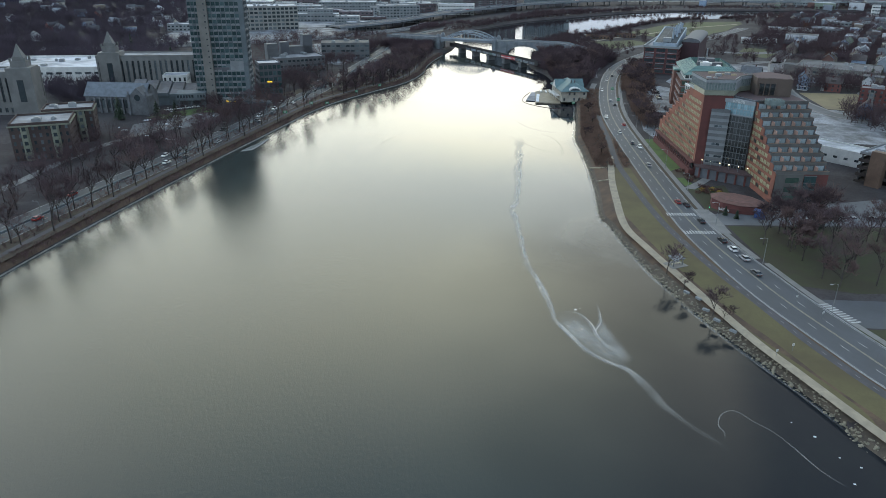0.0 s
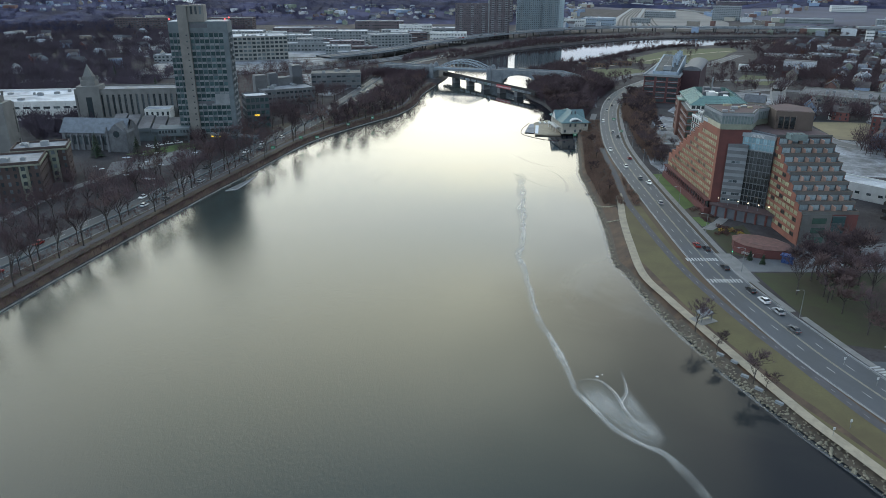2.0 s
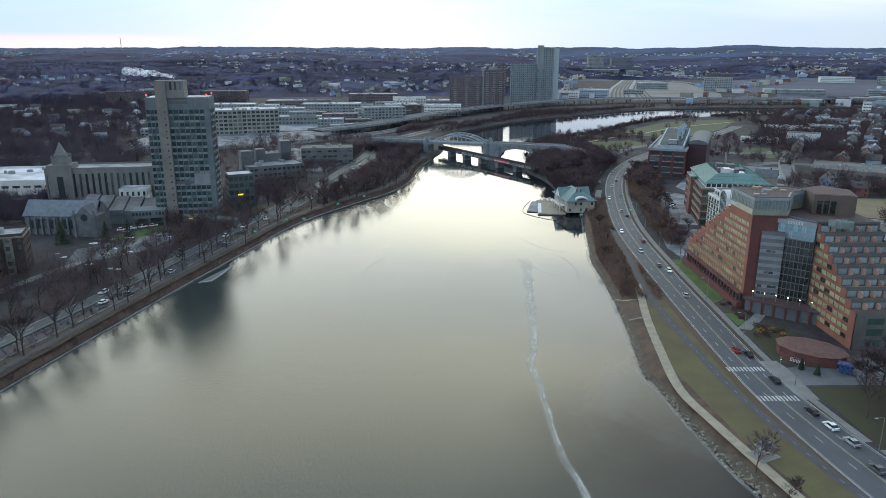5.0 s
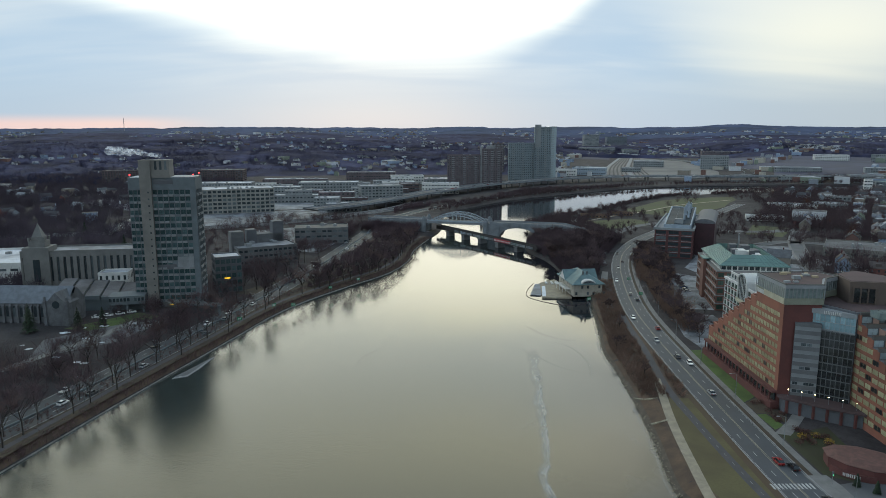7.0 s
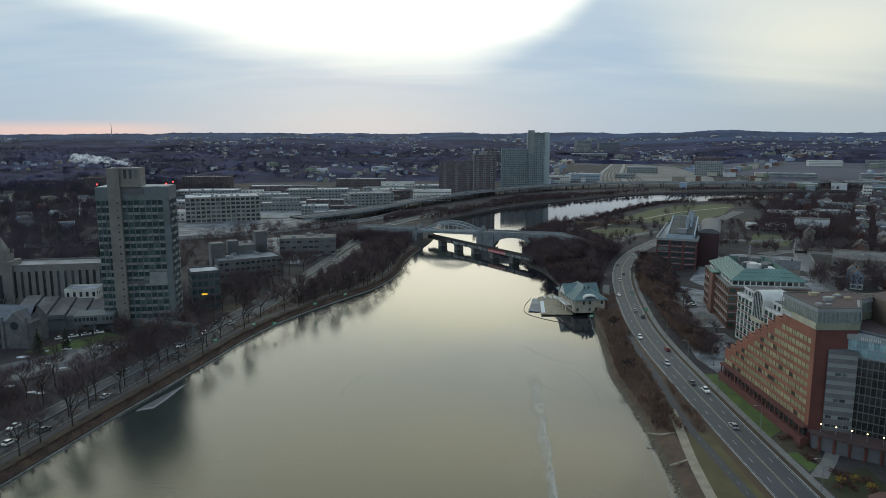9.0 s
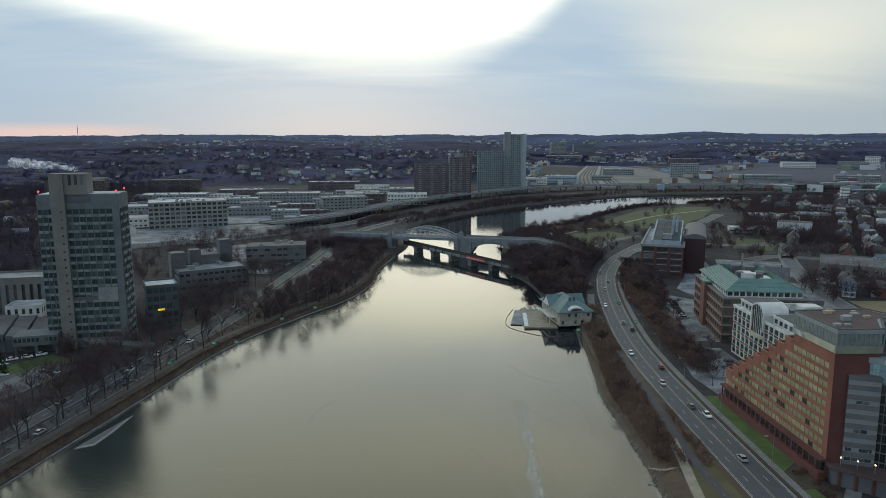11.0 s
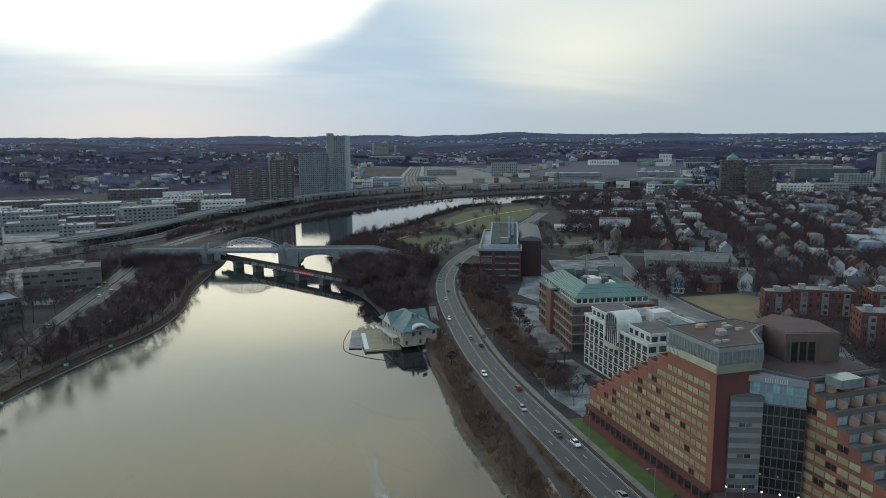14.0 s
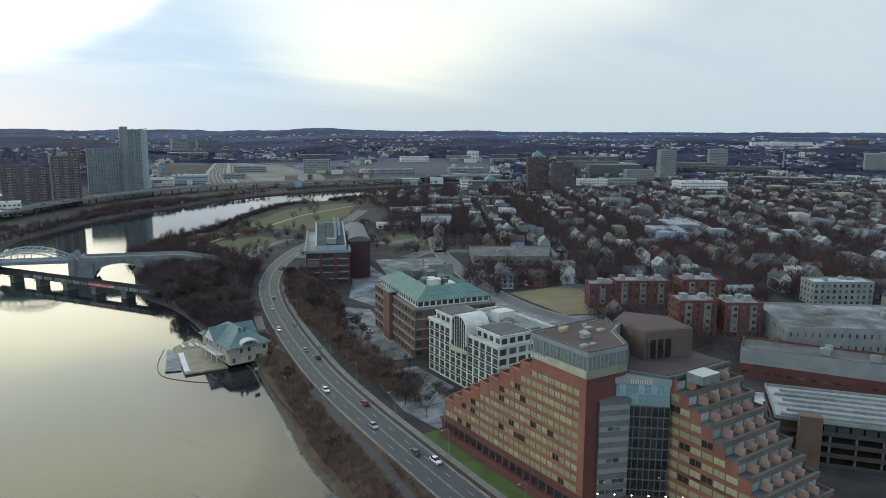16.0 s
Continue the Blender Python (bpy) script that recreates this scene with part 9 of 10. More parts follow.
for x, y, z, s in cand[300:]:
    me = rs.choice(STONES)
    i0 = len(V)
    m = pose(x, y, z, rs.uniform(-20, 20), rs.uniform(-20, 20), rs.uniform(0, 360)) @ Matrix.Diagonal((s, s, s, 1))
    V.extend(tuple(m @ v.co) for v in me.vertices)
    F.extend(tuple(i0 + a for a in f.vertices) for f in me.polygons)
if F:
    tagged(part("rubble_bed", big_mesh("rubble_bed", V, F, M["rock"]), None, rip), kind="stuff")
for pts in ([(66.5, 325), (70, 324), (74.5, 325)], [(66, 303), (69, 304.5), (72, 306)]):
    row = thing("stone_row", pose(0, 0, 0), "short row of pale stones across the bank", "stones")
    for p in smooth_line(pts, 0.9):
        part("stone", rs.choice(STONES), None, row, "", pose(p.x, p.y, G + 0.05, 0, 0, rs.uniform(0, 360)) @ Matrix.Diagonal((1.0, 1.0, 0.9, 1)))

for x, y in ((73.0, 193.3), (75.3, 189.3), (75.2, 182.1), (76.3, 176.0), (78.7, 169.9)):
    b = MB()
    b.box(-0.95, -0.4, -0.1, 0.95, 0.4, 0.5)
    seat = part("stone_block", b, M["concrete_pale"], None, "", pose(x, y, G, 0, 0, rs.uniform(-70, -40)))
    tagged(seat, "pale rectangular stone block beside the gravel path", "stone block", "stone blocks by the path")

# ---------------------------------------------------------------- ice on the river
def ice_mat():
    m = bpy.data.materials.new("thin_ice")
    m.use_nodes = True
    k = Nodes(m.node_tree)
    p = k.n("ShaderNodeNewGeometry").outputs["Position"]
    n = k.noise(p, 0.07, 5, 0.55, 0.8)
    n2 = k.noise(p, 0.5, 5, 0.65, 0.8)
    f = k.math("ADD", k.math("MULTIPLY", n, 0.84), k.math("MULTIPLY", n2, 0.16))
    uv = k.n("ShaderNodeAttribute", attribute_name="edge").outputs["Fac"]
    a = k.math("MULTIPLY", k.math("MULTIPLY", k.ramp(f, 0.30, 0.66, 0.35, 1.0), uv), 0.8)
    bs = k.n("ShaderNodeBsdfPrincipled", {"Base Color": (0.385, 0.39, 0.375, 1), "Roughness": 0.5, "Alpha": a})
    k.n("ShaderNodeOutputMaterial", {0: bs.outputs[0]})
    return m


ICE = ice_mat()


def ice_sheet(name, verts, faces, edge, label):
    me = bpy.data.meshes.new(name)
    me.from_pydata(verts, [], faces)
    me.materials.append(ICE)
    at = me.attributes.new("edge", "FLOAT", "POINT")
    at.data.foreach_set("value", edge)
    me.update()
    return tagged(new(name, me), label, "ice", "ice seams")


def seam(name, pts, w0, w1, label, seed, wob=0.5, strength=1.0, z=0.012, bright=0.7, ends=8):
    """A refrozen crack: a ribbon of uneven width that thins out to nothing at both edges, brighter along one of them."""
    line = smooth_line(pts, 0.8)
    verts, faces, edge = [], [], []
    n = len(line)
    cross = ((-1.0, 0.0), (-0.78, 0.42), (-0.5, bright), (-0.15, 0.58), (0.3, 0.52), (0.68, 0.3), (1.0, 0.0))
    for i, p in enumerate(line):
        t = i / (n - 1)
        wide = 0.5 + 0.95 * abs(noise.noise(Vector((i * 0.03, seed, 0)))) + 0.10 * noise.noise(Vector((i * 0.19, seed + 9, 0)))
        w = (w0 + (w1 - w0) * t) * max(0.45, wide)
        s = side(line, i)
        c = p + s * ((noise.noise(Vector((i * 0.07, seed + 5, 0))) + 0.12 * noise.noise(Vector((i * 0.2, seed + 6, 0)))) * wob)
        fade = min(1.0, t * ends, (1 - t) * ends) * strength
        for o, e in cross:
            q = c + s * w * o
            verts.append((q.x, q.y, z))
            edge.append(e * fade)
        if i:
            a, b = (i - 1) * 7, i * 7
            faces.extend((a + k, a + k + 1, b + k + 1, b + k) for k in range(6))
    return ice_sheet(name, verts, faces, edge, label)


def film(name, left, right, label, strength, z=0.009):
    """A sheet of thin pale ice between two wavering lines, fading towards its rims."""
    a, b = smooth_line(left, 1.0), smooth_line(right, 1.0)
    n, m = 40, 10
    verts, faces, edge = [], [], []
    for i in range(n + 1):
        t = i / n
        p, q = a[round(t * (len(a) - 1))], b[round(t * (len(b) - 1))]
        for j in range(m + 1):
            u = j / m
            v = p.lerp(q, u)
            verts.append((v.x, v.y, z))
            edge.append(strength * min(1.0, 5 * u, 2.5 * (1 - u)) * min(1.0, t * 5, (1 - t) * 4))
            if i and j:
                k = i * (m + 1) + j
                faces.append((k - m - 2, k - m - 1, k, k - 1))
    return ice_sheet(name, verts, faces, edge, label)


seam("ice_seam", [(39, 392), (35.4, 354), (29.5, 293), (25.7, 271.6), (26.5, 253), (26.1, 232.7), (26.8, 218.5), (29.1, 202.8), (31, 184), (31, 179.8), (34.2, 170.1), (37.5, 162.9), (42.3, 157.1), (46.3, 153.5), (49.4, 145.8), (51.3, 138.6), (53.8, 134.2), (58, 127.8), (61, 122)], 3.4, 1.5, "long pale refrozen crack in the river ice", 1, 0.9, 1.1, bright=0.75, ends=7)
seam("ice_seam", [(25.2, 274), (25.0, 271), (26.2, 268), (26.9, 262), (26.6, 254)], 1.6, 1.0, "pale thickening of the frozen crack", 6, 0.5, 1.0, 0.018)
seam("ice_seam", [(30.6, 186), (31.0, 180), (34.2, 170.1), (37.5, 162.9), (42.3, 157.1), (46.3, 153.5)], 0.7, 0.6, "bright rim of refrozen ice", 16, 0.3, 0.8, 0.02, 1.0)
seam("ice_seam", [(61, 126), (62.3, 128.8), (61.8, 131.5), (63.5, 135.1), (66, 137), (68.2, 136.6), (70.5, 133), (74, 128.2), (78, 117), (81, 112)], 0.35, 0.3, "thin curling pale crack in the river ice", 2, 0.3, 0.8)
seam("ice_seam", [(31.6, 182), (34.9, 184.5), (38.5, 183.6), (40.8, 178.1), (41.6, 171.3), (43.2, 165.6), (47.5, 160.1)], 0.9, 1.4, "pale curving rim of refrozen ice", 3, 0.4, 0.85, 0.016, 0.9, 5)
seam("ice_seam", [(45.1, 190.6), (44.1, 179.3), (41.5, 173.5), (42.3, 168.1), (44.5, 162)], 0.8, 1.3, "pale inner line of refrozen ice", 4, 0.4, 0.8, 0.02, 0.9, 4)
film("ice_film", [(31.3, 182), (31.4, 179), (34.4, 170.3), (37.7, 163.2), (42.5, 157.4), (46, 154.3)], [(34.9, 184.3), (38.2, 183.3), (40.6, 178), (43.5, 171), (47.5, 164), (49.0, 158.5)], "pale fan of thin refrozen ice", 0.56)
film("ice_film", [(41.5, 173.5), (42.3, 168), (44, 163), (45, 157)], [(44.6, 184), (46.0, 176), (47.8, 167), (49.5, 158.5)], "second pale fan of thin refrozen ice", 0.46, 0.014)
seam("ice_seam", [(34, 392), (40, 378), (47, 366), (56, 358)], 1.8, 0.8, "faint pale streak in thin ice", 7, 0.8, 0.22)
seam("ice_seam", [(57, 352), (60, 370), (58, 388), (52, 400)], 1.6, 1.0, "faint curved streak in thin ice", 8, 0.8, 0.2)
seam("ice_seam", [(-30, 392), (-36, 380), (-38, 366)], 1.6, 0.6, "faint straight streak in thin ice", 9, 0.4, 0.22)
seam("ice_seam", [(40, 430), (46, 415), (54, 405), (62, 402)], 1.8, 2.4, "faint pale streak in thin ice", 10, 0.8, 0.2)
edge_ice = smooth_line(SHORE_LEFT[3:14], 3)
seam("shore_ice", [(p.x + 0.7, p.y) for p in edge_ice[::4]], 0.6, 0.5, "thin white ice along the far shore", 12, 0.7, 0.8, ends=20)
edge_right = smooth_line(SHORE_RIGHT[4:22], 3)
seam("shore_ice", [(p.x - 0.9, p.y) for p in edge_right[::3]], 0.9, 0.9, "thin pale ice along the near shore", 14, 0.5, 0.6, ends=20)
rng = random.Random(3)
for x, y in ((84, 121), (82, 128), (87, 118), (38, 186), (39.5, 187), (79, 133), (83, 113)):
    b = MB()
    r0 = rng.uniform(0.15, 0.4)
    ring = [(x + r0 * rng.uniform(0.6, 1.3) * math.cos(a), y + r0 * rng.uniform(0.5, 1.0) * math.sin(a)) for a in (i * math.pi / 4 for i in range(8))]
    b.prism(ring, -0.05, 0.06)
    tagged(part("ice_floe", b, M["snow"]), "small white ice floe on dark water", "ice floe", "ice floes")

# ---------------------------------------------------------------- vehicles
def car_kind(colour, van=False):
    """Meshes of one car: its length runs along x, its wheels stand on z = 0."""
    L, W = (4.6, 1.82) if not van else (5.3, 1.95)
    roof = 1.46 if not van else 1.85
    low = [(-L / 2, 0.42), (-L / 2 + 0.08, 0.9), (-L / 2 + 0.9, 0.98), (L / 2 - 1.25, 0.92), (L / 2 - 0.1, 0.72), (L / 2, 0.42), (L / 2 - 0.15, 0.24), (-L / 2 + 0.15, 0.24)]
    cab = [(-L / 2 + 0.35, 0.95), (-L / 2 + 0.95, roof - 0.03), (-L / 2 + 1.4, roof), (L / 2 - 2.1, roof), (L / 2 - 1.25, 0.93)]
    if van:
        cab = [(-0.2, 0.97), (0.0, roof - 0.05), (0.3, roof), (1.0, roof), (1.75, 0.95)]

    def slab(b, pr, w0, w1, mi=0):
        n = len(pr)
        zs = [z for _, z in pr]
        lo, hi = min(zs), max(zs)
        wd = lambda z: w0 + (w1 - w0) * (z - lo) / (hi - lo)
        l = [(x, -wd(z) / 2, z) for x, z in pr]
        r = [(x, wd(z) / 2, z) for x, z in pr]
        b.face(l if pr is low else l, mi)
        b.face(r[::-1], mi)
        for i in range(n):
            j = (i + 1) % n
            b.face([l[j], l[i], r[i], r[j]], mi)

    body, glass, roofm, wheel, lamp = MB(), MB(), MB(), MB(), MB()
    slab(body, low, W, W - 0.1)
    if van:
        body.box(-L / 2 + 0.1, -W / 2 + 0.04, 0.9, -0.3, -W / 2 + 0.16, 1.25)
        body.box(-L / 2 + 0.1, W / 2 - 0.16, 0.9, -0.3, W / 2 - 0.04, 1.25)
        body.box(-L / 2 + 0.1, -W / 2 + 0.16, 0.9, -L / 2 + 0.2, W / 2 - 0.16, 1.25)
    slab(glass, cab, W - 0.1, W - 0.42)
    roofm.box(cab[1][0] + 0.05, -(W - 0.46) / 2, roof - 0.02, cab[-2][0] - 0.05, (W - 0.46) / 2, roof + 0.035)
    for s in range(10):
        pass
    wheel.tube((0, -0.11, 0), (0, 0.11, 0), 0.33, 0.33, 10)
    m = M["car_" + colour]
    rim = MB()
    rim.tube((0, -0.125, 0), (0, 0.125, 0), 0.19, 0.19, 8)
    lamp.box(-0.05, -0.22, -0.08, 0.05, 0.22, 0.08)
    return dict(body=body.mesh("body", m), glass=glass.mesh("cabin_glass", M["car_glass"]), roof=roofm.mesh("roof", m), wheel=wheel.mesh("tyre", M["rubber"]), rim=rim.mesh("rim", M["pole_metal"]),
                lamp=lamp.mesh("headlight", M["kerb"]), tail=lamp.mesh("tail_light", M["car_red"]), L=L, W=W, name="pickup_truck" if van else "car")


CARS = {c: car_kind(c) for c in ("white", "black", "silver", "red", "blue", "grey")}
CARS["pickup"] = car_kind("white", True)


def car(x, y, z, rot, c, group, where, full=True):
    k = CARS[c]
    e = new(k["name"])
    e.empty_display_size = 0.5
    e.matrix_basis = pose(x, y, z, 0, 0, rot)
    tagged(e, ("white pickup truck " if c == "pickup" else c + " passenger car ") + where, "car", group)
    for n in ("body", "glass", "roof"):
        part(k[n].name.split(".")[0], k[n], None, e)
    for sx in (-1, 1):
        for sy in (-1, 1):
            w = part("wheel", k["wheel"], None, e, "", Matrix.Translation((sx * (k["L"] / 2 - 0.85), sy * (k["W"] / 2 - 0.12), 0.33)))
            if full:
                part("rim", k["rim"], None, w)
            if full:
                part("headlight" if sx > 0 else "tail_light", k["lamp" if sx > 0 else "tail"], None, e, "", Matrix.Translation((sx * (k["L"] / 2 - 0.04), sy * 0.62, 0.66)))


def on_road(line, s, off, c, group, where, back=False, z=None, full=True):
    p, a = at_length(line, s)
    d = radians(a)
    q = p + Vector((math.sin(d), -math.cos(d), 0)) * off
    car(q.x, q.y, G + 0.07 if z is None else z, a + (180 if back else 0), c, group, where, full)


def road_s(y):
    acc = 0
    for a, b in zip(road_line, road_line[1:]):
        if b.y > y:
            return acc
        acc += (b - a).length
    return acc


for y, off, c, back in ((150, 1.9, "pickup", False), (228, 5.5, "white", False), (236, 5.5, "black", False), (222, 5.5, "silver", False), (255, 5.6, "black", False), (277, 1.9, "red", False), (274, 5.5, "black", False), (207, 1.9, "grey", False), (330, 1.9, "silver", False), (362, 5.5, "white", True), (372, 1.8, "grey", False), (395, -1.9, "silver", True), (432, -5.5, "white", True), (415, 5.5, "red", False), (470, 5.5, "black", False), (482, 1.9, "silver", False), (520, -5.4, "white", True), (560, -1.9, "silver", True), (585, 1.9, "grey", False), (612, -5.4, "black", True)):
    on_road(road_line, road_s(y), off * 0.72, c, "cars on the riverside road", "on the riverside road", back)
rc = random.Random(12)
for i in range(26):
    s = rc.uniform(180, 760)
    back = i % 2 == 0
    on_road(storrow_line, s, rc.choice((2.3, 5.7)) * (-1 if back else 1), rc.choice(("white", "black", "silver", "grey", "red")), "cars on the parkway", "on the far parkway", back, None, False)
for i in range(30):
    s = rc.uniform(120, 1100)
    back = i % 2 == 0
    on_road(viaduct_line, s, rc.choice((3.5, 7.2)) * (-1 if back else 1), rc.choice(("white", "black", "silver", "grey", "red")), "cars on the viaduct", "on the elevated motorway", back, 11.08, False)
for i in range(14):
    r, c = i % 7, i // 7
    car(133 + c * 11 + r * 0.9, 489 + r * 5.2 + rc.uniform(-0.3, 0.3), G + 0.05, 10 + rc.uniform(-3, 3), rc.choice(("blue", "white", "black", "silver", "red")), "parked cars", "parked on the snowy lot", False) if rc.random() < 0.6 else None
for i in range(24):
    r, c = i % 12, i // 12
    car(272 + r * 3.9 - c * 6, 590 - r * 2.45 - c * 9, G + 0.05, 58 + rc.uniform(-3, 3), rc.choice(("white", "white", "silver", "black", "red")), "parked cars", "parked before the long store", False) if rc.random() < 0.8 else None
for i in range(8):
    car(-196 + i * 4.6, 425 + i * 3.2, G + 0.05, 30, rc.choice(("white", "silver", "black")), "parked cars", "parked beside the campus buildings", False) if rc.random() < 0.8 else None
for i in range(9):
    car(136 + i * 4.2, 258 + rc.uniform(-0.5, 0.5), G + 0.06, 90, rc.choice(("white", "silver", "black", "grey")), "parked cars", "parked before the hotel", False) if rc.random() < 0.7 else None
for i in range(10):
    car(250 + i * 10 * 0.85, 448 - i * 10 * 0.5, G + 0.08, -32, rc.choice(("white", "silver", "black", "grey")), "parked cars", "parked beside the street", False) if rc.random() < 0.7 else None

# ---------------------------------------------------------------- lamps, signs and small structures
def street_lamp(x, y, z, rot, h=9.0, lit=False):
    e = thing("street_lamp", pose(x, y, z, 0, 0, rot), "slim grey street lamp with a curved arm", "street lamp", "street lamps")
    b = MB()
    b.tube((0, 0, 0), (0, 0, h), 0.11, 0.07, 6)
    part("pole", b, M["pole_metal"], e)
    b = MB()
    b.tube((0, 0, h), (1.0, 0, h + 0.35), 0.06, 0.05, 5)
    b.tube((1.0, 0, h + 0.35), (2.1, 0, h + 0.3), 0.05, 0.05, 5)
    part("arm", b, M["pole_metal"], e)
    b = MB()
    b.box(1.9, -0.18, h + 0.18, 2.75, 0.18, h + 0.36)
    part("head", b, M["kerb"], e)


acc = 0
for i in range(len(road_line) - 1):
    acc += (road_line[i + 1] - road_line[i]).length
    if acc > 34 and 110 < road_line[i].y < 620:
        acc = 0
        p = road_line[i] + side(road_line, i) * 8.4
        d = -side(road_line, i)
        street_lamp(p.x, p.y, G, math.degrees(math.atan2(d.y, d.x)))
acc = 0
for i in range(len(storrow_line) - 1):
    acc += (storrow_line[i + 1] - storrow_line[i]).length
    if acc > 42 and 200 < storrow_line[i].y < 640:
        acc = 0
        p = storrow_line[i] + side(storrow_line, i) * 8.6
        d = -side(storrow_line, i)
        street_lamp(p.x, p.y, G, math.degrees(math.atan2(d.y, d.x)))


def road_sign(x, y, rot, w=2.2, h=1.5, z=2.2):
    e = thing("road_sign", pose(x, y, G, 0, 0, rot), "green road sign on two posts", "road sign", "road signs")
    b = MB()
    b.box(-w / 2, -0.04, z, w / 2, 0.04, z + h)
    pl = part("panel", b, M["sign_green"], e)
    for k in range(2):
        b = MB()
        b.box(-w * 0.36, -0.06, z + h * (0.25 + 0.32 * k), w * 0.36, -0.045, z + h * (0.42 + 0.32 * k))
        part("line_bar", b, M["white_paint"], pl)
    for xx in (-w * 0.3, w * 0.3):
        b = MB()
        b.tube((xx, 0.08, 0), (xx, 0.08, z + h), 0.05, 0.05, 5)
        part("post", b, M["pole_metal"], e)


mat("sign_green", (0.012, 0.19, 0.085), 0.5, 0.1)
for x, y, rot in ((80, 461, 10), (112, 473, 5), (116, 512, 5), (-80, 452, 20), (-90, 451, 20), (-101, 424, 20), (-66, 492, 30), (-52, 515, 30)):
    road_sign(x, y, rot)


def shelter():
    e = thing("picnic_shelter", pose(75.6, 214.0, G, 0, 0, 25), "small open shelter with a grey slanted roof", "shelter")
    b = MB()
    b.prism([(-3.2, -2.6), (3.2, -2.6), (3.2, 2.6), (-3.2, 2.6)], -0.1, 0.12)
    part("slab", b, M["paving"], e)
    for x in (-1.9, 1.9):
        for y in (-1.1, 1.1):
            b = MB()
            b.box(x - 0.1, y - 0.1, 0.12, x + 0.1, y + 0.1, 2.6)
            part("post", b, M["pole_metal"], e)
    b = MB()
    b.face([(-2.4, -1.6, 2.5), (2.4, -1.6, 2.5), (2.4, 1.6, 3.1), (-2.4, 1.6, 3.1)])
    b.face([(-2.4, -1.6, 2.35), (-2.4, 1.6, 2.95), (2.4, 1.6, 2.95), (2.4, -1.6, 2.35)])
    b.face([(-2.4, -1.6, 2.35), (2.4, -1.6, 2.35), (2.4, -1.6, 2.5), (-2.4, -1.6, 2.5)])
    b.face([(2.4, 1.6, 2.95), (-2.4, 1.6, 2.95), (-2.4, 1.6, 3.1), (2.4, 1.6, 3.1)])
    part("roof", b, M["roof_grey"], e)
    b = MB()
    b.box(-2, -0.25, 0.5, 2, 0.25, 0.58)
    b.box(-1.8, -0.2, 0.12, -1.6, 0.2, 0.5)
    b.box(1.6, -0.2, 0.12, 1.8, 0.2, 0.5)
    part("bench", b, M["cream"], e)


shelter()
for x, y in ((85, 157), (90.5, 160), (104, 188), (107, 178)):
    e = thing("path_post", pose(x, y, G), "thin pale post with a small notice", "post", "path posts")
    b = MB()
    b.tube((0, 0, 0), (0, 0, 2.4), 0.06, 0.06, 5)
    part("pole", b, M["pole_metal"], e)
    b = MB()
    b.box(-0.25, -0.03, 1.7, 0.25, 0.03, 2.4)
    part("plate", b, M["white_paint"], e)
tl = thing("traffic_light", pose(102.5, 262.5, G), "traffic light post showing green at the crossing", "traffic light")
b = MB()
b.tube((0, 0, 0), (0, 0, 4.0), 0.08, 0.06, 6)
part("pole", b, M["pole_metal"], tl)
b = MB()
b.box(-0.2, -0.2, 2.9, 0.2, 0.2, 4.0)
hd = part("signal_head", b, M["grey_dark"], tl)
b = MB()
b.box(-0.13, -0.26, 3.0, 0.13, -0.2, 3.26)
part("green_lamp", b, M["lamp_green"], hd)
# radio mast on the skyline and a tall chimney
mast = thing("radio_mast", pose(-1560, 3700, hill_height(-1560, 3700)), "thin lattice radio mast on the horizon hills", "mast")
b = MB()
b.tube((0, 0, -5), (0, 0, 75), 2.0, 1.2, 4)
part("pole", b, M["pole_metal"], mast)
# low hedges round the hotel entrance
rb = random.Random(4)
for i in range(44):
    x, y = rb.uniform(104.5, 117), rb.uniform(284, 322)
    if abs((y - 294) - (x - 104) * 1.05) < 3.5 or x + y * 0.9 > 403 or (x < 107 and 298 < y < 312):
        continue
    V = []
    n = 160
    u = np.random.default_rng(i).normal(size=(n, 3))
    u /= np.linalg.norm(u, axis=1)[:, None]
    c = u * np.random.default_rng(i + 50).random((n, 1)) ** 0.4 * np.array([1.5, 1.5, 0.8]) + np.array([0, 0, 0.75])
    s = np.random.default_rng(i + 90).normal(scale=0.22, size=(n, 2, 3))
    tri = np.stack([c, c + s[:, 0], c + s[:, 1]], axis=1).reshape(-1, 3)
    ob = new("shrub", big_mesh("shrub", tri, np.arange(len(tri)).reshape(-1, 3), M["shrub_gold"] if i % 4 == 0 else M["shrub_red"])) if "shrub_gold" in MATS else None
    if ob is None:
        mat("shrub_gold", (0.27, 0.17, 0.03), 0.9, 0.3, 1.0, 5.0, 0.0)
        mat("shrub_red", (0.075, 0.035, 0.03), 0.9, 0.3, 1.0, 5.0, 0.0)
        continue
    ob.matrix_basis = pose(x, y, G)
    tagged(ob, "small yellow-leaved shrub in a bed" if i % 4 == 0 else "small reddish bare shrub in a bed", "shrub", "shrubs before the hotel")
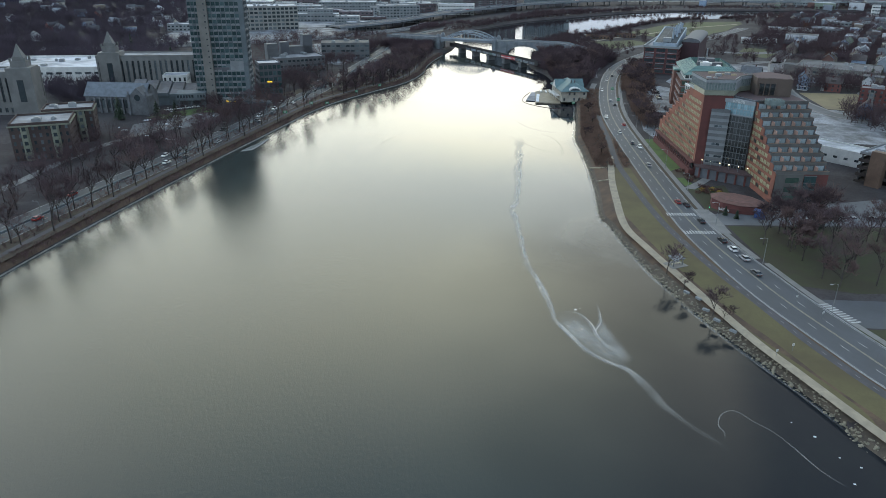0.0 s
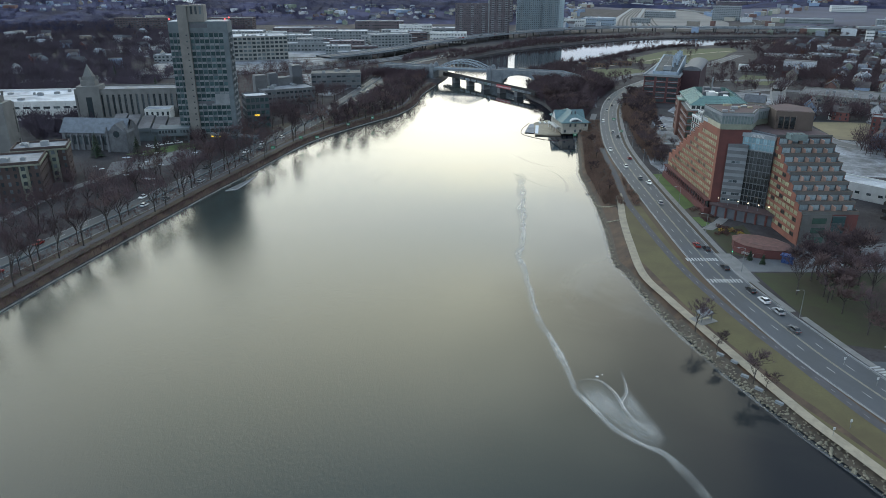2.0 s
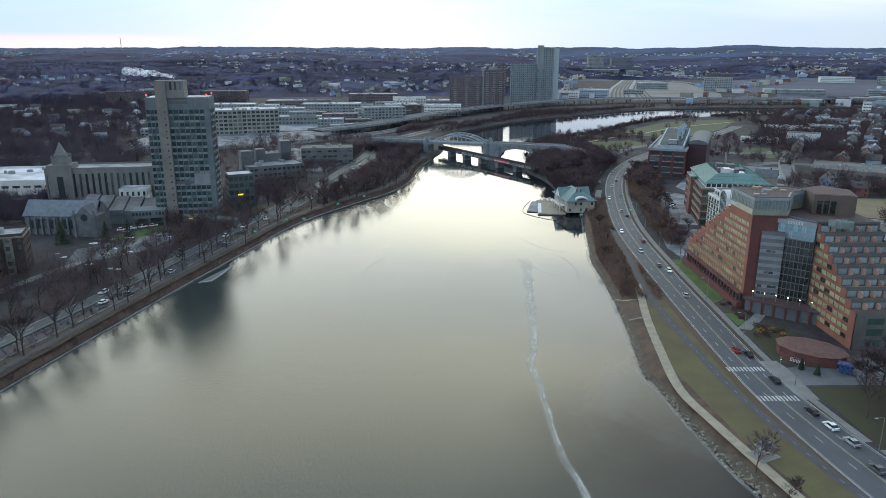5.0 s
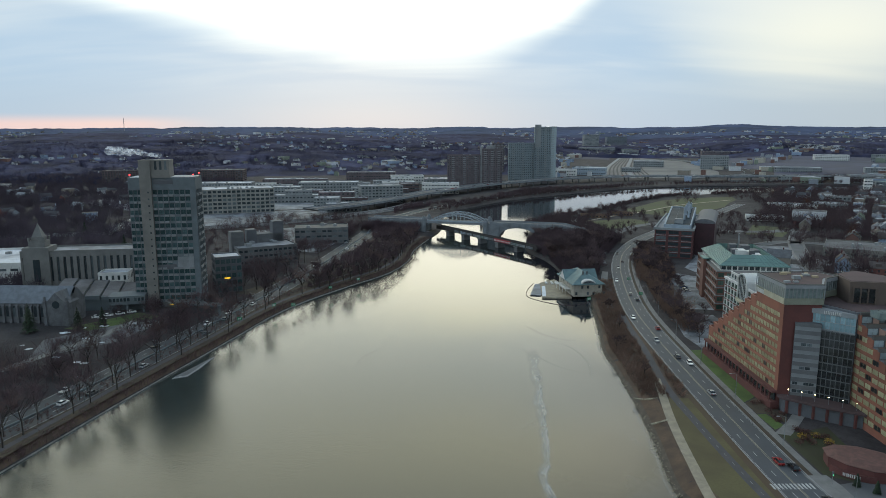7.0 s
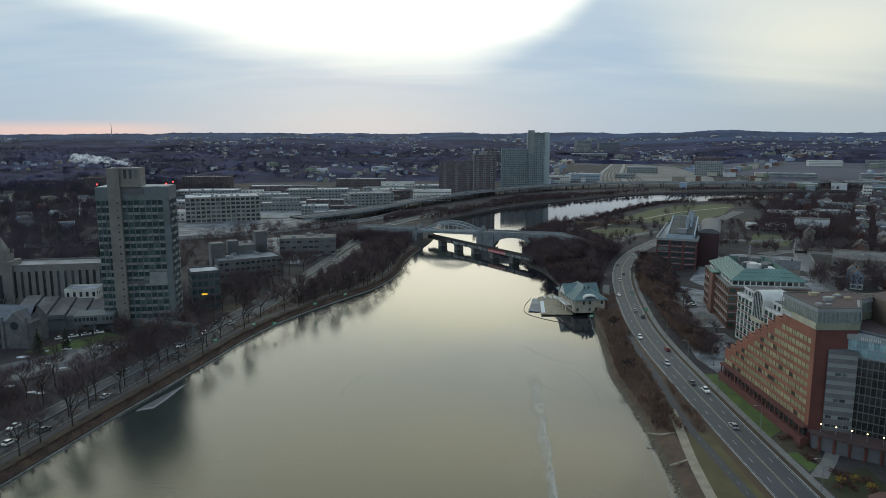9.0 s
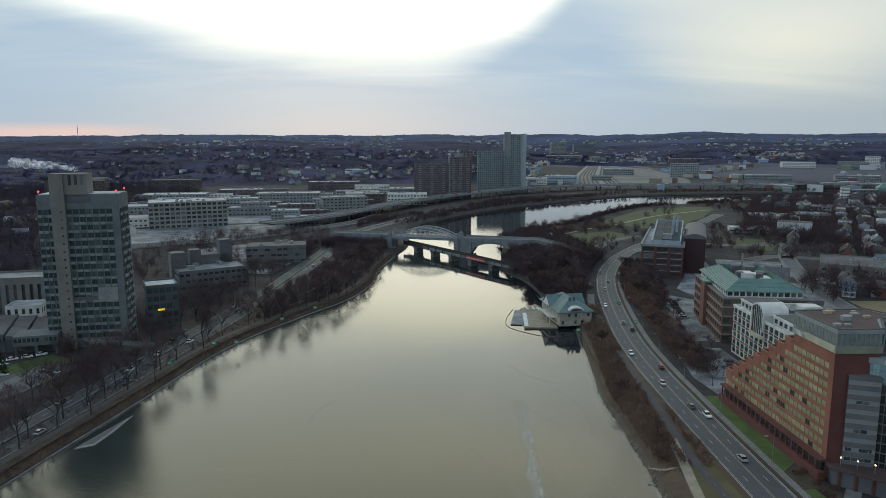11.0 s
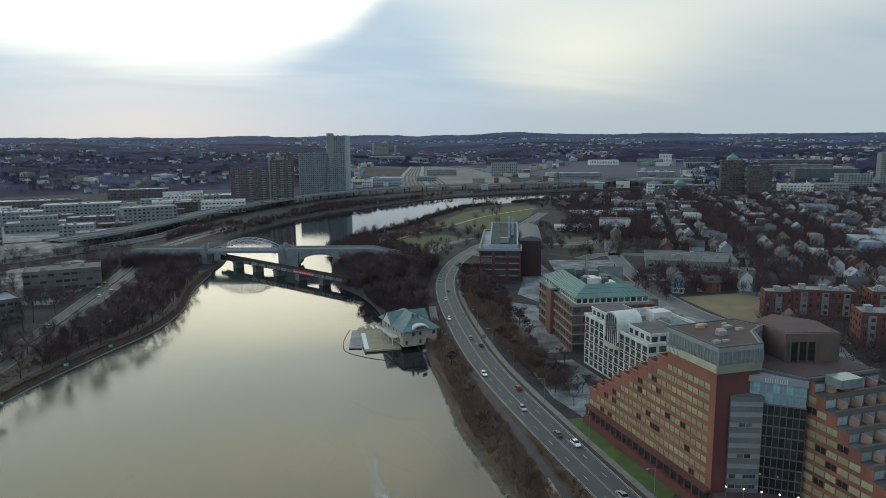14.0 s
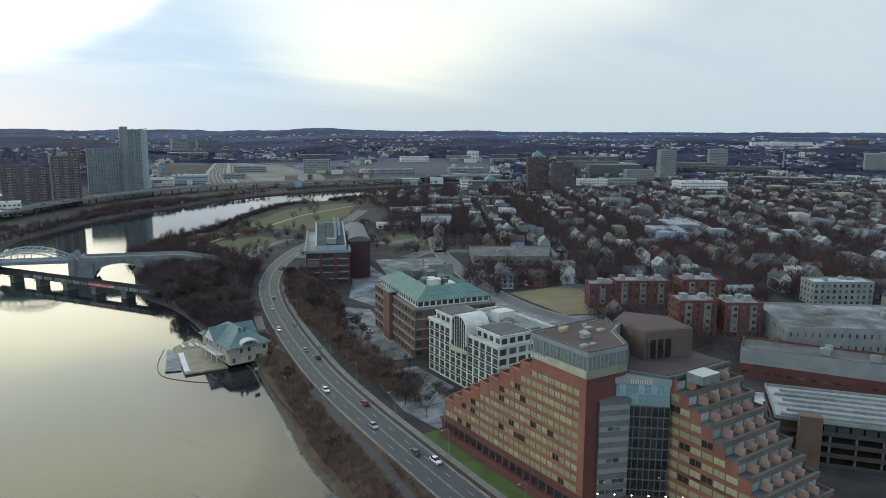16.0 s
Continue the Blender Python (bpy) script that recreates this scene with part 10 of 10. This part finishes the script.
# white steam drifting from a roof behind the campus
def steam():
    m = bpy.data.materials.new("steam")
    m.use_nodes = True
    k = Nodes(m.node_tree)
    p = k.n("ShaderNodeNewGeometry").outputs["Position"]
    a = k.math("MULTIPLY", k.ramp(k.noise(p, 0.35, 5, 0.6, 0.6), 0.36, 0.66), 0.34)
    bs = k.n("ShaderNodeBsdfPrincipled", {"Base Color": (0.9, 0.9, 0.92, 1), "Roughness": 1.0, "Specular IOR Level": 0.0, "Alpha": a, "Normal": (0.0, 0.0, 1.0)})
    k.n("ShaderNodeOutputMaterial", {0: bs.outputs[0]})
    rng = random.Random(55)
    bm = bmesh.new()
    for i in range(11):
        t = i / 10
        r = 0.8 + 2.2 * t ** 0.7 * rng.uniform(0.7, 1.1)
        c = Vector((-25 * t + rng.uniform(-1, 1), rng.uniform(-1.5, 1.5), 4.5 * math.sqrt(t) + rng.uniform(-0.8, 0.8) * t))
        bmesh.ops.create_icosphere(bm, subdivisions=3, radius=r, matrix=Matrix.Translation(c) @ Matrix.Diagonal((1.6, 1.0, 0.75, 1)))
    for v in bm.verts:
        q = v.co.copy()
        v.co += Vector((noise.noise(q * 0.4), noise.noise(q * 0.4 + Vector((9, 0, 0))), noise.noise(q * 0.4 + Vector((0, 9, 0))))) * 1.3
    me = bpy.data.meshes.new("steam_plume")
    bm.to_mesh(me)
    bm.free()
    me.polygons.foreach_set("use_smooth", np.ones(len(me.polygons), dtype=bool))
    me.materials.append(m)
    ob = new("steam_plume", me)
    ob.visible_shadow = False
    ob.matrix_basis = pose(-147.5, 462, 82.2, 0, 0, 8)
    tagged(ob, "thin white steam drifting from the tower roof", "steam", kind="stuff")


steam()


# ---------------------------------------------------------------- walls made of several panels
def split_panels(ob):
    """Give each separate panel of a wall its own mesh under the same parent."""
    me = ob.data
    spot = {}
    root = [spot.setdefault(tuple(round(c, 3) for c in v.co), v.index) for v in me.vertices]

    def find(a):
        while root[a] != a:
            root[a] = root[root[a]]
            a = root[a]
        return a

    for p in me.polygons:
        first = find(p.vertices[0])
        for v in p.vertices[1:]:
            root[find(v)] = first
    groups = {}
    for p in me.polygons:
        groups.setdefault(find(p.vertices[0]), []).append(p)
    if not 2 <= len(groups) <= 8:
        return
    pieces = []
    for polys in groups.values():
        used = sorted({v for p in polys for v in p.vertices})
        at = {v: i for i, v in enumerate(used)}
        m = bpy.data.meshes.new("wall")
        m.from_pydata([me.vertices[v].co[:] for v in used], [], [tuple(at[v] for v in p.vertices) for p in polys])
        for mt in me.materials:
            m.materials.append(mt)
        m.polygons.foreach_set("material_index", [p.material_index for p in polys])
        m.update()
        pieces.append(m)
    ob.data = pieces[0]
    for m in pieces[1:]:
        part("wall", m, None, ob.parent, "", ob.matrix_basis.copy())


for ob in [o for o in bpy.data.objects if o.type == "MESH" and o.parent and o.name.split(".")[0] == "wall" and o.parent.name in ("university_tower", "hotel")]:
    split_panels(ob)
